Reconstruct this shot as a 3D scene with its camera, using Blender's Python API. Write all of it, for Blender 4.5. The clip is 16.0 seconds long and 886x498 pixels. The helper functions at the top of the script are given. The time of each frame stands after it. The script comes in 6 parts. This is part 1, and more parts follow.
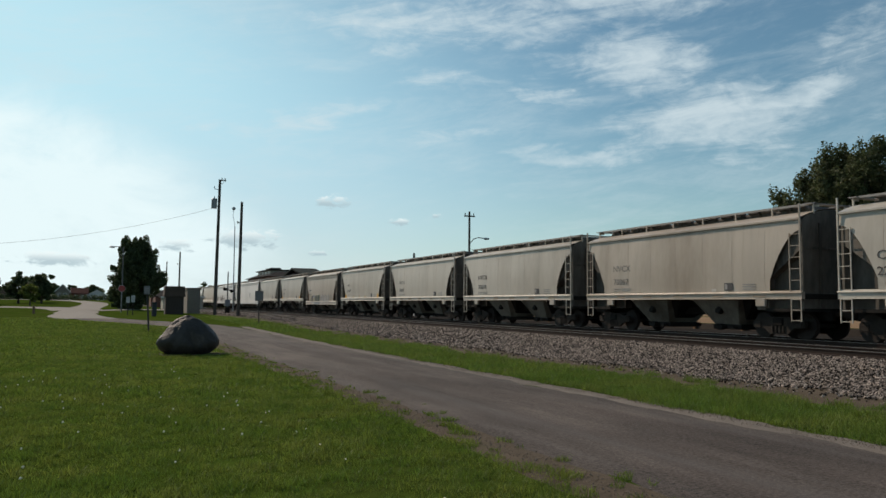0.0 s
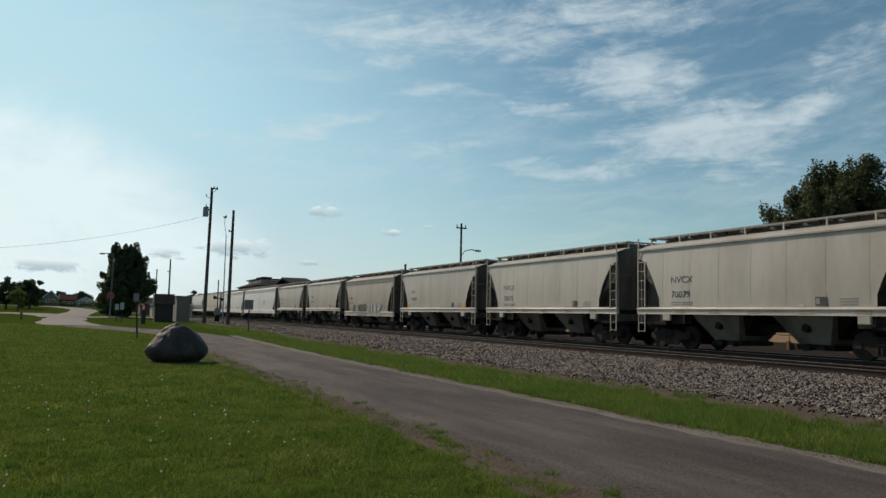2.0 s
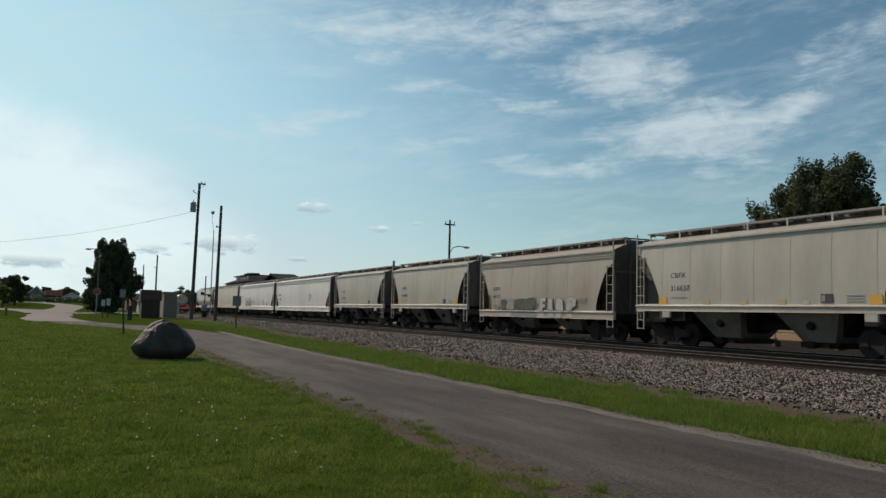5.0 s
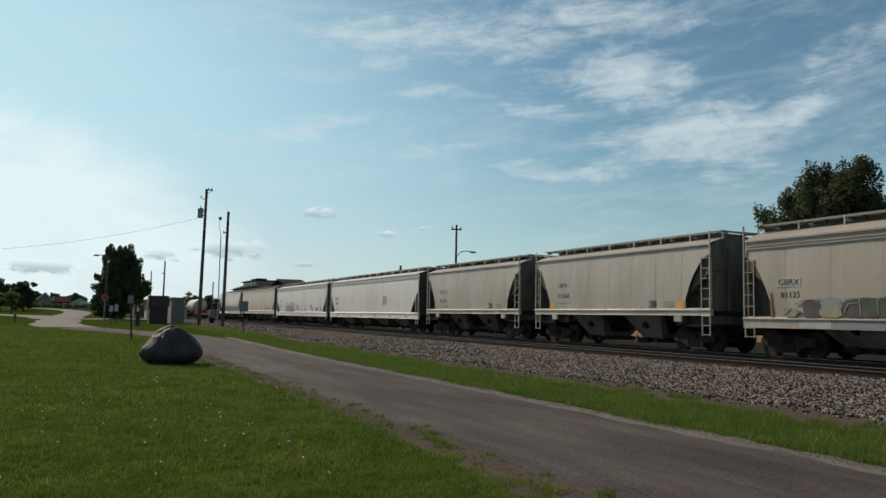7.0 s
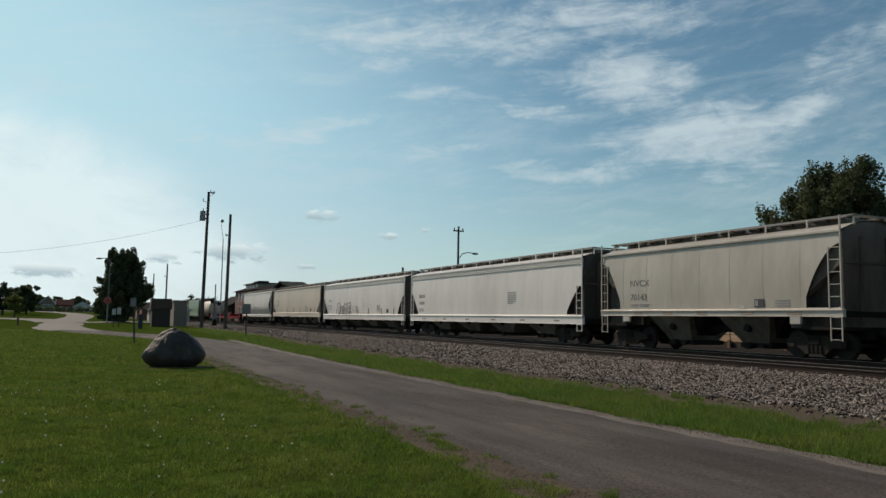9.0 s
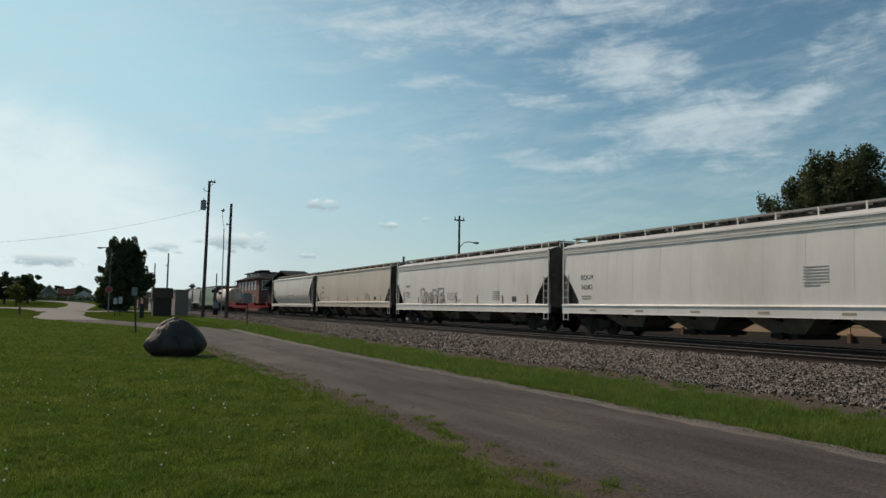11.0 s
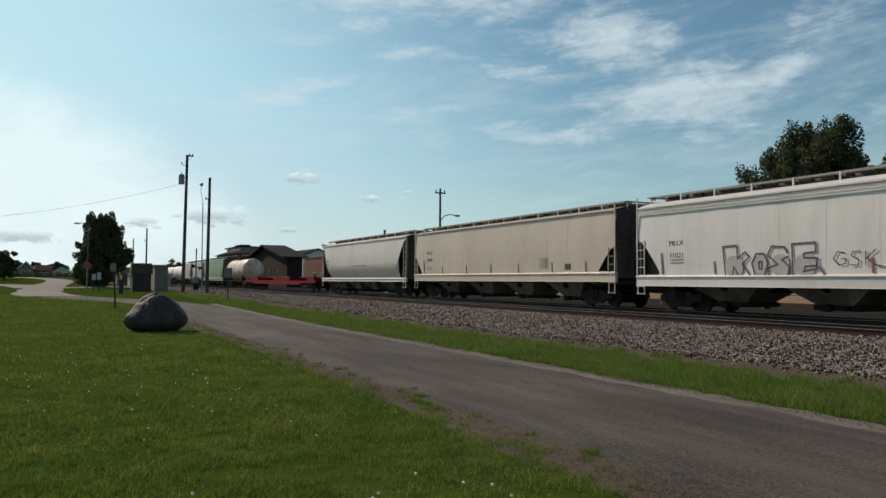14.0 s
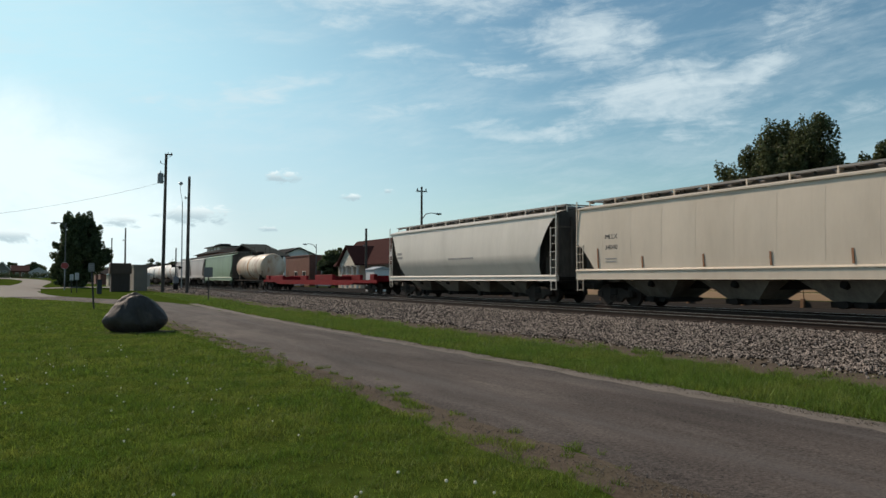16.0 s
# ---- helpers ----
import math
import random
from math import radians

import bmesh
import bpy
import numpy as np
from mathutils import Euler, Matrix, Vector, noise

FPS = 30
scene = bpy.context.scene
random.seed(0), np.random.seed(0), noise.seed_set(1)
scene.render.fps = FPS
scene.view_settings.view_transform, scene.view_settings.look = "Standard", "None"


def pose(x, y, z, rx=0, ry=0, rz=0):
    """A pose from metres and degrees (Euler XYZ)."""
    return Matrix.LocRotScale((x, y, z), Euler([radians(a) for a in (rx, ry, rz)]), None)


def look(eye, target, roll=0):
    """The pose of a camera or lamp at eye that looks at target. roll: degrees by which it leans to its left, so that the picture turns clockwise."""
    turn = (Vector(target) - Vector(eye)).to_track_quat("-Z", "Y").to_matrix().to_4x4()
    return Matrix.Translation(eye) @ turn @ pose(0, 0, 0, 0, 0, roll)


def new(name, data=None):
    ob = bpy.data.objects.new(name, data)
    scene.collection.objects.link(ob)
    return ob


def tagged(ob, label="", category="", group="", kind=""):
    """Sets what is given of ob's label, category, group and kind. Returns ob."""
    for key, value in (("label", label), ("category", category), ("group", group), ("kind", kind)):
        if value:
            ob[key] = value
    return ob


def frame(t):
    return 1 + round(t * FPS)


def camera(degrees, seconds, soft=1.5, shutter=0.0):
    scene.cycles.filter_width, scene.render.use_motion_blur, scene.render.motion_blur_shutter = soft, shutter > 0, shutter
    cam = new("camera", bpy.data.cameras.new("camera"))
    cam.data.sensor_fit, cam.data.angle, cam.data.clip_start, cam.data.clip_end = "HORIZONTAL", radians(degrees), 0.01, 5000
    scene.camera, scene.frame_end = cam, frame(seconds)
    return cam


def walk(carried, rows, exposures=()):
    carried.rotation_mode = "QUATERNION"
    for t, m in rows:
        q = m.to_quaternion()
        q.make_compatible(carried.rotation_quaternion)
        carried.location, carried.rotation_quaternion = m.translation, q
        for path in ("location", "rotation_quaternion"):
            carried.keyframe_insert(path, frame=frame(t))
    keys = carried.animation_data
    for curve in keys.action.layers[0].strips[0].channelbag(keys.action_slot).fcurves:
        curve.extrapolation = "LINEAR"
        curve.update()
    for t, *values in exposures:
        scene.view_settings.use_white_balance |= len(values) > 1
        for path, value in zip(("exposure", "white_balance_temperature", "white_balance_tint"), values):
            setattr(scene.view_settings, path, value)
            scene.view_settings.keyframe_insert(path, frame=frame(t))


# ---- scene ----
# ---- camera ----
cam = camera(60.0, 16.0)
EYE = (0.0, 0.0, 1.65)
PATH = [  # seconds, yaw, pitch, lean
    (0.0, -23.96, 4.14, 0.50),
    (0.5, -24.94, 4.53, 0.61),
    (1.0, -24.94, 4.51, 0.56),
    (1.5, -24.66, 4.69, 1.08),
    (2.0, -24.58, 5.01, 1.29),
    (2.5, -24.77, 5.18, 1.10),
    (3.0, -24.78, 4.97, 1.14),
    (3.5, -24.91, 4.32, 1.34),
    (6.0, -25.57, 5.15, 1.31),
    (6.5, -25.04, 5.26, 1.41),
    (7.0, -24.94, 5.12, 1.21),
    (7.5, -24.91, 4.92, 0.82),
    (8.0, -24.79, 5.25, 0.94),
    (8.5, -24.89, 5.24, 0.72),
    (9.0, -24.78, 5.24, 0.96),
    (11.5, -24.72, 4.11, 1.01),
    (12.0, -24.63, 3.86, 1.46),
    (12.5, -24.67, 3.66, 1.50),
    (13.0, -24.85, 3.30, 0.95),
    (13.5, -25.52, 2.84, 0.77),
    (14.0, -26.16, 2.43, 0.42),
    (14.5, -26.79, 2.13, -0.02),
    (15.0, -27.45, 1.96, 0.15),
    (15.5, -27.60, 2.24, -0.21),
    (16.0, -27.53, 2.31, 0.10),
]


def aim(yaw, pitch, lean):
    y, p = radians(yaw), radians(pitch)
    ahead = Vector((-math.sin(y) * math.cos(p), math.cos(y) * math.cos(p), math.sin(p)))
    return look(EYE, Vector(EYE) + ahead, lean)


walk(cam, [(t, aim(y, p, r)) for t, y, p, r in PATH], [(0.0, 0.08), (1.0, 0.02), (3.5, -0.02), (7.0, 0.0), (9.0, -0.07), (12.0, -0.11), (13.0, -0.03), (14.5, 0.10), (16.0, 0.20)])

# ---- world and sun ----
SUN_AZ, SUN_EL = 22.0, 36.0      # degrees left of the track's direction, and up


def sky():
    w = bpy.data.worlds.new("sky")
    scene.world = w
    w.use_nodes = True
    nt = w.node_tree
    N, Lk = nt.nodes, nt.links
    N.clear()
    out = N.new("ShaderNodeOutputWorld")
    bg = N.new("ShaderNodeBackground")
    st = N.new("ShaderNodeTexSky")
    st.sky_type = "NISHITA"
    st.sun_disc = False
    st.sun_elevation = radians(SUN_EL)
    st.sun_rotation = radians(-SUN_AZ)
    st.air_density, st.dust_density, st.ozone_density = 1.0, 0.55, 1.8
    tc = N.new("ShaderNodeTexCoord")

    def mth(op, a, b=None, c=None):
        n = N.new("ShaderNodeMath")
        n.operation = op
        for i, v in enumerate((a, b, c)):
            if v is None:
                continue
            if isinstance(v, (int, float)):
                n.inputs[i].default_value = v
            else:
                Lk.new(v, n.inputs[i])
        return n.outputs[0]

    def ramp(v, lo, hi):
        n = N.new("ShaderNodeMapRange")
        n.interpolation_type = "SMOOTHSTEP"
        Lk.new(v, n.inputs[0])
        n.inputs[1].default_value, n.inputs[2].default_value = lo, hi
        return n.outputs[0]

    sep = N.new("ShaderNodeSeparateXYZ")
    Lk.new(tc.outputs["Generated"], sep.inputs[0])
    X, Y, Z = sep.outputs
    az = mth("MULTIPLY", mth("ARCTAN2", X, Y), 57.2958)           # degrees, to the right of the track
    el = mth("MULTIPLY", mth("ARCSINE", Z), 57.2958)

    def noise_at(sx, sy, turn, scale, detail, rough, dist, seed):
        c = N.new("ShaderNodeCombineXYZ")
        ct, sn = math.cos(radians(turn)), math.sin(radians(turn))
        u = mth("ADD", mth("MULTIPLY", az, ct), mth("MULTIPLY", el, sn))
        v = mth("SUBTRACT", mth("MULTIPLY", el, ct), mth("MULTIPLY", az, sn))
        Lk.new(mth("MULTIPLY", u, sx), c.inputs[0])
        Lk.new(mth("MULTIPLY", v, sy), c.inputs[1])
        c.inputs[2].default_value = seed
        n = N.new("ShaderNodeTexNoise")
        n.inputs["Scale"].default_value, n.inputs["Detail"].default_value = scale, detail
        n.inputs["Roughness"].default_value, n.inputs["Distortion"].default_value = rough, dist
        Lk.new(c.outputs[0], n.inputs["Vector"])
        return n.outputs["Fac"]

    def blob(a0, e0, ra, re, turn=0.0, lo=1.0, hi=0.0, src=None):
        ct, sn = math.cos(radians(turn)), math.sin(radians(turn))
        pa, pe = src or (az, el)
        da, de = mth("SUBTRACT", pa, a0), mth("SUBTRACT", pe, e0)
        u = mth("DIVIDE", mth("ADD", mth("MULTIPLY", da, ct), mth("MULTIPLY", de, sn)), ra)
        v = mth("DIVIDE", mth("SUBTRACT", mth("MULTIPLY", de, ct), mth("MULTIPLY", da, sn)), re)
        d = mth("SQRT", mth("ADD", mth("MULTIPLY", u, u), mth("MULTIPLY", v, v)))
        return ramp(d, lo, hi)

    def mx(f, a, b):
        n = N.new("ShaderNodeMix")
        n.data_type = "RGBA"
        for sock, v in ((n.inputs[0], f), (n.inputs[6], a), (n.inputs[7], b)):
            if isinstance(v, tuple):
                sock.default_value = v
            elif isinstance(v, (int, float)):
                sock.default_value = v
            else:
                Lk.new(v, sock)
        return n.outputs[2]

    def top(*v):
        r = v[0]
        for x in v[1:]:
            r = mth("MAXIMUM", r, x)
        return r

    # thin streaks of high cloud, denser in a few torn banks
    streak = noise_at(0.06, 0.26, 7, 1.0, 7, 0.62, 0.6, 3.0)
    fine = noise_at(0.35, 1.1, 10, 1.0, 6, 0.65, 1.0, 8.0)
    fibre = noise_at(0.13, 0.62, 6, 1.0, 9, 0.66, 0.9, 31.0)
    lumps = noise_at(0.42, 0.85, 0, 1.0, 6, 0.62, 0.6, 44.0)
    mix1 = mth("ADD", mth("MULTIPLY", streak, 0.7), mth("MULTIPLY", fine, 0.3))
    shift_a = mth("MULTIPLY", mth("SUBTRACT", noise_at(0.16, 0.30, 0, 1.0, 5, 0.6, 0.0, 51.0), 0.5), 7.0)
    shift_e = mth("MULTIPLY", mth("SUBTRACT", noise_at(0.16, 0.40, 0, 1.0, 5, 0.6, 0.0, 57.0), 0.5), 3.0)
    wa, we = mth("ADD", az, shift_a), mth("ADD", el, shift_e)
    banks = top(*[mth("MULTIPLY", blob(b[0], b[1], b[2] * 1.25, b[3] * 1.3, b[4], 1.0, 0.1, (wa, we)), b[5]) for b in CLOUD_BANKS])
    torn = mth("ADD", mth("MULTIPLY", mth("SUBTRACT", fibre, 0.5), 2.0), mth("MULTIPLY", mth("SUBTRACT", lumps, 0.5), 1.3))
    cirrus = mth("MULTIPLY", ramp(mth("ADD", mth("MULTIPLY", banks, 1.15), mth("MULTIPLY", torn, 1.05)), 0.05, 1.55), ramp(banks, 0.0, 0.45))
    cirrus = mth("MULTIPLY", cirrus, 0.80)
    thin = mth("MULTIPLY", ramp(mth("ADD", mix1, mth("MULTIPLY", mth("SUBTRACT", fibre, 0.5), 0.5)), 0.40, 0.80), 0.34)
    veil = mth("MULTIPLY", mth("MULTIPLY", ramp(el, 16.0, 0.0), 0.74), mth("MULTIPLY_ADD", ramp(az, 42.0, 2.0), 0.72, 0.28))
    # sunlit bank on the sun's side
    edge = mth("MULTIPLY", mth("SUBTRACT", noise_at(0.10, 0.16, 0, 1.0, 6, 0.62, 0.5, 15.0), 0.5), 2.4)
    glow = blob(-8.0, 6.5, 22.0, 9.0, -14, 1.25, 0.15)
    glow = ramp(mth("ADD", glow, mth("MULTIPLY", edge, glow)), 0.05, 0.85)
    base = st.outputs[0]
    m1 = N.new("ShaderNodeMix")
    m1.data_type, m1.blend_type = "RGBA", "MULTIPLY"
    m1.inputs[0].default_value = 1.0
    Lk.new(base, m1.inputs[6])
    m1.inputs[7].default_value = SKY_TINT
    haze = mth("MULTIPLY", blob(-10.0, 15.0, 52.0, 24.0, -6, 1.0, 0.1), 0.85)
    col = mx(haze, m1.outputs[2], HAZE)
    col = mx(veil, col, VEIL)
    col = mx(top(cirrus, thin), col, CLOUD)
    col = mx(mth("MULTIPLY", glow, 0.86), col, GLOW)
    # low cumulus: lit tops with grey bases
    puff = noise_at(0.9, 1.9, 0, 1.0, 6, 0.62, 0.5, 21.0)
    for a0, e0, ra, re in PUFFS:
        core = blob(a0, e0, ra, re)
        body = ramp(mth("ADD", core, mth("MULTIPLY", mth("SUBTRACT", puff, 0.52), 2.6)), 0.25, 0.85)
        body = mth("MULTIPLY", body, ramp(core, 0.02, 0.30))
        low = ramp(mth("SUBTRACT", el, e0), re * 0.55, -re * 0.25)
        col = mx(mth("MULTIPLY", body, 0.85), col, mx(low, PUFF_TOP, PUFF_BASE))
    Lk.new(col, bg.inputs[0])
    bg.inputs[1].default_value = SKY_STRENGTH
    Lk.new(bg.outputs[0], out.inputs[0])


SKY_STRENGTH = 0.07
SKY_TINT = (0.93, 1.18, 1.09, 1)
VEIL = (8.3, 9.5, 10.5, 1)
CLOUD = (8.9, 10.3, 10.8, 1)
HAZE = (7.3, 11.2, 12.5, 1)
GLOW = (11.5, 13.3, 13.5, 1)
PUFF_TOP = (11.8, 13.0, 13.0, 1)
PUFF_BASE = (5.8, 7.5, 8.2, 1)
CLOUD_BANKS = [  # bearing, height, half length, half thickness, tilt, density
    (20.5, 20.7, 12.0, 2.0, 5, 0.85), (36, 21.8, 11.0, 1.9, -3, 0.75), (20, 18.8, 6.0, 1.1, -5, 0.55), (29, 20.0, 8.5, 1.8, 2, 0.75),
    (38.3, 17.7, 6.6, 3.0, -8, 1.0), (33, 17.4, 6.0, 1.9, -4, 0.5), (43.5, 13.3, 9.6, 3.2, 2, 1.0), (49.5, 14.2, 4.5, 1.6, 6, 0.85),
    (24, 12.5, 5.0, 0.8, 4, 0.75), (31, 11.5, 4.5, 0.8, 0, 0.6), (35, 10.8, 9.0, 0.9, 0, 0.8), (23.5, 16.7, 5.5, 1.3, -4, 0.55),
    (53, 17.2, 6.0, 3.0, 25, 0.55), (31.5, 15.2, 5.5, 0.8, -9, 0.6), (46, 10.6, 8.0, 1.0, 0, 0.5), (14, 13.3, 11.0, 1.5, 12, 0.5),
    (56, 11.5, 7.0, 1.6, -6, 0.5), (5.5, 12.4, 4.0, 0.7, 15, 0.5), (30, 24.5, 16.0, 1.8, 4, 0.6)]
PUFFS = [(15.8, 7.5, 2.4, 0.85), (9.4, 4.6, 4.4, 1.3), (5.0, 4.0, 2.4, 0.9), (-2.8, 2.8, 4.6, 0.9), (20.8, 6.1, 1.4, 0.5), (14.6, 3.7, 1.3, 0.4), (23.4, 6.6, 0.9, 0.35)]
sky()
sd = bpy.data.lights.new("sun", "SUN")
sd.energy, sd.angle, sd.color = 3.0, radians(0.6), (1.0, 0.815, 0.66)
sun = new("sun", sd)
_a, _e = radians(SUN_AZ), radians(SUN_EL)
sun.matrix_world = look((0, 0, 0), (math.sin(_a) * math.cos(_e), -math.cos(_a) * math.cos(_e), -math.sin(_e)))


# ---- materials ----
def mat(name, colour, rough=0.7, metal=0.0, var=0.25, scale=3.0, fine=30.0, bump=0.15, stretch=(1, 1, 1), second=None, islands=0.0, sec_lo=0.55, sec_hi=0.75, spec=0.5, dist=0.02, even=False):
    m = bpy.data.materials.new(name)
    m.use_nodes = True
    nt = m.node_tree
    N, Lk = nt.nodes, nt.links
    b = N["Principled BSDF"]
    b.inputs["Roughness"].default_value, b.inputs["Metallic"].default_value = rough, metal
    b.inputs["Specular IOR Level"].default_value = spec
    tc = N.new("ShaderNodeTexCoord")
    mp = N.new("ShaderNodeMapping")
    mp.inputs["Scale"].default_value = stretch
    Lk.new(tc.outputs["Object"], mp.inputs[0])
    off = N.new("ShaderNodeObjectInfo")
    far = N.new("ShaderNodeMath")
    far.operation = "MULTIPLY"
    far.inputs[1].default_value = 61.0
    Lk.new(off.outputs["Random"], far.inputs[0])
    Lk.new(far.outputs[0], mp.inputs["Location"])

    def nz(s, d, r=0.6, src=None):
        n = N.new("ShaderNodeTexNoise")
        n.inputs["Scale"].default_value, n.inputs["Detail"].default_value, n.inputs["Roughness"].default_value = s, d, r
        Lk.new(src or mp.outputs[0], n.inputs["Vector"])
        return n.outputs["Fac"]

    big, small = nz(scale, 5), nz(fine, 4, 0.75, tc.outputs["Object"] if even else None)

    def mth(op, a, c, d=None):
        n = N.new("ShaderNodeMath")
        n.operation = op
        for i, v in enumerate((a, c, d)):
            if v is None:
                continue
            if isinstance(v, (int, float)):
                n.inputs[i].default_value = v
            else:
                Lk.new(v, n.inputs[i])
        return n.outputs[0]

    f = mth("ADD", mth("MULTIPLY", big, 0.35 if even else 0.6), mth("MULTIPLY", small, 0.65 if even else 0.4))
    if islands:
        g = N.new("ShaderNodeNewGeometry")
        oi = N.new("ShaderNodeObjectInfo")
        r = mth("FRACT", mth("ADD", g.outputs["Random Per Island"], oi.outputs["Random"]), 0)
        f = mth("ADD", f, mth("MULTIPLY", mth("SUBTRACT", r, 0.5), islands))
    gain = mth("MULTIPLY_ADD", mth("SUBTRACT", f, 0.5), 4.0 * var, 1.0)
    gain = mth("MAXIMUM", gain, 0.1)
    src = N.new("ShaderNodeMix")
    src.data_type = "RGBA"
    src.inputs[6].default_value = (*colour, 1)
    src.inputs[7].default_value = (*(second or colour), 1)
    mr = N.new("ShaderNodeMapRange")
    mr.inputs[1].default_value, mr.inputs[2].default_value = sec_lo, sec_hi
    Lk.new(nz(scale * 0.7, 6, 0.7), mr.inputs[0])
    Lk.new(mr.outputs[0], src.inputs[0])
    mul = N.new("ShaderNodeVectorMath")
    mul.operation = "SCALE"
    Lk.new(src.outputs[2], mul.inputs[0])
    Lk.new(gain, mul.inputs["Scale"])
    Lk.new(mul.outputs[0], b.inputs["Base Color"])
    if bump:
        bp = N.new("ShaderNodeBump")
        bp.inputs["Strength"].default_value, bp.inputs["Distance"].default_value = bump, dist
        Lk.new(f, bp.inputs["Height"])
        Lk.new(bp.outputs[0], b.inputs["Normal"])
    return m


def leafy(name, colour, second, islands=0.9, scale=0.5):
    m = mat(name, colour, 0.6, 0, 0.25, scale, 3.0, 0.0, second=second, islands=islands, sec_lo=0.4, sec_hi=0.65, spec=0.25)
    nt = m.node_tree
    b = nt.nodes["Principled BSDF"]
    tr = nt.nodes.new("ShaderNodeBsdfTranslucent")
    src = b.inputs["Base Color"].links[0].from_socket
    nt.links.new(src, tr.inputs[0])
    ad = nt.nodes.new("ShaderNodeMixShader")
    ad.inputs[0].default_value = 0.4
    nt.links.new(b.outputs[0], ad.inputs[1])
    nt.links.new(tr.outputs[0], ad.inputs[2])
    nt.links.new(ad.outputs[0], nt.nodes["Material Output"].inputs[0])
    return m


def plain(name, colour, rough=0.7, metal=0.0):
    m = bpy.data.materials.new(name)
    m.use_nodes = True
    b = m.node_tree.nodes["Principled BSDF"]
    b.inputs["Base Color"].default_value = (*colour, 1)
    b.inputs["Roughness"].default_value, b.inputs["Metallic"].default_value = rough, metal
    return m


def overlay(m, stretch, scale, lo, hi, colour, strength, seed=0.0):
    """A second coat over a material where a stretched noise passes a limit."""
    nt = m.node_tree
    N, Lk = nt.nodes, nt.links
    b = N["Principled BSDF"]
    src = b.inputs["Base Color"].links[0].from_socket
    tc = N.new("ShaderNodeTexCoord")
    oi = N.new("ShaderNodeObjectInfo")
    mul = N.new("ShaderNodeMath")
    mul.operation = "MULTIPLY_ADD"
    mul.inputs[1].default_value, mul.inputs[2].default_value = 37.0, seed
    Lk.new(oi.outputs["Random"], mul.inputs[0])
    mp = N.new("ShaderNodeMapping")
    mp.inputs["Scale"].default_value = stretch
    Lk.new(tc.outputs["Object"], mp.inputs[0])
    Lk.new(mul.outputs[0], mp.inputs["Location"])
    n = N.new("ShaderNodeTexNoise")
    n.inputs["Scale"].default_value, n.inputs["Detail"].default_value, n.inputs["Roughness"].default_value = scale, 5, 0.65
    Lk.new(mp.outputs[0], n.inputs["Vector"])
    mr = N.new("ShaderNodeMapRange")
    mr.inputs[1].default_value, mr.inputs[2].default_value, mr.inputs[4].default_value = lo, hi, strength
    Lk.new(n.outputs["Fac"], mr.inputs[0])
    mx = N.new("ShaderNodeMix")
    mx.data_type = "RGBA"
    Lk.new(mr.outputs[0], mx.inputs[0])
    Lk.new(src, mx.inputs[6])
    mx.inputs[7].default_value = (*colour, 1)
    Lk.new(mx.outputs[2], b.inputs["Base Color"])
    return m


def car_paint(name, colour, grime, amount=0.5, rough=0.42, spec=0.42):
    """Painted steel with rain streaks down the side and grime that gathers in blotches."""
    m = mat(name, colour, rough, 0.0, 0.13, 0.34, 1.7, 0.03, (1.0, 0.95, 0.30), grime, 0, 0.58 - 0.20 * amount, 0.80 - 0.18 * amount, spec)
    # narrow runs of dirt that rain has drawn down the sheets
    return overlay(m, (1.0, 5.5, 0.35), 1.0, 0.52, 0.78, grime, 0.42 * amount + 0.12)


M = {}
M["grass"] = mat("grass_soil", (0.050, 0.078, 0.012), 1.0, 0, 0.50, 0.9, 9.0, 0.5, second=(0.074, 0.095, 0.018), dist=0.04, spec=0.0)
overlay(M["grass"], (0.22, 0.12, 1.0), 1.0, 0.50, 0.68, (0.095, 0.096, 0.032), 0.45)
M["blade"] = leafy("grass_blade", (0.112, 0.180, 0.024), (0.198, 0.236, 0.043), 0.95, 1.6)
M["strip_blade"] = leafy("strip_grass_blade", (0.108, 0.186, 0.026), (0.178, 0.222, 0.042), 0.9, 1.4)
M["flower"] = mat("clover_flower", (0.86, 0.80, 0.64), 0.8, 0, 0.1)
M["asphalt"] = mat("worn_asphalt", (0.073, 0.058, 0.049), 0.9, 0, 1.35, 0.8, 26.0, 1.0, (1.2, 0.3, 1), (0.104, 0.085, 0.072), 0, 0.42, 0.60, 0.2, 0.015, True)
overlay(M["asphalt"], (1.5, 0.035, 1.0), 1.0, 0.50, 0.68, (0.122, 0.110, 0.101), 0.55)      # pale worn wheel tracks, with the sky's sheen put into their colour
overlay(M["asphalt"], (0.9, 0.10, 1.0), 1.0, 0.52, 0.72, (0.045, 0.039, 0.035), 0.50, 9.0)   # darker patched runs
overlay(M["asphalt"], (1.0, 1.0, 1.0), 48.0, 0.56, 0.70, (0.190, 0.168, 0.146), 0.60, 5.0)      # bared pale aggregate
M["concrete"] = mat("pale_concrete", (0.235, 0.212, 0.182), 0.9, 0, 0.2, 0.5, 30.0, 0.2, second=(0.185, 0.165, 0.138), spec=0.2)
M["edge"] = mat("crumbled_pale_edge", (0.19, 0.165, 0.138), 0.9, 0, 0.5, 1.5, 25.0, 0.5, second=(0.11, 0.09, 0.075), spec=0.1, even=True)
M["service"] = mat("dark_service_asphalt", (0.036, 0.034, 0.032), 1.0, 0, 0.5, 0.5, 20.0, 0.5, (1, 0.2, 1), (0.052, 0.047, 0.042), spec=0.0, even=True)
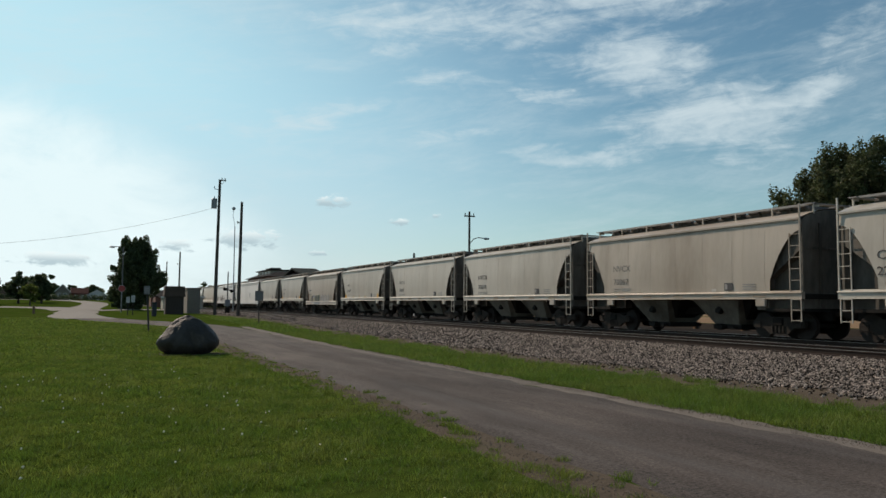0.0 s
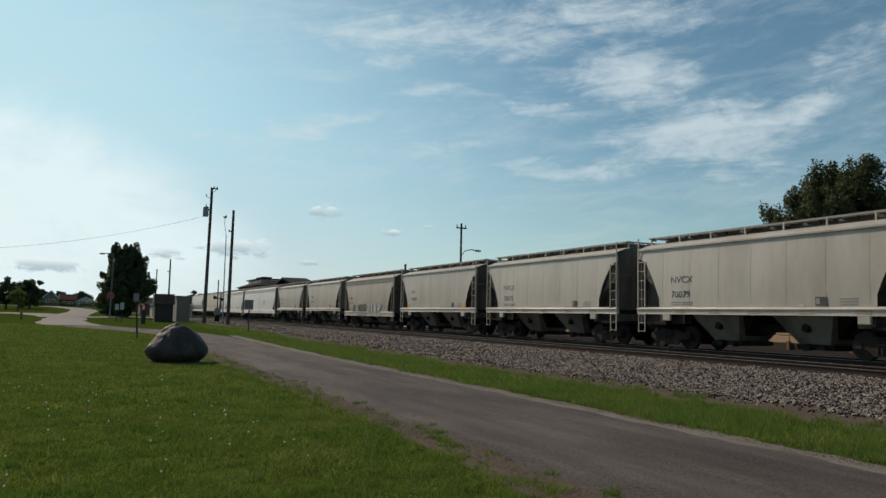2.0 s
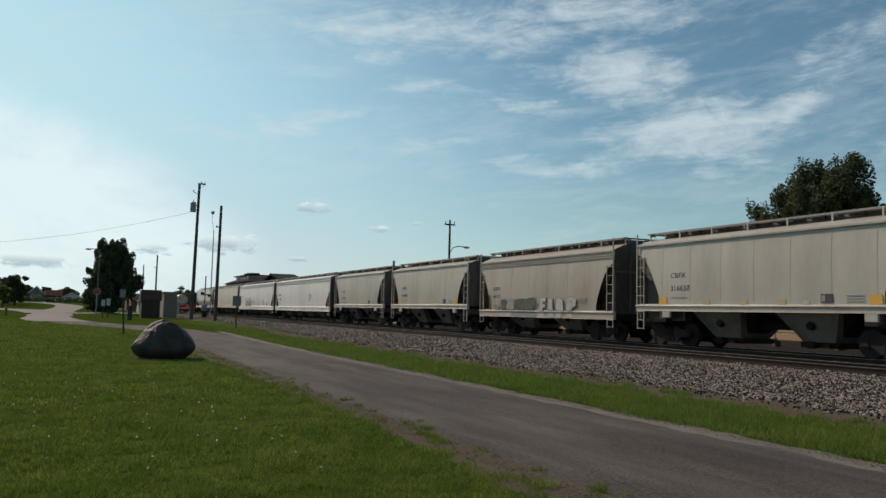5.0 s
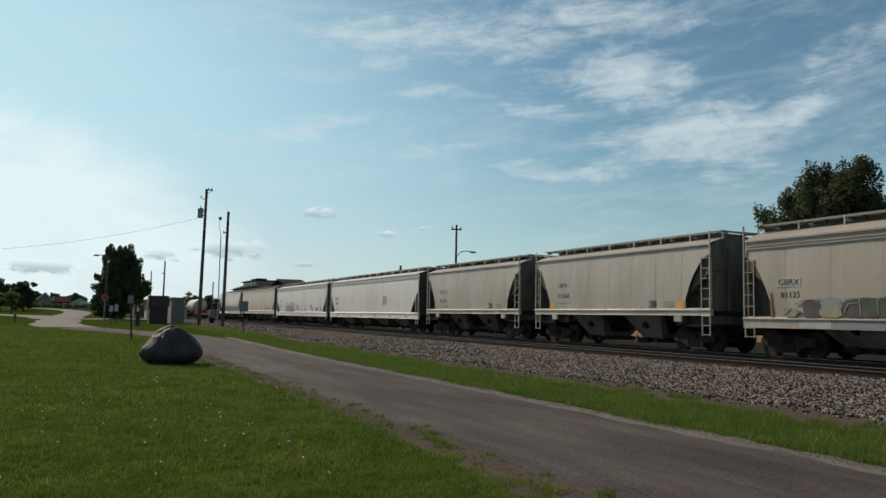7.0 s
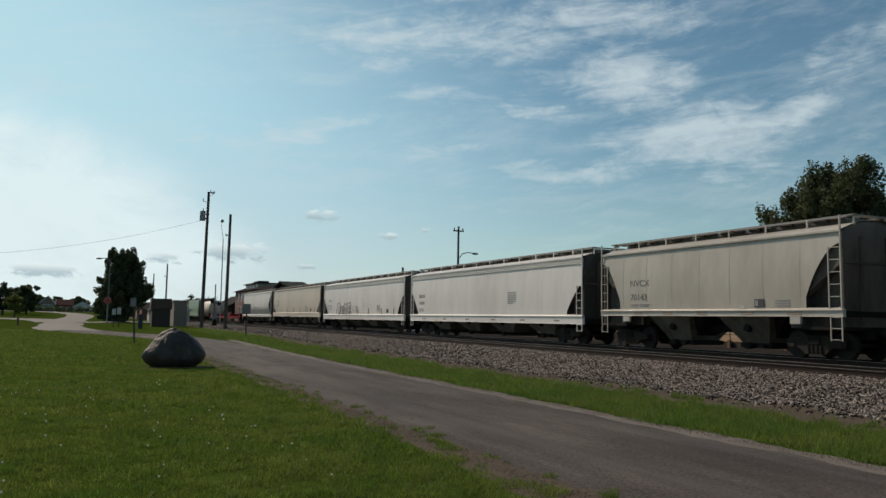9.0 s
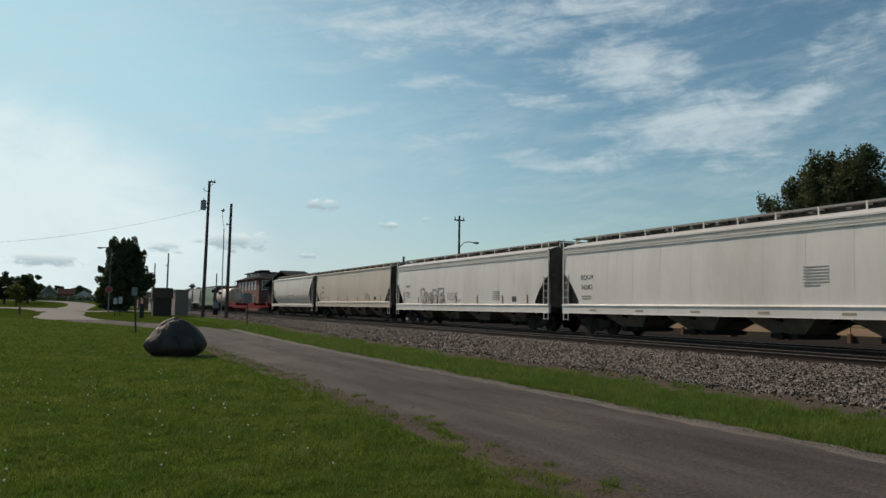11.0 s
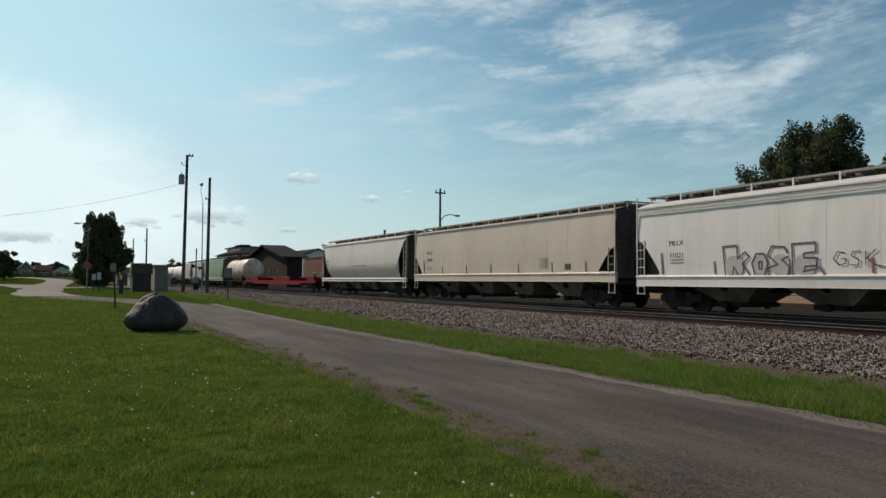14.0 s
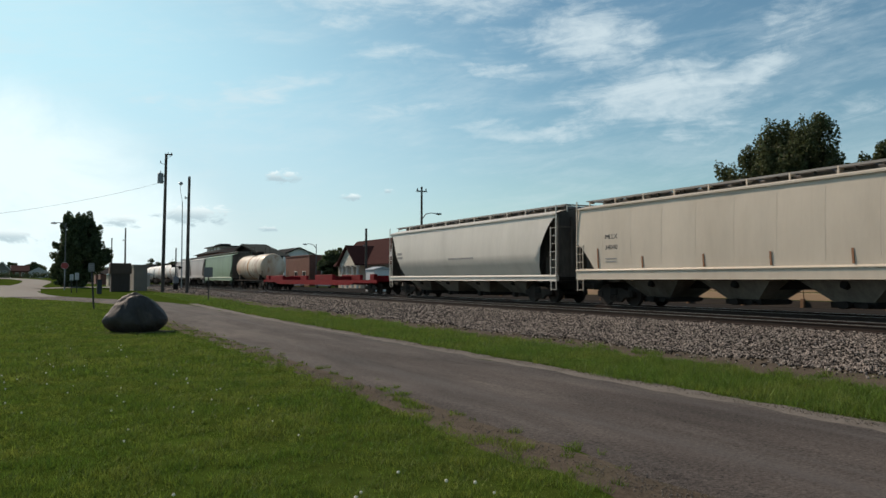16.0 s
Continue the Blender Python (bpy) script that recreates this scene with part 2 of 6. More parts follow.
M["dirt"] = mat("dry_dirt", (0.108, 0.085, 0.061), 0.95, 0, 0.6, 1.0, 16.0, 0.7, second=(0.082, 0.080, 0.034), spec=0.05, even=True)
# darker than the stones: shading in their gaps is put into this colour
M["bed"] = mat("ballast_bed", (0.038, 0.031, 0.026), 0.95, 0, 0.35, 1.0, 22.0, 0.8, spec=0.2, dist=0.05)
M["stone"] = mat("ballast_stone", (0.134, 0.113, 0.095), 0.9, 0, 0.72, 2.0, 20.0, 0.3, islands=1.9, spec=0.15)
M["rail"] = mat("rusty_rail", (0.036, 0.025, 0.020), 0.8, 0.1, 0.2, 2.0, 30.0, 0.2, spec=0.2)
M["railhead"] = mat("polished_railhead", (0.30, 0.28, 0.26), 0.42, 0.9, 0.1, 2.0, 40.0, 0.05)
M["tie"] = mat("creosoted_wood", (0.050, 0.041, 0.034), 0.9, 0, 0.3, 2.0, 25.0, 0.5, (4, 1, 4))
# near-black grime tones; on the bay slopes shade is in this colour too
M["dark"] = mat("near_black_steel", (0.017, 0.015, 0.013), 0.85, 0.0, 0.3, 1.0, 12.0, 0.3, second=(0.032, 0.027, 0.022), spec=0.15)
M["truck"] = mat("rusty_cast_steel", (0.032, 0.026, 0.021), 0.85, 0.0, 0.4, 1.5, 15.0, 0.3, second=(0.068, 0.049, 0.035), spec=0.2)
M["wheel"] = mat("wheel_steel", (0.028, 0.023, 0.020), 0.7, 0.1, 0.3, 2.0, 20.0, 0.2, second=(0.055, 0.038, 0.028), spec=0.2)
M["bay"] = mat("hopper_bay_grime", (0.20, 0.178, 0.145), 0.85, 0, 0.35, 0.6, 8.0, 0.2, (1, 1, 0.4), (0.09, 0.077, 0.060), 0, 0.42, 0.66, 0.15)
# grime and the shade of the car ends, both put into the colour
M["endsheet"] = mat("grimy_shaded_end_sheet", (0.140, 0.124, 0.100), 0.8, 0, 0.3, 0.5, 5.0, 0.15, (1, 1, 0.35), (0.050, 0.042, 0.034), 0, 0.42, 0.6)
M["board"] = mat("dull_grating_steel", (0.26, 0.25, 0.235), 0.7, 0.2, 0.2, 2, 20, 0.1)
# dirt tones, darkened further to hold the shadow below the walkway
M["hatch"] = mat("dirty_shaded_hatch_cover", (0.115, 0.105, 0.094), 0.8, 0, 0.3, 1.0, 8, 0.2, second=(0.21, 0.195, 0.17))
M["grey_paint"] = car_paint("weathered_warm_grey_paint", (0.47, 0.410, 0.335), (0.325, 0.268, 0.205), 0.75)
M["light_paint"] = car_paint("weathered_light_grey_paint", (0.545, 0.505, 0.43), (0.40, 0.355, 0.29), 0.7)
M["white_paint"] = car_paint("chalky_white_paint", (0.79, 0.755, 0.695), (0.64, 0.60, 0.535), 0.5)
M["tan_paint"] = car_paint("dusty_tan_paint", (0.64, 0.555, 0.445), (0.54, 0.46, 0.36), 0.4)
M["pale_paint"] = car_paint("pale_blue_grey_paint", (0.68, 0.635, 0.56), (0.57, 0.53, 0.46), 0.4)
M["green_paint"] = car_paint("faded_green_paint", (0.20, 0.30, 0.18), (0.15, 0.22, 0.13), 0.5)
M["pink_paint"] = car_paint("faded_pinkish_grey_paint", (0.50, 0.45, 0.42), (0.42, 0.36, 0.33), 0.5)
M["red_paint"] = car_paint("faded_red_paint", (0.20, 0.013, 0.018), (0.12, 0.016, 0.016), 0.5, 0.75, 0.1)
M["tank_paint"] = car_paint("cream_tank_paint", (0.70, 0.62, 0.50), (0.50, 0.33, 0.19), 0.75)
overlay(M["tank_paint"], (1.0, 1.6, 0.5), 1.0, 0.50, 0.66, (0.34, 0.15, 0.06), 0.85, 3.0)
M["rust"] = mat("rust_streak", (0.42, 0.22, 0.09), 0.85, 0, 0.3, 1.0, 12.0, 0.2)
M["reflector"] = mat("orange_brown_reflector", (0.30, 0.135, 0.06), 0.6, 0, 0.15, 2, 20, 0.0)
M["worn"] = mat("worn_brown_paint", (0.38, 0.30, 0.22), 0.8, 0, 0.3, 1.0, 12.0, 0.1)
M["yellow"] = plain("yellow_reflector", (0.72, 0.40, 0.06), 0.5)
M["faded_orange"] = mat("faded_orange_patch", (0.52, 0.41, 0.25), 0.7, 0, 0.2, 2.0, 12.0, 0.0)
M["ink"] = plain("black_stencil_paint", (0.055, 0.055, 0.058), 0.7)
M["greyink"] = plain("grey_stencil_paint", (0.29, 0.28, 0.265), 0.7)
M["faded_ink"] = plain("faded_stencil_paint", (0.17, 0.165, 0.155), 0.7)
M["graff_dark"] = mat("dark_spray_paint", (0.085, 0.075, 0.078), 0.6, 0, 0.5, 2.2, 9, 0, second=(0.13, 0.13, 0.10))
M["graff_deep"] = mat("deep_green_spray_paint", (0.062, 0.082, 0.062), 0.6, 0, 0.5, 2.2, 9, 0, second=(0.10, 0.12, 0.085))
M["seam_grime"] = mat("grime_in_the_weld_seams", (0.38, 0.325, 0.265), 0.7, 0, 0.5, 0.8, 5, 0)
M["graff_green"] = mat("faded_green_spray_paint", (0.33, 0.32, 0.205), 0.6, 0, 0.45, 2.5, 10, 0, second=(0.24, 0.245, 0.16))
M["graff_pale"] = mat("pale_spray_paint", (0.48, 0.45, 0.41), 0.6, 0, 0.40, 1.5, 8, 0)
M["graff_grey"] = mat("grey_spray_paint", (0.27, 0.28, 0.29), 0.6, 0, 0.2, 1, 10, 0)
M["wood_pole"] = mat("weathered_pole_wood", (0.075, 0.062, 0.052), 0.9, 0, 0.3, 2.0, 20.0, 0.4, (6, 6, 0.6))
M["galv"] = mat("galvanised_steel", (0.36, 0.37, 0.38), 0.5, 0.6, 0.15, 3, 25, 0.1)
M["metal_grey"] = mat("transformer_grey", (0.22, 0.23, 0.24), 0.5, 0.2, 0.15, 3, 25, 0.1)
M["wire"] = plain("black_wire", (0.03, 0.03, 0.03), 0.6)
M["bark"] = mat("tree_bark", (0.085, 0.068, 0.052), 0.95, 0, 0.35, 2, 14, 0.7, (3, 3, 0.7))
M["leaf"] = leafy("maple_leaf", (0.074, 0.092, 0.040), (0.104, 0.116, 0.050))
M["leaf_dark"] = leafy("dark_leaf", (0.066, 0.090, 0.042), (0.092, 0.116, 0.052))
M["leaf_yellow"] = leafy("sunlit_leaf", (0.11, 0.145, 0.03), (0.14, 0.17, 0.04))
M["boulder"] = mat("granite_boulder", (0.043, 0.037, 0.031), 0.55, 0, 0.65, 1.4, 9.0, 0.9, second=(0.110, 0.088, 0.066), dist=0.06, spec=0.3)
# depot brick kept dark: shade on its gable is part of the colour
M["dark_wall"] = mat("dark_shaded_brick", (0.038, 0.029, 0.025), 0.95, 0, 0.3, 1.0, 12, 0.3, second=(0.056, 0.034, 0.027), spec=0.1)
M["brick"] = mat("red_brick", (0.17, 0.075, 0.055), 0.9, 0, 0.25, 1.0, 12, 0.3, second=(0.13, 0.06, 0.045))
M["roof_dark"] = mat("dark_shingles", (0.032, 0.030, 0.029), 0.95, 0, 0.25, 1.0, 8, 0.3, spec=0.05)
M["roof_green"] = mat("weathered_green_roofing", (0.030, 0.037, 0.034), 0.95, 0, 0.2, 1.0, 8, 0.2, spec=0.05)
M["roof_red"] = mat("dark_red_roofing", (0.055, 0.022, 0.020), 0.95, 0, 0.2, 1.0, 8, 0.2, spec=0.05)
M["trim"] = mat("white_trim_paint", (0.70, 0.68, 0.64), 0.7, 0, 0.1, 2, 20, 0.05)
M["siding"] = mat("cream_siding", (0.58, 0.52, 0.42), 0.8, 0, 0.12, 1, 16, 0.1)
M["siding_white"] = mat("white_siding", (0.66, 0.66, 0.65), 0.8, 0, 0.12, 1, 16, 0.1)
M["siding_tan"] = mat("tan_siding", (0.43, 0.38, 0.31), 0.85, 0, 0.15, 1, 16, 0.1)
M["shed_wall"] = mat("faded_tan_shed_boards", (0.20, 0.172, 0.142), 0.9, 0, 0.2, 1, 16, 0.1)
M["glass"] = plain("window_glass", (0.03, 0.035, 0.04), 0.08)
M["shelter"] = mat("dark_brown_boards", (0.050, 0.037, 0.030), 0.85, 0, 0.25, 1, 20, 0.3, (6, 6, 0.5))
M["lumber"] = mat("sunlit_tan_boards", (0.50, 0.36, 0.235), 0.85, 0, 0.2, 0.8, 10, 0.2, (1, 0.4, 3))
M["brown_post"] = mat("brown_post_wood", (0.19, 0.11, 0.06), 0.9, 0, 0.2, 2, 20, 0.2)
M["lamp_grey"] = mat("dull_lamp_post_grey", (0.12, 0.12, 0.12), 0.6, 0.3, 0.15, 3, 25, 0.1)
M["shelter_roof"] = mat("dark_brown_shingle", (0.070, 0.048, 0.036), 0.9, 0, 0.25, 2, 20, 0.3)
M["sign_back"] = mat("weathered_sign_metal", (0.19, 0.185, 0.18), 0.6, 0.3, 0.2, 3, 30, 0.1)
M["sign_post"] = mat("dark_sign_post", (0.045, 0.042, 0.040), 0.7, 0.3, 0.2, 3, 30, 0.1)
M["sign_red"] = plain("faded_stop_red", (0.30, 0.035, 0.03), 0.5)
M["sign_white"] = plain("white_sign_face", (0.45, 0.45, 0.44), 0.6)
M["blue"] = plain("blue_plastic", (0.030, 0.036, 0.042), 0.8)
M["car_silver"] = plain("silver_car_paint", (0.45, 0.46, 0.48), 0.25, 0.5)
M["car_red"] = plain("red_car_paint", (0.35, 0.04, 0.04), 0.25, 0.2)
M["tyre"] = plain("tyre_rubber", (0.02, 0.02, 0.02), 0.9)


# ---- mesh helpers ----
def mesh_of(name, verts, faces, smooth=False):
    me = bpy.data.meshes.new(name)
    me.from_pydata([tuple(v) for v in verts], [], faces)
    me.update()
    if smooth:
        me.polygons.foreach_set("use_smooth", [True] * len(me.polygons))
    return me


def obj(name, me, material, parent=None, m=None, label=""):
    ob = new(name, me)
    if material is not None:
        if len(me.materials) == 0:
            me.materials.append(material)
        if me.materials[0] is not material:
            ob.material_slots[0].link = "OBJECT"
            ob.material_slots[0].material = material
    if parent is not None:
        ob.parent = parent
    if m is not None:
        ob.matrix_basis = m
    if label:
        ob["label"] = label
    return ob


def part(name, bm, material, parent=None, label="", m=None, smooth=False):
    me = bpy.data.meshes.new(name)
    bm.to_mesh(me)
    bm.free()
    if smooth:
        me.polygons.foreach_set("use_smooth", [True] * len(me.polygons))
    return obj(name, me, material, parent, m, label)


def box(bm, x0, y0, z0, x1, y1, z1, bevel=0.0):
    r = bmesh.ops.create_cube(bm, size=1.0)
    vs = r["verts"]
    for v in vs:
        v.co = Vector((x0 + (v.co.x + 0.5) * (x1 - x0), y0 + (v.co.y + 0.5) * (y1 - y0), z0 + (v.co.z + 0.5) * (z1 - z0)))
    if bevel:
        es = list({e for v in vs for e in v.link_edges})
        bmesh.ops.bevel(bm, geom=es, offset=bevel, segments=1, affect="EDGES")
    return vs


def rod(bm, a, b, r0, r1=None, seg=8):
    a, b = Vector(a), Vector(b)
    d = b - a
    q = d.to_track_quat("Z", "Y").to_matrix().to_4x4()
    bmesh.ops.create_cone(bm, cap_ends=True, segments=seg, radius1=r0, radius2=r0 if r1 is None else r1, depth=d.length,
                          matrix=Matrix.Translation((a + b) / 2) @ q)


def prism(bm, pts, axis, lo, hi):
    """A flat outline pulled out along an axis. pts are the two other coordinates in order."""
    def at(p, c):
        return {"x": (c, p[0], p[1]), "y": (p[0], c, p[1]), "z": (p[0], p[1], c)}[axis]
    a = [bm.verts.new(at(p, lo)) for p in pts]
    b = [bm.verts.new(at(p, hi)) for p in pts]
    n = len(pts)
    fs = [bm.faces.new(a), bm.faces.new(b[::-1])]
    for i in range(n):
        fs.append(bm.faces.new((a[i], a[(i + 1) % n], b[(i + 1) % n], b[i])))
    bmesh.ops.recalc_face_normals(bm, faces=fs)


def empty(name, m, label="", category="", group="", kind=""):
    e = new(name)
    e.empty_display_size = 0.2
    e.matrix_basis = m
    return tagged(e, label, category, group, kind)


def smooth01(a, b, x):
    t = min(1.0, max(0.0, (x - a) / (b - a)))
    return t * t * (3 - 2 * t)


def rise(y):
    return 0.30 * smooth01(28.0, 75.0, y)


RAIL_Z, TRACK_X, NEAR_X = 0.56, 22.8, 18.5


def ground_z(x, y):
    """Lawn and strip; a low bank carries the tracks."""
    z = rise(y) if x < 22 else 0.45
    z += 1.7 * smooth01(80.0, 230.0, y) * (1 - smooth01(2.0, 13.0, x))
    bank = smooth01(12.9, 16.7, x) * (1 - smooth01(25.2, 28.5, x))
    return z * (1 - bank) + (RAIL_Z - 0.19) * bank


# ---- ground ----
def ground():
    xs = sorted(set([-2500, -1200, -600, -300, -150, -80, -50, -30, -20, -12, -6, -2, 1, 3, 4.15, 6, 8.6, 10, 11, 12.1, 12.9] + [13.2 + 0.5 * i for i in range(32)]
                    + [30, 34, 40, 55, 80, 150, 300, 600, 1200, 2500]))
    ys = sorted(set([-2500, -1000, -400, -150, -60, -30] + list(range(-20, 120, 4)) + [130, 150, 180, 220, 300, 450, 700, 1200, 2500, 4000]))
    V = [(x, y, ground_z(x, y) + (noise.noise(Vector((x * 0.15, y * 0.15, 1))) * 0.05 if x < 4 and -20 < y < 100 else 0)) for y in ys for x in xs]
    n = len(xs)
    Fc = [(j * n + i, j * n + i + 1, (j + 1) * n + i + 1, (j + 1) * n + i) for j in range(len(ys) - 1) for i in range(n - 1)]
    tagged(obj("ground", mesh_of("ground", V, Fc, True), M["grass"]), "mown green lawn with clover, reaching to the distance", "lawn", kind="structure")


def ribbon(name, left, right, material, lift, label, category, ragged=0.0, seed=1, cross=6):
    """A strip of paving between two edge lines, laid on the ground with worn edges."""
    V = []
    for k, ((lx, ly), (rx, ry)) in enumerate(zip(left, right)):
        jl = ragged * (noise.noise(Vector((ly * 0.9, seed, 0))) + 0.6 * noise.noise(Vector((ly * 3.1, seed, 5))))
        jr = ragged * (noise.noise(Vector((ry * 0.9, seed, 9))) + 0.6 * noise.noise(Vector((ry * 3.1, seed, 3))))
        d = Vector((rx - lx, ry - ly)).normalized()
        for i in range(cross + 1):
            f = i / cross
            x = (lx + d.x * jl) * (1 - f) + (rx + d.x * jr) * f
            y = ly * (1 - f) + ry * f
            crown = 0.035 * (1 - (2 * f - 1) ** 2)
            V.append((x, y, ground_z(x, y) + lift + crown + (0.0 if 0 < i < cross else -0.03)))
    n = cross + 1
    Fc = [(k * n + i, k * n + i + 1, (k + 1) * n + i + 1, (k + 1) * n + i) for k in range(len(left) - 1) for i in range(cross)]
    return tagged(obj(name, mesh_of(name, V, Fc, True), material), label, category, kind="structure")


def curve_pts(ctrl, step=1.0):
    """Points along a smooth line through the given ones."""
    P = [Vector(c) for c in ctrl]
    P = [P[0] * 2 - P[1]] + P + [P[-1] * 2 - P[-2]]
    out = []
    for i in range(1, len(P) - 2):
        n = max(2, int((P[i + 1] - P[i]).length / step))
        for k in range(n):
            t = k / n
            a, b, c, d = P[i - 1], P[i], P[i + 1], P[i + 2]
            out.append(0.5 * ((2 * b) + (c - a) * t + (2 * a - 5 * b + 4 * c - d) * t * t + (3 * b - a - 3 * c + d) * t ** 3))
    out.append(P[-2])
    return out


def lane(ctrl, width, step=1.0):
    c = curve_pts(ctrl, step)
    L, Rr = [], []
    for i, p in enumerate(c):
        d = (c[min(i + 1, len(c) - 1)] - c[max(i - 1, 0)]).normalized()
        nrm = Vector((d.y, -d.x))
        L.append(tuple(p - nrm * width / 2))
        Rr.append(tuple(p + nrm * width / 2))
    return L, Rr


ground()
L, Rr = lane([(6.38, -30), (6.38, 0), (6.38, 25), (6.35, 40), (5.9, 49), (4.3, 56), (1.4, 62), (-1.4, 71)], 4.25, 0.35)
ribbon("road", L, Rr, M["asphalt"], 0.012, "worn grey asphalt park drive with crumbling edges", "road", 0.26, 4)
L, Rr = lane([(-0.6, 66), (-1.9, 76), (-2.4, 90), (-2.4, 108), (-2.0, 128), (-1.0, 150), (-1.6, 172), (-6.0, 196), (-14.0, 216), (-30, 235)], 4.6, 1.0)
ribbon("pavement", L, Rr, M["concrete"], 0.026, "pale sunlit concrete lane curving away past the lawn", "road", 0.15, 6)
L, Rr = lane([(-2.0, 108), (-4.5, 121), (-10.0, 128), (-24.0, 128), (-80.0, 124)], 7.0, 1.0)
ribbon("pavement", L, Rr, M["concrete"], 0.034, "pale concrete side lane across the lawn", "road", 0.2, 7)
L, Rr = lane([(-1.0, 108), (3.0, 115), (9.0, 127), (11.0, 140)], 2.6, 1.0)
ribbon("pavement", L, Rr, M["concrete"], 0.042, "narrow pale concrete footpath past the shelter", "path", 0.1, 8)


# ---- tracks ----
def track(x0, y0, y1, name):
    t = empty(name, pose(x0, 0, 0), "steel rails on dark timber sleepers in grey ballast", "railway track", kind="structure")
    for s in (-0.7525, 0.7525):
        bm = bmesh.new()
        prism(bm, [(s - 0.075, RAIL_Z - 0.172), (s + 0.075, RAIL_Z - 0.172), (s + 0.075, RAIL_Z - 0.155), (s + 0.014, RAIL_Z - 0.135),
                   (s + 0.014, RAIL_Z - 0.05), (s + 0.036, RAIL_Z - 0.036), (s + 0.036, RAIL_Z - 0.008), (s - 0.036, RAIL_Z - 0.008),
                   (s - 0.036, RAIL_Z - 0.036), (s - 0.014, RAIL_Z - 0.05), (s - 0.014, RAIL_Z - 0.135), (s - 0.075, RAIL_Z - 0.155)], "y", y0, y1)
        r = part("rail", bm, M["rail"], t)
        bm = bmesh.new()
        box(bm, s - 0.034, y0, RAIL_Z - 0.008, s + 0.034, y1, RAIL_Z)
        part("railhead", bm, M["railhead"], r, "polished running surface")
    bm = bmesh.new()
    box(bm, -1.3, -0.11, RAIL_Z - 0.30, 1.3, 0.11, RAIL_Z - 0.175, 0.012)
    first = part("sleeper", bm, M["tie"], t, m=pose(0, y0 + 0.3, 0))
    n = int((min(y1, 130) - y0) / 0.53)
    rnd = random.Random(3)
    for i in range(1, min(n, 300)):
        obj("sleeper", first.data, M["tie"], t, pose(rnd.uniform(-0.03, 0.03), y0 + 0.3 + i * 0.53, rnd.uniform(-0.012, 0.012), 0, 0, rnd.uniform(-1, 1)))
    return t


track(NEAR_X, -30, 700, "track")
track(TRACK_X, -30, 700, "track")


# ---- rolling stock ----
CACHE = {}


def shared(key, name, build, material, parent, m=None, label="", smooth=False):
    """A part whose mesh is built once and shared by alike cars."""
    if key not in CACHE:
        bm = bmesh.new()
        build(bm)
        me = bpy.data.meshes.new(name)
        bm.to_mesh(me)
        bm.free()
        if smooth:
            me.polygons.foreach_set("use_smooth", [True] * len(me.polygons))
            me.set_sharp_from_angle(angle=radians(28))
        CACHE[key] = me
    return obj(name, CACHE[key], material, parent, m, label)


WHEEL_R = 0.457
WHEELSETS = []


def wheelset_mesh(bm):
    for s in (-1, 1):
        for r0, r1, x0, x1 in ((WHEEL_R, WHEEL_R - 0.006, 0.70, 0.80), (WHEEL_R + 0.026, WHEEL_R + 0.02, 0.68, 0.705), (0.13, 0.12, 0.66, 0.86)):
            rod(bm, (s * x0, 0, 0), (s * x1, 0, 0), r0, r1, 28)
    rod(bm, (-1.0, 0, 0), (1.0, 0, 0), 0.075, None, 10)
    for s in (-1, 1):                                   # end caps with bolts
        rod(bm, (s * 1.0, 0, 0), (s * 1.06, 0, 0), 0.10, 0.09, 12)
        for k in range(3):
            a = k * 2.094
            box(bm, s * 1.06, 0.05 * math.cos(a) - 0.015, 0.05 * math.sin(a) - 0.015, s * 1.075, 0.05 * math.cos(a) + 0.015, 0.05 * math.sin(a) + 0.015)


def sideframe_mesh(bm):
    out = [(-1.12, 0.58), (-1.05, 0.66), (-0.72, 0.66), (-0.42, 0.76), (0.42, 0.76), (0.72, 0.66), (1.05, 0.66), (1.12, 0.58), (1.12, 0.42), (1.0, 0.36),
           (0.80, 0.40), (0.62, 0.34), (0.38, 0.16), (-0.38, 0.16), (-0.62, 0.34), (-0.80, 0.40), (-1.0, 0.36), (-1.12, 0.42)]
    prism(bm, out, "x", -0.07, 0.07)
    for k in (-1, 1):                                   # bearing adapters
        box(bm, -0.10, k * 0.89 - 0.13, 0.36, 0.10, k * 0.89 + 0.13, 0.58, 0.02)


def bolster_mesh(bm):
    box(bm, -1.15, -0.22, 0.46, 1.15, 0.22, 0.74, 0.03)
    box(bm, -0.2, -0.2, 0.74, 0.2, 0.2, 0.86, 0.02)


def springs_mesh(bm):
    for k in (-0.24, -0.08, 0.08, 0.24):
        for j in range(4):
            rod(bm, (0, k, 0.22 + j * 0.06), (0, k, 0.26 + j * 0.06), 0.07, None, 10)


def truck(parent, y, rolls):
    t = shared("bolster", "truck", bolster_mesh, M["dark"], parent, pose(0, y, 0), "rust-brown cast wheel truck")
    for s in (-1, 1):
        shared("sideframe", "side_frame", sideframe_mesh, M["truck"], t, pose(s * 1.02, 0, 0))
        tagged(shared("springs", "spring_nest", springs_mesh, M["truck"], t, pose(s * 1.07, 0, 0)), kind="stuff")
        w = shared("wheelset", "wheelset", wheelset_mesh, M["wheel"], t, pose(0, s * 0.89, WHEEL_R))
        if rolls:
            WHEELSETS.append((w, s * 0.89))
    return t


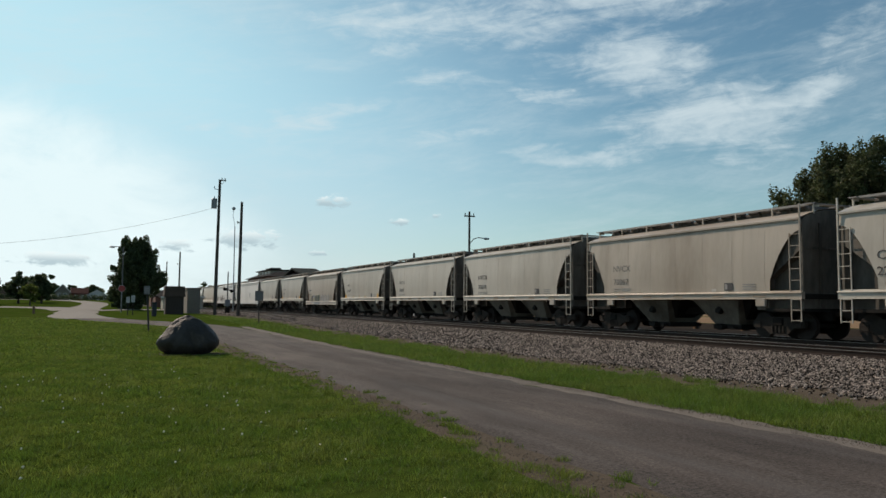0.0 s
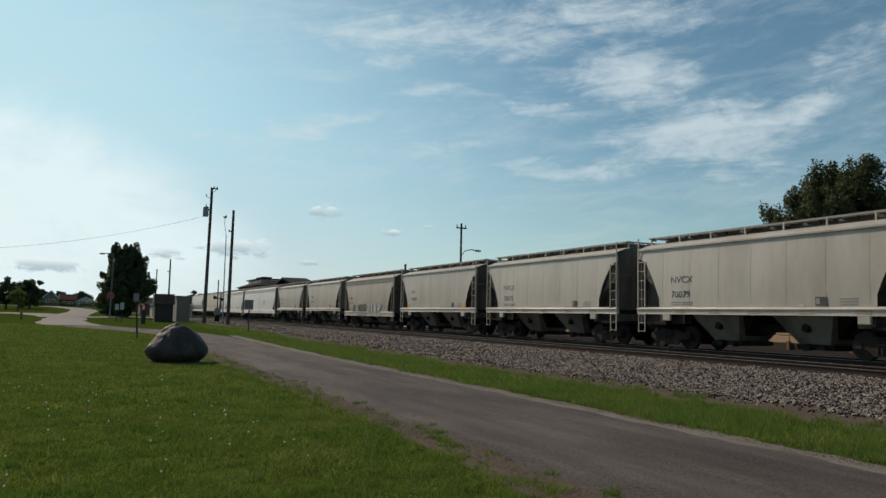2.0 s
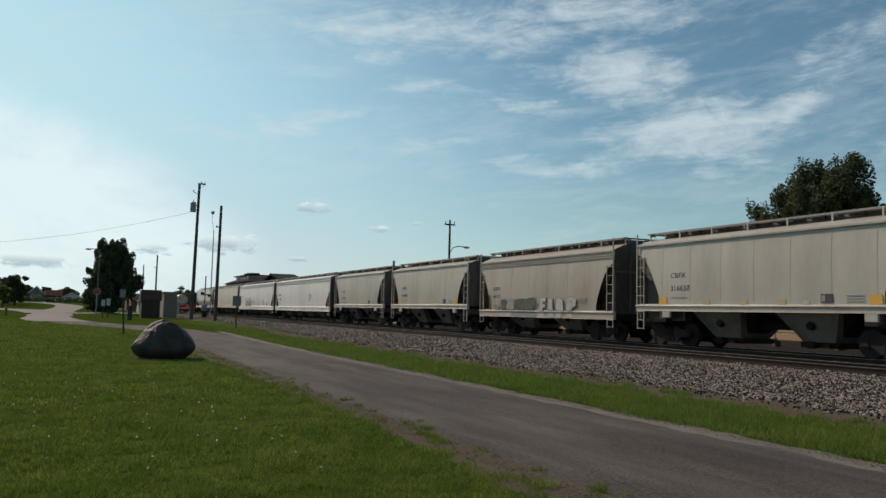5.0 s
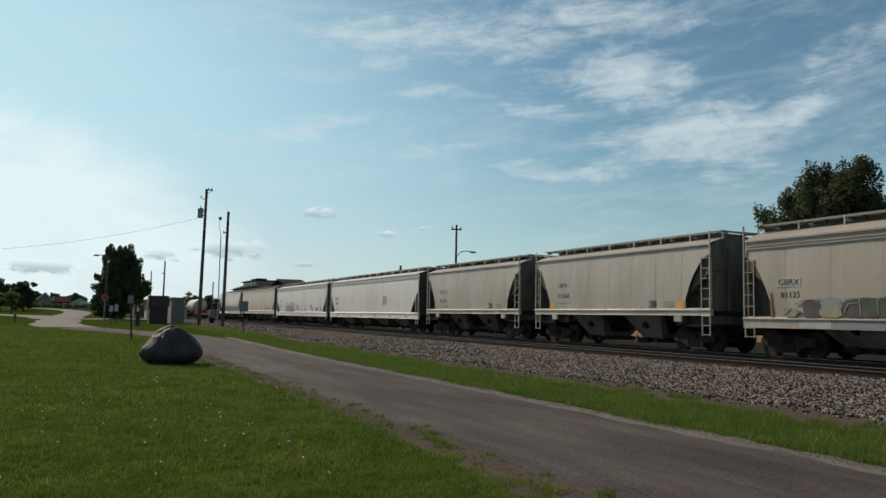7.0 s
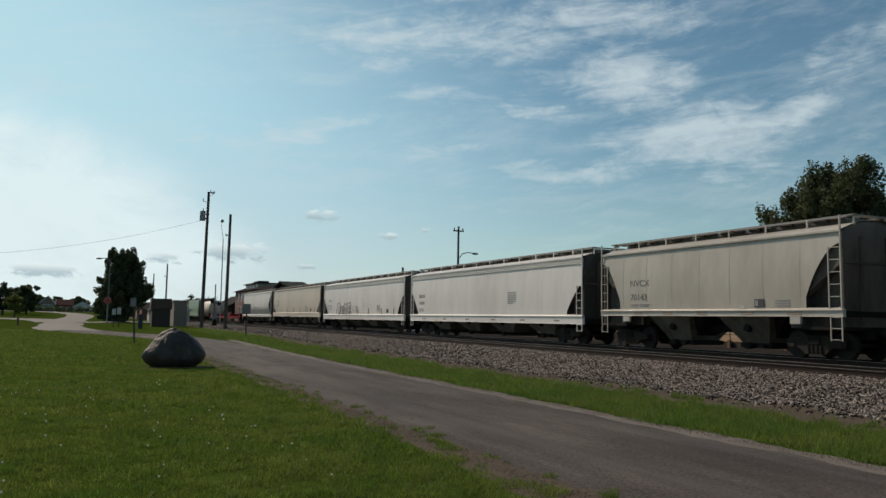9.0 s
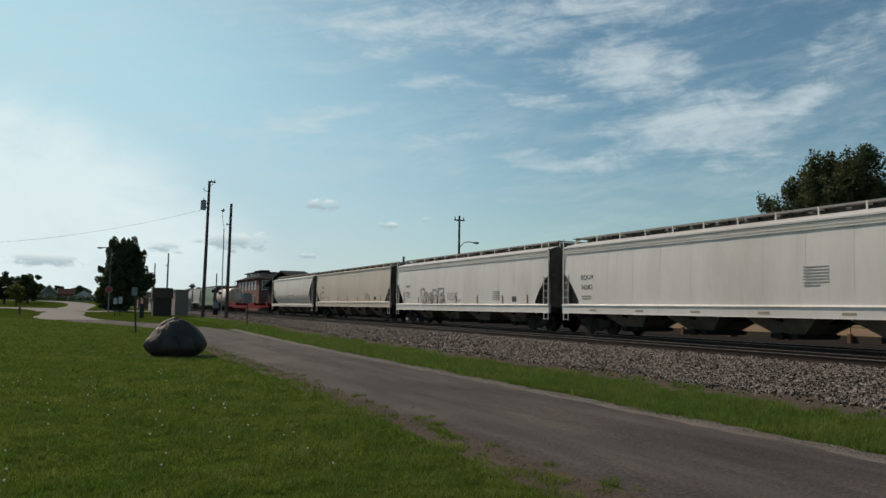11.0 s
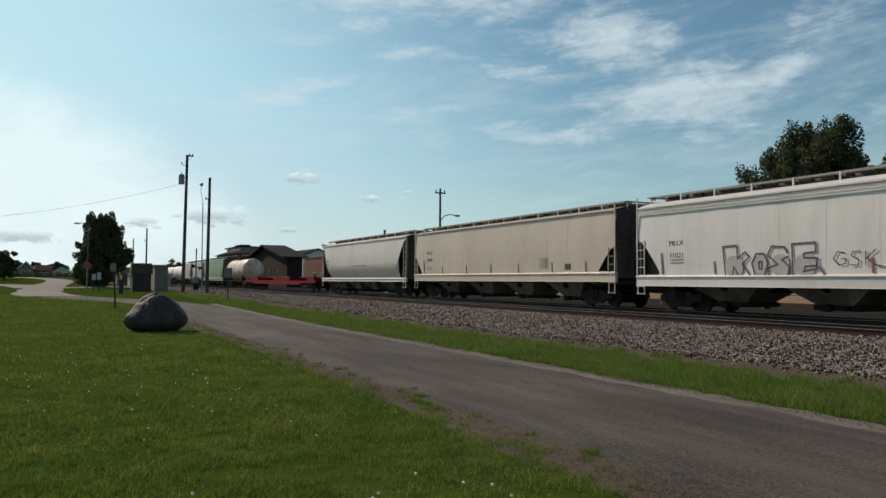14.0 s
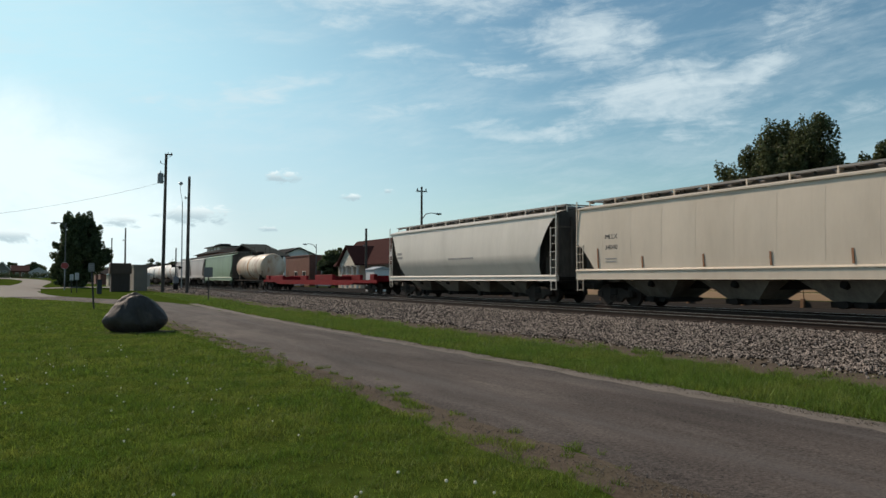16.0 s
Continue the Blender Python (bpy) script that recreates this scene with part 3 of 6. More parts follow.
def hopper_shell(bm, p):
    """Side sheets and roof in one skin; the lower corners at both ends are cut away in an arch."""
    half, zs, ze, zr, a, b, zc = p["body"] / 2, p["zs"], p["eave"], p["roof"], p["arch_a"], p["arch_b"], p["arch_z"]
    n = p["panels"]
    st = []
    for i in range(n):
        y0, y1 = -half + i * 2 * half / n, -half + (i + 1) * 2 * half / n
        for k in range(6):
            st.append((y0 + (y1 - y0) * k / 6, math.sin(math.pi * k / 6) ** 0.7))
    st.append((half, 0.0))
    for e in (-1, 1):
        for d in (0.05, 0.15, 0.3, 0.45, 0.6, 0.75, 0.9, 1.05, 1.15, 1.25, a - 0.10, a - 0.04, a - 0.012, a + 0.0):
            if d <= a:
                y = e * (half - d)
                st.append((y, math.sin(math.pi * (((y + half) * n / (2 * half)) % 1.0)) ** 0.7))
    st = sorted({round(y, 3): (y, s) for y, s in st}.values())
    rings = []
    NS, NR = 11, 6
    for y, pil in st:
        d = half - abs(y)
        low = zc + b * max(0.0, 1 - (d / a) ** p["arch_p"]) if d < a - 0.001 else zs
        low = min(low, ze - 0.15)
        ring = []
        side = []
        for i in range(NS):
            z = low + (ze - low) * i / (NS - 1)
            f = (z - zs) / (ze - zs)
            hw = p["hw"] + p["bulge"] * math.sin(math.pi * min(1, f * 1.0)) - p["taper"] * max(0.0, 1 - f / 0.30) - 0.05 * f
            hw -= 0.012 * (1 - pil) * (1 if 0.02 < f < 0.98 else 0)
            side.append((hw, z))
        top = []
        hw0 = side[-1][0]
        top.append((hw0 + 0.085, ze + 0.0))              # drip edge
        top.append((hw0 + 0.085, ze + 0.06))
        for i in range(1, NR + 1):
            f = i / NR
            top.append((hw0 * (1 - f), ze + 0.07 + (zr - ze - 0.07) * math.sin(f * math.pi / 2) ** p["round"]))
        prof = side + top
        ring = [(-h, y, z) for h, z in prof] + [(h, y, z) for h, z in prof[-2::-1]]
        rings.append([bm.verts.new(v) for v in ring])
    for r0, r1 in zip(rings, rings[1:]):
        for i in range(len(r0) - 1):
            bm.faces.new((r0[i], r0[i + 1], r1[i + 1], r1[i]))
    bmesh.ops.recalc_face_normals(bm, faces=bm.faces)


def hopper_seams(bm, p):
    half, n = p["body"] / 2, p["panels"]
    for i in range(1, n):
        y = -half + i * 2 * half / n
        if half - abs(y) < p["arch_a"]:
            continue
        for s in (-1, 1):
            pts = []
            for k in range(9):
                f = k / 8
                z = p["zs"] + (p["eave"] - p["zs"]) * f
                hw = p["hw"] + p["bulge"] * math.sin(math.pi * f) - p["taper"] * max(0.0, 1 - f / 0.30) - 0.05 * f - 0.012
                pts.append((s * hw, z))
            q = [(x + s * 0.004, z) for x, z in pts]
            prism(bm, [(x - s * 0.02, z) for x, z in pts] + q[::-1], "y", y - 0.008, y + 0.008)


def end_shape(p):
    half, zs = p["body"] / 2, p["zs"]
    return half, zs, p["hw"] - 0.12 - 0.85 * p["taper"], p["hw"] - 0.10


def hopper_end(bm, p):
    """The slope sheet that runs in under the body from one end, and the end wall above it."""
    half, zs, w, wc = end_shape(p)
    prism(bm, [(half - 0.04, p["eave"] - 0.02), (half - 0.04, p["slope_z"]), (half - p["slope_d"], zs - 0.1), (half - p["slope_d"] - 1.2, zs - 0.1),
               (half - p["slope_d"] - 1.2, p["eave"] - 0.02)], "x", -w, w)
    cap = [(-wc, 1.02), (wc, 1.02), (wc, p["eave"])]
    for i in range(1, 7):
        f = i / 6
        cap.append((wc * (1 - f), p["eave"] + 0.05 + (p["roof"] - p["eave"] - 0.08) * math.sin(f * math.pi / 2) ** p["round"]))
    cap += [(-x, z) for x, z in cap[-2:1:-1]]
    prism(bm, cap, "y", half - 0.10, half - 0.015)


def hopper_end_frame(bm, p):
    """Stiffeners, struts and webs between the end platform and the slope sheet."""
    half, zs, w, wc = end_shape(p)
    zt = p["slope_z"] + (zs - 0.1 - p["slope_z"]) * 1.46 / (p["slope_d"] - 0.04)
    # bulkhead added to shut out bright sky behind the arches
    box(bm, -w, half - 1.52, 1.0, w, half - 1.48, zt)
    for x in (-1.1, -0.75, 0.75, 1.1):
        if abs(x) > w:
            continue
        prism(bm, [(half - 0.02, 1.0), (half - 0.02, p["slope_z"]), (half - p["slope_d"], zs - 0.1), (half - p["slope_d"], 1.0)], "x", x - 0.02, x + 0.02)
    for x in (-0.62, 0.62):
        box(bm, x - 0.05, half - 0.03, 1.1, x + 0.05, half + 0.03, p["eave"] - 0.1)
    box(bm, -wc + 0.02, half - 0.03, p["slope_z"] - 0.04, wc - 0.02, half + 0.015, p["slope_z"] + 0.04)


def eave_ribs(bm, p):
    half = p["body"] / 2 - 0.1
    for s in (-1, 1):
        for k in range(3):
            z = p["eave"] - 0.05 - 0.10 * k
            x = s * (p["hw"] - 0.03 + 0.012 * k)
            box(bm, x - 0.03, -half, z - 0.018, x + 0.03, half, z + 0.018)


def hopper_sill(bm, p):
    half = p["body"] / 2 + 0.05
    for s in (-1, 1):
        box(bm, s * (p["hw"] - 0.08), -half, p["sill"], s * (p["hw"] + 0.03), half, p["zs"] + 0.02, 0.012)
        prism(bm, [(s * (p["hw"] - 0.02), p["zs"] - 0.01), (s * (p["hw"] + 0.085), p["zs"] - 0.01), (s * (p["hw"] + 0.085), p["zs"] + 0.01), (s * (p["hw"] - 0.02), p["zs"] + 0.085)], "y", -half, half)


def hopper_underframe(kind, p, car):
    """Centre sill, and at each end the platform, end beam, draft sills and brake cylinder."""
    half, hw = p["body"] / 2, p["hw"]
    zb = max(p["sill"], 1.07)
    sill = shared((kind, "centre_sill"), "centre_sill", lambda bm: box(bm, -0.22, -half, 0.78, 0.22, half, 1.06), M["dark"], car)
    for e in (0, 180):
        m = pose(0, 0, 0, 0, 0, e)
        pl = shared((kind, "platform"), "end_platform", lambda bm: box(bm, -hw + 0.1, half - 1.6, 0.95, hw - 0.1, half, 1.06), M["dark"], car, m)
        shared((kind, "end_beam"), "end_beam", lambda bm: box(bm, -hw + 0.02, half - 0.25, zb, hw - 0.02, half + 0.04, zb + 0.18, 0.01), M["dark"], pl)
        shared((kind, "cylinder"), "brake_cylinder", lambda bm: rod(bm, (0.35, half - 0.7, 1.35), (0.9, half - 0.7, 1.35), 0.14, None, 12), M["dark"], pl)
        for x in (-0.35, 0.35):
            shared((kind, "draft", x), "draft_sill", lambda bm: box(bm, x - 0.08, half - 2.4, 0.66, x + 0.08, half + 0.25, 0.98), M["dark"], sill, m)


def coupler_mesh(bm):
    box(bm, -0.10, -0.5, -0.09, 0.10, 0.5, 0.09, 0.02)
    box(bm, -0.19, 0.24, -0.17, 0.17, 0.56, 0.17, 0.05)
    box(bm, 0.02, 0.45, -0.14, 0.22, 0.68, 0.14, 0.04)


def funnel(bm, hl, q, top, z1, w0, w1):
    a = [(-w0, -hl, top), (w0, -hl, top), (w0, hl, top), (-w0, hl, top)]
    b = [(-w1, -q, z1), (w1, -q, z1), (w1, q, z1), (-w1, q, z1)]
    va, vb = [bm.verts.new(v) for v in a], [bm.verts.new(v) for v in b]
    for i in range(4):
        bm.faces.new((va[i], va[(i + 1) % 4], vb[(i + 1) % 4], vb[i]))
    bm.faces.new(va), bm.faces.new(vb[::-1])
    bmesh.ops.recalc_face_normals(bm, faces=bm.faces)


def hopper_bay(bm, p):
    """One discharge bay: a four-sided funnel, with a flange down each edge of its side sheets."""
    top, z1 = p["zs"] - 0.05, 0.42
    hl, q = p["bay"] * p["face"] / 2, p["bay"] * 0.15
    w0, w1 = p["hw"] - 0.12, 0.70
    funnel(bm, hl, q, top, z1, w0, w1)
    for s in (-1, 1):
        for e in (-1, 1):
            rod(bm, (s * (w0 + 0.01), e * hl, top), (s * (w1 + 0.01), e * q, z1), 0.03, None, 5)


def bay_slope(bm, p):
    """The slope sheets that spread from the bay to its neighbours."""
    funnel(bm, p["bay"] / 2, p["bay"] * 0.19, p["zs"] - 0.04, 0.62, p["hw"] - 0.30, 0.5)


def bay_hole(bm, p):
    rod(bm, (-1.20, 0, 0.98), (-1.02, 0, 0.92), 0.14, 0.12, 10)


def outlet_mesh(bm):
    box(bm, -0.75, -0.46, 0.24, 0.75, 0.46, 0.43, 0.02)
    rod(bm, (-0.95, -0.3, 0.33), (0.95, -0.3, 0.33), 0.035, None, 8)
    for s in (-1, 1):
        rod(bm, (s * 0.95, -0.3, 0.33), (s * 1.02, -0.3, 0.33), 0.09, None, 8)
        rod(bm, (s * 0.75, 0.12, 0.33), (s * 0.98, 0.12, 0.33), 0.12, None, 10)


def ladder_mesh(bm, z0, z1, w=0.44):
    for y in (0.0, w):
        box(bm, -0.015, y - 0.017, z0, 0.02, y + 0.017, z1)
    n = int((z1 - z0) / 0.36)
    for i in range(n + 1):
        z = z0 + 0.04 + i * (z1 - z0 - 0.08) / n
        box(bm, -0.008, 0, z - 0.012, 0.018, w, z + 0.012)


def board_mesh(bm, p):
    """Walkway of grating along both sides of the roof hatches and across the ends."""
    half = p["body"] / 2 + 0.04
    z = p["roof"] + 0.13
    for s in (-1, 1):
        box(bm, s * 0.60, -half, z, s * 0.86, half, z + 0.03)
        box(bm, s * 0.85, -half, z - 0.02, s * 0.875, half, z + 0.055)
    for e in (-1, 1):
        box(bm, -1.0, e * (half - 0.3), z, 1.0, e * half, z + 0.035)


def stanchion_mesh(bm, p):
    box(bm, 0.84, -0.028, p["roof"] - 0.20, 0.88, 0.028, p["roof"] + 0.17)
    box(bm, 0.60, -0.015, p["roof"] + 0.05, 0.86, 0.015, p["roof"] + 0.13)


def stanchion_places(p):
    half = p["body"] / 2 + 0.12
    n = max(6, int(2 * half / 1.7))
    return [(y, turn) for y in [-half + 0.15 + i * (2 * half - 0.3) / n for i in range(n + 1)] for turn in (0, 180)]


def stanchion_row(bm, p):
    for y, turn in stanchion_places(p):
        s = 1 if turn == 0 else -1
        box(bm, s * 0.835, y - 0.03, p["roof"] - 0.20, s * 0.88, y + 0.03, p["roof"] + 0.17)


def hatch_mesh(bm, p):
    half = p["body"] / 2 - 0.5
    n = int(2 * half / 1.35)
    box(bm, -0.52, -half, p["roof"] - 0.08, 0.52, half, p["roof"] + 0.10, 0.03)
    for i in range(n):                                  # separate lids with their hold-down bars
        y = -half + (i + 0.5) * 2 * half / n
        box(bm, -0.58, y - 0.60, p["roof"] + 0.08, 0.58, y + 0.60, p["roof"] + 0.155, 0.03)
        box(bm, -0.64, y - 0.03, p["roof"] + 0.02, 0.64, y + 0.03, p["roof"] + 0.175)


SHORT = dict(face=0.66, arch_p=1.9, body=12.25, hw=1.54, bulge=0.05, taper=0.0, zs=1.58, sill=1.38, eave=4.05, roof=4.47, round=0.85, arch_a=1.32, arch_b=1.72, arch_z=1.98, slope_z=3.1,
             slope_d=2.3, panels=8, bays=(-1.95, 1.95), bay=3.85, trucks=4.72)
GRAFF = dict(SHORT, zs=1.28, sill=0.98, eave=3.98, arch_a=1.25, arch_b=1.9, arch_z=1.55, panels=7, bays=(-2.1, 2.1), bay=4.1)
LONG = dict(face=0.96, arch_p=1.35, body=21.1, hw=1.55, bulge=0.04, taper=0.0, zs=1.34, sill=0.97, eave=4.12, roof=4.50, round=0.8, arch_a=1.30, arch_b=1.35, arch_z=1.55, slope_z=2.9, slope_d=2.3,
            panels=12, bays=(-6.3, -2.1, 2.1, 6.3), bay=4.15, trucks=8.6)
TANLONG = dict(LONG, zs=1.50, sill=1.13, eave=4.22, arch_a=1.2, arch_b=1.15)
ROUND = dict(face=0.96, arch_p=1.7, body=19.4, hw=1.50, bulge=0.10, taper=0.42, zs=1.26, sill=1.06, eave=4.18, roof=4.52, round=0.75, arch_a=1.75, arch_b=2.75, arch_z=1.40, slope_z=3.6, slope_d=2.6,
             panels=4, bays=(-5.4, -1.8, 1.8, 5.4), bay=3.55, trucks=7.6)


def underframe(car, p, rolls):
    for e in (-1, 1):
        truck(car, e * p["trucks"], rolls)
        shared("coupler", "coupler", coupler_mesh, M["truck"], car, pose(0, e * (p["body"] / 2 + 0.25), 0.86, 0, 0, 0 if e > 0 else 180))


def hopper(kind, p, paint, y_mid, label, rolls=True, platform=None):
    car = empty("hopper_car", pose(TRACK_X, y_mid, RAIL_Z), label, "freight car", "freight cars of the train")
    body = shared((kind, "shell"), "body", lambda bm: hopper_shell(bm, p), paint, car, smooth=True)
    tagged(shared((kind, "seams"), "weld_seams", lambda bm: hopper_seams(bm, p), M["seam_grime"] if paint in (M["grey_paint"], M["light_paint"]) else paint, body), kind="stuff")
    for e in (0, 180):
        es = shared((kind, "ends"), "end_sheet", lambda bm: hopper_end(bm, p), M["endsheet"], car, pose(0, 0, 0, 0, 0, e), "dark grimy slope sheet with shade in its colour")
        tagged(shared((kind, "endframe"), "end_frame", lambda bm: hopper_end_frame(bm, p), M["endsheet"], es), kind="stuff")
    if kind in ("long", "graff"):
        tagged(shared((kind, "ribs"), "eave_ribs", lambda bm: eave_ribs(bm, p), paint, body), kind="stuff")
    shared((kind, "sill"), "side_sill", lambda bm: hopper_sill(bm, p), paint, car)
    hopper_underframe(kind, p, car)
    for y in p["bays"]:
        b = shared((kind, "bay"), "hopper_bay", lambda bm: hopper_bay(bm, p), M["bay"], car, pose(0, y, 0), "grimy discharge funnel")
        # dark filler sheets: shade between the bays is put into their colour
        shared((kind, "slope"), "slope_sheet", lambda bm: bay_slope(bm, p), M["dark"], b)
        if p["face"] < 1:
            shared("poke_hole", "poke_hole", lambda bm: bay_hole(bm, p), M["dark"], b)
        shared("outlet", "outlet_gate", outlet_mesh, M["dark"], b, Matrix.Diagonal((1, p["bay"] * 0.41, 1, 1)))
    half = p["body"] / 2
    for e in (-1, 1):
        for s in (-1, 1):
            m = Matrix.Translation((s * (p["hw"] + 0.03), e * half - (0.44 if e > 0 else 0.0), 0))
            shared((kind, "ladder"), "ladder", lambda bm: ladder_mesh(bm, p["zs"] + 0.0, min(p["arch_z"] + p["arch_b"] * 0.95, 3.6)), paint, car, m)
            shared((kind, "step"), "step", lambda bm: ladder_mesh(bm, 0.62, p["sill"] + 0.02, 0.40), paint, car, m)
            m2 = Matrix.Translation((s * (p["hw"] + 0.02), e * half, 0))
            shared((kind, "post"), "corner_post", lambda bm: box(bm, -0.024, -0.024, p["zs"], 0.024, 0.024, p["roof"] + 0.1), paint, car, m2)
            if kind == "short":
                m3 = Matrix.Translation((s * (p["hw"] - 0.02), e * (half - 1.75), 0))
                shared((kind, "pad"), "jacking_pad", lambda bm: box(bm, -0.05, -0.22, 1.12, 0.06, 0.22, 1.40, 0.02), paint, car, m3)
    bd = shared((kind, "board"), "running_board", lambda bm: board_mesh(bm, p), M["board"], car, label="grey grating walkway")
    if rolls:
        for y, turn in stanchion_places(p):
            shared((kind, "stanchion"), "stanchion", lambda bm: stanchion_mesh(bm, p), paint, bd, pose(0, y, 0, 0, 0, turn))
    else:
        tagged(shared((kind, "stanchion_row"), "stanchion_row", lambda bm: stanchion_row(bm, p), paint, bd), kind="stuff")
    shared((kind, "hatch"), "hatch", lambda bm: hatch_mesh(bm, p), M["hatch"], body, label="dirty roof hatch lids, walkway shade in their colour")
    underframe(car, p, rolls)
    return car


def text_mesh(s, size):
    key = ("text", s, size)
    if key not in CACHE:
        c = bpy.data.curves.new("lettering", "FONT")
        c.body, c.size, c.extrude, c.resolution_u = s, size, 0.002, 2
        ob = bpy.data.objects.new("lettering", c)
        scene.collection.objects.link(ob)
        dg = bpy.context.evaluated_depsgraph_get()
        CACHE[key] = bpy.data.meshes.new_from_object(ob.evaluated_get(dg))
        bpy.data.objects.remove(ob)
    return CACHE[key]


def letter(car, p, s, from_end, z, size, material=None, off=0.003):
    """Stencilled words on the side that faces the lawn, read from the rear end forwards."""
    y = p["body"] / 2 - from_end
    hw = 0.0
    for k in (0.0, 0.4, 0.8):
        f = (z + k * size - p["zs"]) / (p["eave"] - p["zs"])
        hw = max(hw, p["hw"] + p["bulge"] * math.sin(math.pi * f) - 0.05 * f)
    m = Matrix(((0, 0, -1, -hw - off), (-1.16, 0, 0, y), (0, 1, 0, z), (0, 0, 0, 1)))
    return obj("lettering", text_mesh(s, size), material or M["ink"], car, m)


def patch(car, p, from_end, z, w, h, material, name="marking", off=0.010, lean=0.0):
    y = p["body"] / 2 - from_end
    f = max(0.0, min(1.0, (z + h / 2 - p["zs"]) / (p["eave"] - p["zs"])))
    hw = p["hw"] + (p["bulge"] * math.sin(math.pi * f) - 0.05 * f if z >= p["zs"] else 0.07)
    bm = bmesh.new()
    vs = box(bm, -hw - off - 0.004, y - w, z, -hw - off + 0.012, y, z + h)
    for v in vs:
        if v.co.z > z + h / 2:
            v.co.y += lean
    return part(name, bm, material, car)


def ellipse_patch(car, p, from_end, z, w, h, material, name="spray_paint", off=0.012, n=18, squash=2.0):
    y = p["body"] / 2 - from_end
    f = max(0.0, (z - p["zs"]) / (p["eave"] - p["zs"]))
    hw = p["hw"] + p["bulge"] * math.sin(math.pi * f) - 0.05 * f + 0.02
    pts = []
    for i in range(n):
        a = 2 * math.pi * i / n
        c, s = math.cos(a), math.sin(a)
        k = (abs(c) ** squash + abs(s) ** squash) ** (-1 / squash)
        pts.append((y - w / 2 * c * k, z + h / 2 * s * k))
    bm = bmesh.new()
    prism(bm, pts, "x", -hw - off, -hw + 0.012)
    return part(name, bm, material, car)


def stroke(car, p, pts, width, material, name="spray_line", off=0.002):
    """A sprayed line along (metres from the rear end, height) points."""
    hw = p["hw"] + p["bulge"] + 0.0
    bm = bmesh.new()
    P = [Vector((p["body"] / 2 - a, z)) for a, z in pts]
    L, R = [], []
    for i, c in enumerate(P):
        d0 = (c - P[i - 1]).normalized() if i else (P[1] - c).normalized()
        d1 = (P[i + 1] - c).normalized() if i + 1 < len(P) else d0
        d = (d0 + d1).normalized() if (d0 + d1).length > 0.1 else d1
        n = Vector((-d.y, d.x))
        k = width / 2 / max(0.5, n.dot(Vector((-d1.y, d1.x))))
        L.append(c + n * k)
        R.append(c - n * k)
    rows = [[bm.verts.new((x, q.x, q.y)) for q in (l, r) for x in (-hw - off, -hw + 0.004)] for l, r in zip(L, R)]
    for a, b in zip(rows, rows[1:]):
        for i, j in ((0, 1), (1, 3), (3, 2), (2, 0)):
            bm.faces.new((a[i], a[j], b[j], b[i]))
    for r in (rows[0], rows[-1]):
        bm.faces.new((r[0], r[1], r[3], r[2]))
    bmesh.ops.recalc_face_normals(bm, faces=bm.faces)
    return part(name, bm, material, car)


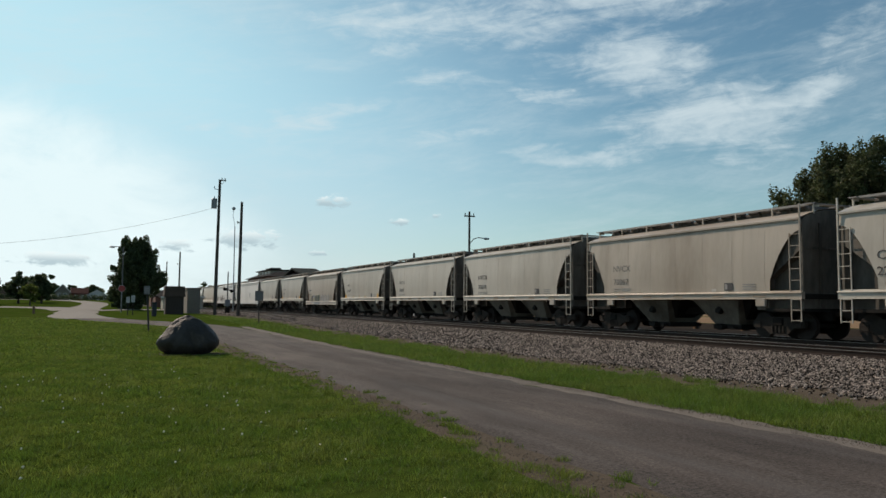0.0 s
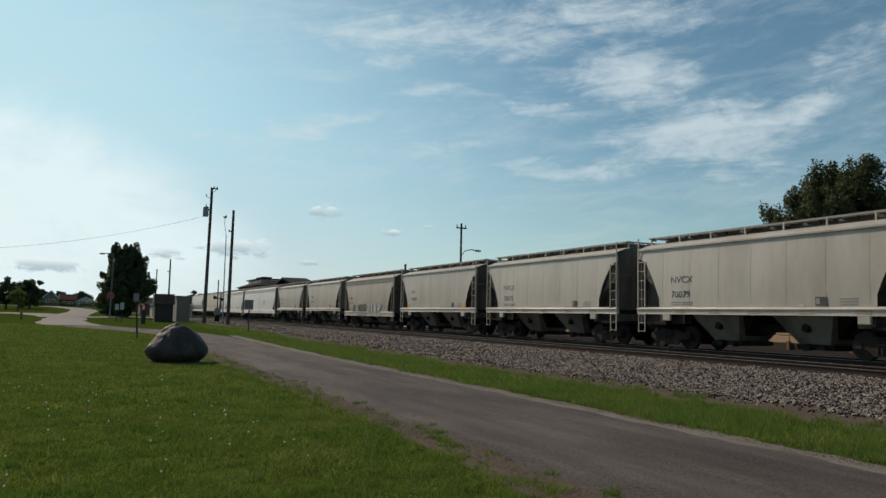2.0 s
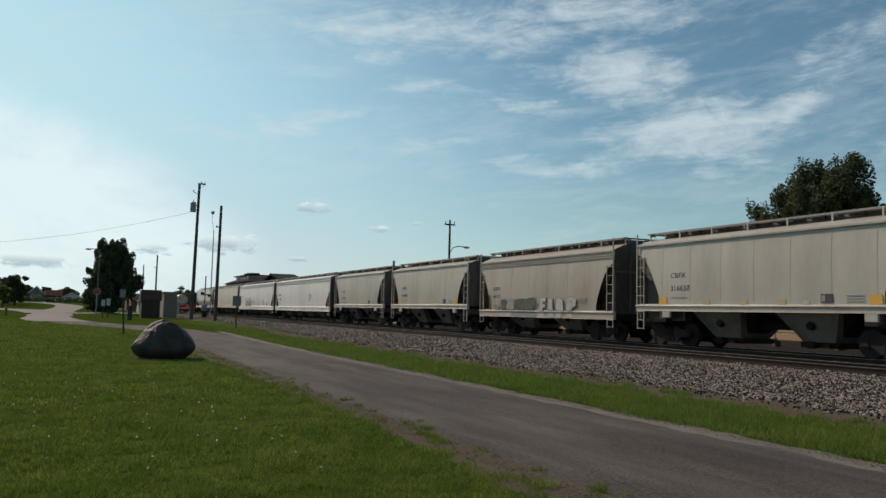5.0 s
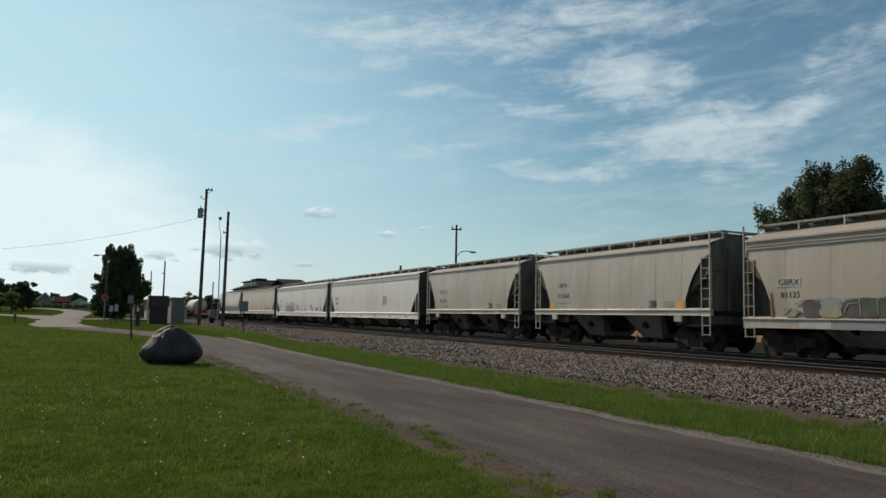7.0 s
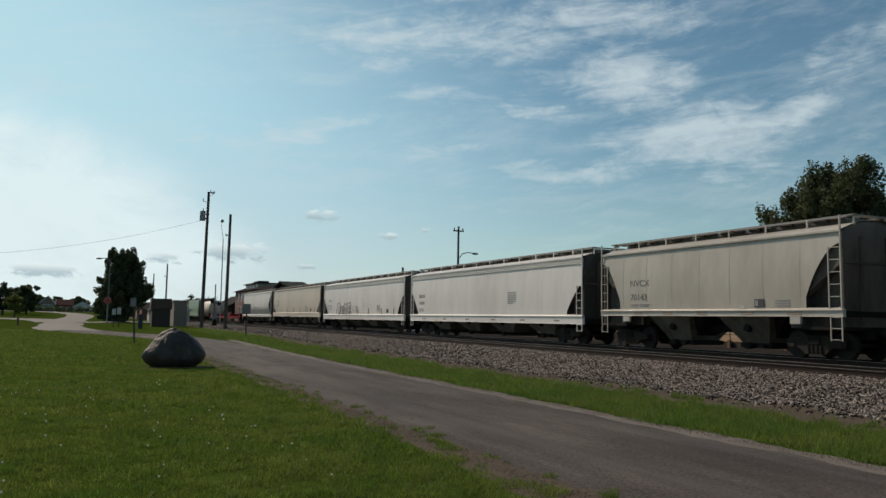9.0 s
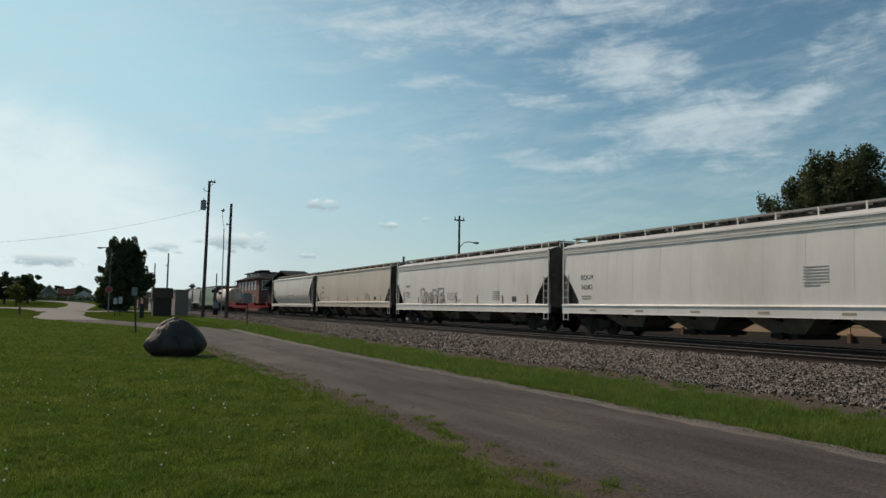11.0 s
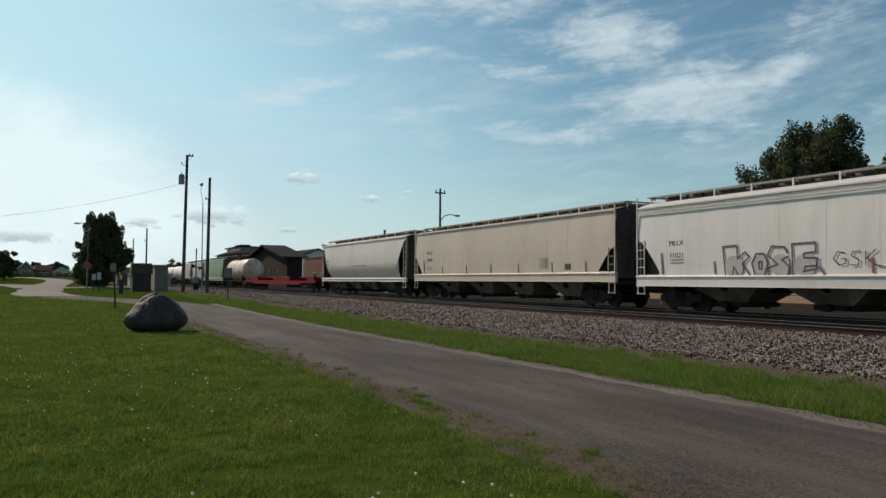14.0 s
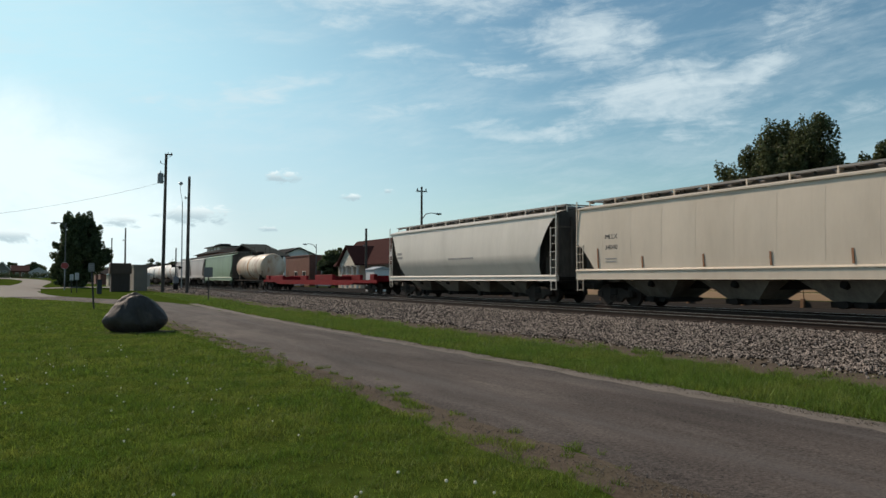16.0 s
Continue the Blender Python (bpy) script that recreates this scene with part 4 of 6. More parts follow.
def tank_car(paint, y_mid, length, label, rolls=False):
    car = empty("tank_car", pose(TRACK_X, y_mid, RAIL_Z), label, "freight car", "freight cars of the train")
    half = length / 2 - 0.7

    def tank(bm):
        rings = []
        prof = [(-half, 0.0), (-half + 0.04, 0.7), (-half + 0.18, 1.15), (-half + 0.42, 1.4), (-half + 0.7, 1.47)]
        prof += [(y * (half - 0.7), 1.47) for y in (-0.6, -0.2, 0.2, 0.6)]
        prof += [(-y, r) for y, r in prof[4::-1]]
        for y, r in prof:
            rings.append([bm.verts.new((max(r, 0.02) * math.cos(a * math.pi / 16), y, 2.55 + max(r, 0.02) * math.sin(a * math.pi / 16))) for a in range(32)])
        for a, b in zip(rings, rings[1:]):
            for i in range(32):
                bm.faces.new((a[i], a[(i + 1) % 32], b[(i + 1) % 32], b[i]))
        bm.faces.new(rings[0]), bm.faces.new(rings[-1])
        bmesh.ops.recalc_face_normals(bm, faces=bm.faces)
    t = shared(("tank", length), "tank", tank, paint, car, smooth=True)

    def dome(bm):
        rod(bm, (0, 0, 3.9), (0, 0, 4.35), 0.45, None, 20)
        rod(bm, (0, 0, 4.35), (0, 0, 4.42), 0.5, 0.4, 20)
        box(bm, -0.9, -1.0, 4.0, 0.9, 1.0, 4.06)
        for x in (-0.9, 0.9):
            for y in (-1, 1):
                rod(bm, (x, y, 4.0), (x, y, 4.9), 0.025, None, 6)
            rod(bm, (x, -1, 4.9), (x, 1, 4.9), 0.025, None, 6)
    shared("dome", "dome", dome, M["truck"], car, label="rusty dome with railed platform")

    def frame_(bm):
        for s in (-1, 1):
            box(bm, s * 1.42, -half - 0.2, 0.98, s * 1.5, half + 0.2, 1.08)
        box(bm, -0.3, -half - 0.5, 0.72, 0.3, half + 0.5, 1.08)
        for e in (-1, 1):
            box(bm, -1.5, e * (half - 0.6), 0.98, 1.5, e * (half + 0.5), 1.08)
            prism(bm, [(-1.35, 1.0), (1.35, 1.0), (1.2, 1.9), (0.8, 1.45), (0.0, 1.18), (-0.8, 1.45), (-1.2, 1.9)], "y", e * (half - 1.6) - 0.12, e * (half - 1.6) + 0.12)
            for s in (-1, 1):
                rod(bm, (s * 1.45, e * (half + 0.4), 1.05), (s * 1.45, e * (half + 0.4), 2.1), 0.03, None, 6)
    shared(("tframe", length), "frame", frame_, M["truck"], car)

    def band(bm):
        rings = [[bm.verts.new((r * math.cos(i * math.pi / 16), y, 2.55 + r * math.sin(i * math.pi / 16))) for i in range(32)]
                 for r, y in ((1.44, -0.28), (1.48, -0.28), (1.48, 0.28), (1.44, 0.28))]
        for r0, r1 in zip(rings, rings[1:] + rings[:1]):
            for i in range(32):
                bm.faces.new((r0[i], r0[(i + 1) % 32], r1[(i + 1) % 32], r1[i]))
        bmesh.ops.recalc_face_normals(bm, faces=bm.faces)
    shared("band", "rust_band", band, M["rust"], t, label="rust-stained band below the dome")
    p = dict(body=2 * half + 0.7, trucks=half - 1.1)
    underframe(car, p, rolls)
    return car


def flat_car(y_mid, length):
    car = empty("flat_car", pose(TRACK_X, y_mid, RAIL_Z), "long low faded red flat car with raised stands", "freight car", "freight cars of the train")
    half = length / 2 - 0.6
    bm = bmesh.new()
    for s in (-1, 1):
        prism(bm, [(-half, 1.08), (half, 1.08), (half, 0.86), (half - 4.5, 0.84), (half - 6.0, 0.66), (-half + 6.0, 0.66), (-half + 4.5, 0.84), (-half, 0.86)], "x", s * 1.35 - 0.06, s * 1.35 + 0.06)
    box(bm, -1.3, -half, 0.98, 1.3, half, 1.06)
    for y in range(-12, 13, 2):
        box(bm, -1.29, y - 0.06, 0.84, 1.29, y + 0.06, 0.98)
    part("deck", bm, M["red_paint"], car)
    for y, w in ((11.0, 4.6), (-4.0, 4.6), (half - 1.5, 1.2), (-half + 1.0, 0.8)):
        bm = bmesh.new()
        box(bm, -1.38, y - w / 2, 1.06, -1.1, y + w / 2, 1.52, 0.03)
        box(bm, 1.1, y - w / 2, 1.06, 1.38, y + w / 2, 1.52, 0.03)
        box(bm, -1.1, y - 0.12, 1.06, 1.1, y + 0.12, 1.40)
        part("stand", bm, M["red_paint"], car)
    underframe(car, dict(body=2 * half + 0.3, trucks=half - 1.9), True)
    return car


TRAIN = []


def build_train():
    g = "short two-bay covered hopper car, warm grey weathered paint"
    spots = [(-9.8, 4.0), (4.0, 17.8), (17.8, 31.4), (31.4, 45.2), (45.2, 58.9), (58.9, 72.7), (72.7, 86.6), (86.6, 100.5), (100.5, 114.5)]
    kinds = [("short", SHORT, "light_paint", g), ("short", SHORT, "light_paint", g + " and black lettering"), ("short", SHORT, "grey_paint", "warm grey two-bay covered hopper car with brown streaks, number 70067"),
             ("short", SHORT, "light_paint", "light grey two-bay covered hopper car, number 70079"), ("short", SHORT, "light_paint", "light grey two-bay covered hopper car, number 70071"),
             ("short", SHORT, "light_paint", "light grey two-bay covered hopper car with orange corner patches"),
             ("graff", GRAFF, "grey_paint", "warm grey covered hopper car with graffiti along its side"),
             ("short", SHORT, "light_paint", "light grey two-bay covered hopper car with orange corner patches, number 316567"),
             ("short", SHORT, "light_paint", "light grey two-bay covered hopper car with a brown stain, number 70143")]
    cars = []
    for (a, b), (k, p, mt, lab) in zip(spots, kinds):
        c = hopper(k, p, M[mt], (a + b) / 2, lab)
        cars.append(c)
        TRAIN.append(c)
    for (a, b), (k, p, mt, lab) in zip([(114.5, 136.9), (136.9, 159.4), (159.4, 182.0), (182.0, 203.2)],
                                       [("long", LONG, "white_paint", "long chalky white four-bay covered hopper car"), ("long", LONG, "white_paint", "long white four-bay covered hopper car with graffiti scrawl"),
                                        ("tanlong", TANLONG, "tan_paint", "long dusty tan four-bay covered hopper car"), ("round", ROUND, "pale_paint", "pale grey round-sided covered hopper car")]):
        c = hopper(k, p, M[mt], (a + b) / 2, lab)
        cars.append(c)
        TRAIN.append(c)
    TRAIN.append(flat_car(220.9, 33.2))
    tk = tank_car(M["tank_paint"], 244.2, 14.0, "cream tank car with a rust-stained band")
    TRAIN.append(tk)
    y = 251.6
    for k, p, mt, n, lab in (("long2", dict(LONG, body=17.9, trucks=7.0, bays=(-4.2, 0.0, 4.2), panels=10), "green_paint", 19.0, "faded green three-bay covered hopper car"),
                             ("short", SHORT, "pink_paint", 13.8, "faded pinkish grey covered hopper car"), ("short", SHORT, "pink_paint", 13.8, "faded pinkish grey covered hopper car")):
        TRAIN.append(hopper(k, p, M[mt], y + n / 2, lab, rolls=False))
        y += n
    for i in range(3):
        TRAIN.append(tank_car(M["white_paint"], y + 8, 16.0, "white tank car far down the train"))
        y += 16.0
    for i in range(12):
        TRAIN.append(hopper("short", SHORT, M["light_paint" if i % 3 else "white_paint"], y + 6.9, "light grey covered hopper car far down the train", rolls=False))
        y += 13.8
    return cars


CARS = build_train()


# ---- markings on the cars ----
def number_block(car, p, s, ink=None):
    letter(car, p, "NVCX", 2.02, 2.62, 0.38, ink)
    letter(car, p, s, 2.04, 2.04, 0.37, ink)
    for a, w in ((2.05, 0.5), (2.65, 0.6)):
        patch(car, p, a, 1.84, w, 0.035, M["greyink"], "small_print")
        patch(car, p, a, 1.76, w * 0.9, 0.03, M["greyink"], "small_print")
    common(car, p)


def common(car, p):
    b = p["body"]
    patch(car, p, b - 3.45, 1.70, 0.42, 0.28, M["ink"], "data_panel")
    patch(car, p, b - 3.42, 1.74, 0.14, 0.20, M["greyink"], "data_panel", 0.016)
    patch(car, p, b - 4.1, 1.66, 0.22, 0.11, M["graff_pale"], "sticker")
    for k in range(3):
        patch(car, p, b - 2.55, 1.90 - 0.09 * k, 0.6, 0.03, M["greyink"], "small_print")


for k, n in ((2, "70067"), (3, "70079"), (4, "70071"), (8, "70143")):
    number_block(CARS[k], SHORT, n, None if k == 3 else M["faded_ink"])
for k in (2, 3, 4, 8):                                   # worn brown patches on the side sill
    for a in (2.3, 4.1, 6.0, 8.2, 10.2):
        patch(CARS[k], SHORT, a, 1.44, 0.55, 0.09, M["worn"], "worn_patch", -0.030)
letter(CARS[1], SHORT, "CRDX", 1.30, 2.56, 0.40)
letter(CARS[1], SHORT, "22", 1.30, 2.08, 0.38)
common(CARS[1], SHORT)
for k, n in ((5, "316637"), (7, "316567")):
    letter(CARS[k], SHORT, "CBFX", 2.0, 2.68, 0.30)
    letter(CARS[k], SHORT, n, 2.0, 2.18, 0.30)
    patch(CARS[k], SHORT, 2.05, 1.90, 0.8, 0.04, M["greyink"], "small_print")
    patch(CARS[k], SHORT, 1.36, 1.64, 0.42, 0.30, M["yellow"], "orange_patch")
    patch(CARS[k], SHORT, 10.45, 1.64, 0.42, 0.30, M["yellow"], "orange_patch")
    for a in (3.7, 5.5, 7.1):
        patch(CARS[k], SHORT, a, 1.66, 0.36, 0.16, M["faded_orange"], "faded_orange_patch", 0.006)
    common(CARS[k], SHORT)

g = CARS[6]
patch(g, GRAFF, 1.42, 2.36, 0.98, 0.30, M["graff_pale"], "pale_panel", 0.006)
letter(g, GRAFF, "GBRX", 1.49, 2.42, 0.28, None, 0.016)
letter(g, GRAFF, "81125", 1.56, 2.00, 0.28)
for a, z, h in ((1.18, 1.32, 0.85), (3.05, 1.34, 0.45), (5.75, 1.34, 0.5)):
    patch(g, GRAFF, a, z, 0.08, h, M["reflector"], "reflector", 0.026, 0.05)
def blotch(car, p, a0, a1, z0, z1, mt, off, seed, rough=0.16):
    """A sprayed shape with an uneven, roughly boxy outline."""
    pts = []
    for i in range(22):
        t = 2 * math.pi * i / 22
        c, q = math.cos(t), math.sin(t)
        k = (abs(c) ** 4 + abs(q) ** 4) ** -0.25 * (1 + rough * noise.noise(Vector((c * 1.9 + seed, q * 1.9, seed * 0.7))))
        pts.append((p["body"] / 2 - (a0 + a1) / 2 - (a1 - a0) / 2 * c * k, (z0 + z1) / 2 + (z1 - z0) / 2 * q * k))
    bm = bmesh.new()
    hw = p["hw"] + p["bulge"]
    prism(bm, pts, "x", -hw - off, -hw + 0.01)
    return part("spray_paint", bm, M[mt], car)


for i, (a0, a1, z0, z1, mt) in enumerate(((1.70, 2.25, 1.36, 1.66, "graff_green"), (2.50, 3.10, 1.35, 1.90, "graff_dark"),
                                          (3.92, 4.55, 1.35, 1.92, "graff_dark"), (4.48, 5.15, 1.36, 1.96, "graff_deep"), (5.08, 5.90, 1.36, 1.99, "graff_deep"),
                                          (3.10, 3.90, 1.35, 1.70, "graff_green"))):
    blotch(g, GRAFF, a0, a1, z0, z1, mt, 0.0095 + 0.0015 * i, 3.1 * i + 3.1)
ellipse_patch(g, GRAFF, 3.47, 1.76, 0.86, 0.46, M["graff_pale"], "spray_paint", 0.002, 18, 2.0)
ellipse_patch(g, GRAFF, 3.49, 1.80, 0.78, 0.38, M["graff_grey"], "spray_paint", 0.006, 18, 2.0)
for pts in ([(1.75, 1.42), (2.0, 1.62), (2.35, 1.55), (2.15, 1.40)], [(2.15, 1.78), (2.5, 1.92), (3.1, 1.94)], [(3.9, 1.92), (4.5, 1.97), (5.1, 1.94), (5.9, 2.02)],
            [(3.98, 1.50), (4.12, 1.78), (4.40, 1.80)], [(4.55, 1.42), (4.50, 1.92)], [(5.12, 1.42), (5.08, 1.94)], [(5.95, 1.45), (5.88, 1.70), (6.02, 1.96)], [(6.0, 1.62), (6.25, 1.74)]):
    stroke(g, GRAFF, pts, 0.03, M["graff_green"], "spray_line", 0.026)
for a, w in ((2.3, 1.2), (3.6, 1.0), (4.6, 1.4)):
    patch(g, GRAFF, a, 1.0, w, 0.25, M["graff_grey" if a > 3 else "graff_pale"], "spray_paint", -0.034)
for a, w, pts in ((6.55, 0.9, [(6.35, 1.34), (6.40, 1.98), (6.95, 1.98), (6.98, 1.80), (6.70, 1.78), (6.70, 1.66), (6.92, 1.64), (6.90, 1.50), (6.70, 1.50), (6.68, 1.34)]),
                  (7.4, 0.6, [(7.20, 1.34), (7.15, 1.90), (7.35, 1.97), (7.55, 1.90), (7.58, 1.34)]),
                  (8.2, 0.8, [(7.85, 1.34), (7.85, 1.85), (8.10, 2.0), (8.42, 1.88), (8.50, 1.34)]),
                  (9.1, 0.9, [(8.75, 1.34), (8.70, 1.92), (9.15, 2.02), (9.55, 1.88), (9.50, 1.58), (9.20, 1.46), (9.15, 1.34)])):
    hw = GRAFF["hw"] + GRAFF["bulge"]
    bm = bmesh.new()
    prism(bm, [(GRAFF["body"] / 2 - u, z) for u, z in pts], "x", -hw - 0.016, -hw + 0.01)
    part("spray_letter", bm, M["graff_pale"], g)
    stroke(g, GRAFF, pts + pts[:1], 0.035, M["graff_grey"], "spray_line", 0.020)
    patch(g, GRAFF, pts[0][0], 1.0, 0.45, 0.25, M["graff_pale"], "spray_paint", -0.033)
stroke(g, GRAFF, [(9.05, 1.78), (9.2, 1.82), (9.28, 1.7)], 0.04, M["graff_grey"], "spray_line", 0.024)
common(g, GRAFF)

e = CARS[9]
letter(e, LONG, "EQUX", 1.49, 2.56, 0.32)
letter(e, LONG, "16382", 1.49, 2.10, 0.32)
for k in range(2):
    patch(e, LONG, 1.55, 1.76 - 0.12 * k, 0.75, 0.05, M["greyink"], "small_print")
for k in range(6):
    patch(e, LONG, 2.2 + 3.3 * k, 1.08, 0.5, 0.09, M["worn"], "worn_patch", -0.036)
for k in range(7):
    patch(e, LONG, 14.0, 2.62 - 0.1 * k, 0.95 if k != 6 else 0.6, 0.04, M["greyink"], "small_print")
m_ = CARS[10]
letter(m_, LONG, "MLLX", 1.85, 2.56, 0.28)
letter(m_, LONG, "11021", 1.87, 2.08, 0.28)
t_ = CARS[11]
letter(t_, TANLONG, "MLLX", 1.93, 2.84, 0.28)
letter(t_, TANLONG, "34040", 1.93, 2.39, 0.28)
for car, p in ((m_, LONG), (t_, TANLONG)):
    for k in range(2):
        patch(car, p, 1.95, 1.98 - 0.12 * k, 0.7, 0.045, M["greyink"], "small_print")
    patch(car, p, 1.46, p["zs"] + 0.10, 0.07, 0.85, M["reflector"], "reflector", 0.02, 0.05)
    for a in (4.2, 7.4, 10.3, 13.2, 16.3, 19.0):
        patch(car, p, a, p["zs"] + 0.10, 0.075, 0.46, M["reflector"], "reflector", 0.02, 0.03)
    patch(car, p, 17.4, p["zs"] + 0.2, 0.45, 0.28, M["ink"], "data_panel")
    for k in range(5):
        patch(car, p, 15.2, p["zs"] + 0.75 - 0.11 * k, 0.75, 0.04, M["greyink"], "small_print")
# outlined scrawl
K = LONG
for pts in ([(4.75, 1.36), (4.62, 2.42), (5.25, 2.44), (5.30, 1.98), (5.62, 2.20), (5.80, 2.02), (5.50, 1.78), (5.85, 1.36)], [(5.05, 1.36), (5.12, 1.70), (5.35, 1.36)],
            [(6.05, 1.40), (5.92, 1.80), (6.10, 2.12), (6.42, 2.12), (6.60, 1.80), (6.45, 1.40)], [(6.22, 1.60), (6.22, 1.85), (6.34, 1.85), (6.34, 1.60), (6.22, 1.60)],
            [(6.65, 1.36), (6.60, 1.62), (7.0, 1.75), (6.58, 2.05), (6.75, 2.36), (7.25, 2.32), (7.38, 2.1)], [(7.4, 1.36), (7.45, 1.66), (7.15, 1.9), (7.4, 2.0)],
            [(7.60, 1.36), (7.55, 2.40), (8.42, 2.42), (8.44, 2.12), (8.0, 2.08), (8.0, 1.94), (8.5, 1.92), (8.48, 1.68), (8.05, 1.66), (8.0, 1.5), (8.6, 1.62), (8.75, 1.36)]):
    stroke(m_, K, pts, 0.055, M["graff_dark"])
for pts in ([(9.45, 2.06), (9.2, 2.10), (9.05, 1.88), (9.25, 1.68), (9.48, 1.74), (9.48, 1.88), (9.32, 1.88)], [(9.95, 2.10), (9.70, 2.08), (9.66, 1.96), (9.90, 1.84), (9.88, 1.68), (9.62, 1.68)],
            [(10.12, 1.66), (10.12, 2.10)], [(10.45, 2.14), (10.14, 1.88), (10.42, 1.68), (10.75, 1.60), (11.0, 1.72)]):
    stroke(m_, K, pts, 0.03, M["graff_dark"])
for a, w in ((4.7, 0.9), (5.9, 0.7), (6.7, 0.8), (7.6, 0.9)):
    ellipse_patch(m_, K, a + w / 2, 1.72, w * 0.85, 0.72, M["graff_pale"], "spray_paint", 0.004, 14, 3)
r_ = CARS[12]
patch(r_, ROUND, 1.4, 2.72, 0.7, 0.16, M["greyink"], "stencil_mark")
patch(r_, ROUND, 1.4, 2.46, 0.8, 0.16, M["greyink"], "stencil_mark")
patch(r_, ROUND, 8.7, 2.28, 3.0, 0.08, M["greyink"], "stencil_line", 0.01)


# ---- bank, shoulders and loose ballast ----
def strip(name, x0, x1, y0, y1, material, lift, label, category, ragged=0.0, seed=1, dy=0.6, dx=0.5):
    nx = max(2, int((x1 - x0) / dx))
    ys = []
    y = y0
    while y < y1:
        ys.append(y)
        y += dy if y < 90 else 15
    V = []
    for y in ys:
        a = x0 + ragged * (noise.noise(Vector((y * 0.7, seed, 0))) + 0.7 * noise.noise(Vector((y * 2.3, seed, 4))))
        b = x1 + ragged * (noise.noise(Vector((y * 0.6, seed, 7))) + 0.7 * noise.noise(Vector((y * 2.1, seed, 2))))
        b = max(b, a + 0.02)
        for i in range(nx + 1):
            x = a + (b - a) * i / nx
            V.append((x, y, ground_z(x, y) + lift + (0 if 0 < i < nx else -0.02)))
    n = nx + 1
    Fc = [(k * n + i, k * n + i + 1, (k + 1) * n + i + 1, (k + 1) * n + i) for k in range(len(ys) - 1) for i in range(nx)]
    return tagged(obj(name, mesh_of(name, V, Fc, True), material), label, category, kind="structure")


strip("shoulder", 10.9, 13.7, -30, 120, M["dirt"], 0.008, "dry brown dirt along the foot of the ballast", "dirt strip", 0.35, 12, 0.4)
strip("shoulder", 3.80, 4.72, -30, 50, M["dirt"], 0.008, "bare gravelly dirt along the edge of the drive", "dirt strip", 0.16, 13, 0.25, 0.2)
strip("shoulder", 8.0, 8.80, -30, 50, M["edge"], 0.004, "pale crumbling edge of the drive", "paving edge", 0.20, 17, 0.15, 0.12)
strip("pavement", 26.4, 39.0, -30, 200, M["service"], 0.03, "dark service road behind the tracks", "road", 0.1, 19, 1.0)
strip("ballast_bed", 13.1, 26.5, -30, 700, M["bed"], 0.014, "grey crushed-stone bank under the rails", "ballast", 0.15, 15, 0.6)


class Field:
    """Smooth random heights from 0 to 1 over the plan; size is the width of a patch in metres."""

    def __init__(self, seed):
        self.grid = np.random.RandomState(seed).uniform(0, 1, (256, 256))

    def __call__(self, x, y, size):
        u, v = np.asarray(x) / size + 100.3, np.asarray(y) / size + 100.7
        i, j = np.floor(u).astype(int), np.floor(v).astype(int)
        fu, fv = u - i, v - j
        fu, fv = fu * fu * (3 - 2 * fu), fv * fv * (3 - 2 * fv)
        g = self.grid
        a, b = g[i % 256, j % 256], g[(i + 1) % 256, j % 256]
        c, d = g[i % 256, (j + 1) % 256], g[(i + 1) % 256, (j + 1) % 256]
        return (a * (1 - fu) + b * fu) * (1 - fv) + (c * (1 - fu) + d * fu) * fv


def scatter_stones(name, areas, seed):
    """Angular crushed stones, each an octahedron knocked out of shape."""
    rs = np.random.RandomState(seed)
    octa = np.array([(1, 0, 0), (-1, 0, 0), (0, 1, 0), (0, -1, 0), (0, 0, 1), (0, 0, -1)], float)
    tri = np.array([(0, 2, 4), (2, 1, 4), (1, 3, 4), (3, 0, 4), (2, 0, 5), (1, 2, 5), (3, 1, 5), (0, 3, 5)])
    C, S = [], []
    grain = Field(71)
    for x0, x1, y0, y1, n, s0, s1 in areas:
        x, y = rs.uniform(x0, x1, n), rs.uniform(y0, y1, n)
        if x1 < 17.5:                                   # thins out towards the dirt
            keep = rs.uniform(0, 1, n) < np.clip((x - 12.3 - 0.9 * grain(x, y, 0.9)) / 0.8, 0.0, 1) ** 1.3 + 0.03
            x, y = x[keep], y[keep]
        z = np.array([ground_z(a, b) for a, b in zip(x, y)]) + 0.02
        C.append(np.stack([x, y, z], 1))
        S.append(rs.uniform(s0, s1, len(x)))
    C, S = np.concatenate(C), np.concatenate(S)
    n = len(C)
    P = octa[None] * rs.uniform(0.5, 1.25, (n, 6, 1)) + rs.normal(0, 0.16, (n, 6, 3))
    a, b = rs.uniform(0, 6.28, n), rs.normal(0, 0.6, n)
    ca, sa, cb, sb = np.cos(a), np.sin(a), np.cos(b), np.sin(b)
    x, y, z = P[..., 0], P[..., 1], P[..., 2] * 0.8
    y, z = y * cb[:, None] - z * sb[:, None], y * sb[:, None] + z * cb[:, None]
    x, y = x * ca[:, None] - y * sa[:, None], x * sa[:, None] + y * ca[:, None]
    P = np.stack([x, y, z], 2) * S[:, None, None] + C[:, None, :]
    T3 = (tri[None] + 6 * np.arange(n)[:, None, None]).reshape(-1, 3)
    me = fast_mesh(name, P.reshape(-1, 3), T3)
    return tagged(obj(name, me, M["stone"]), "loose angular grey ballast stones on the bank", "ballast", kind="stuff")


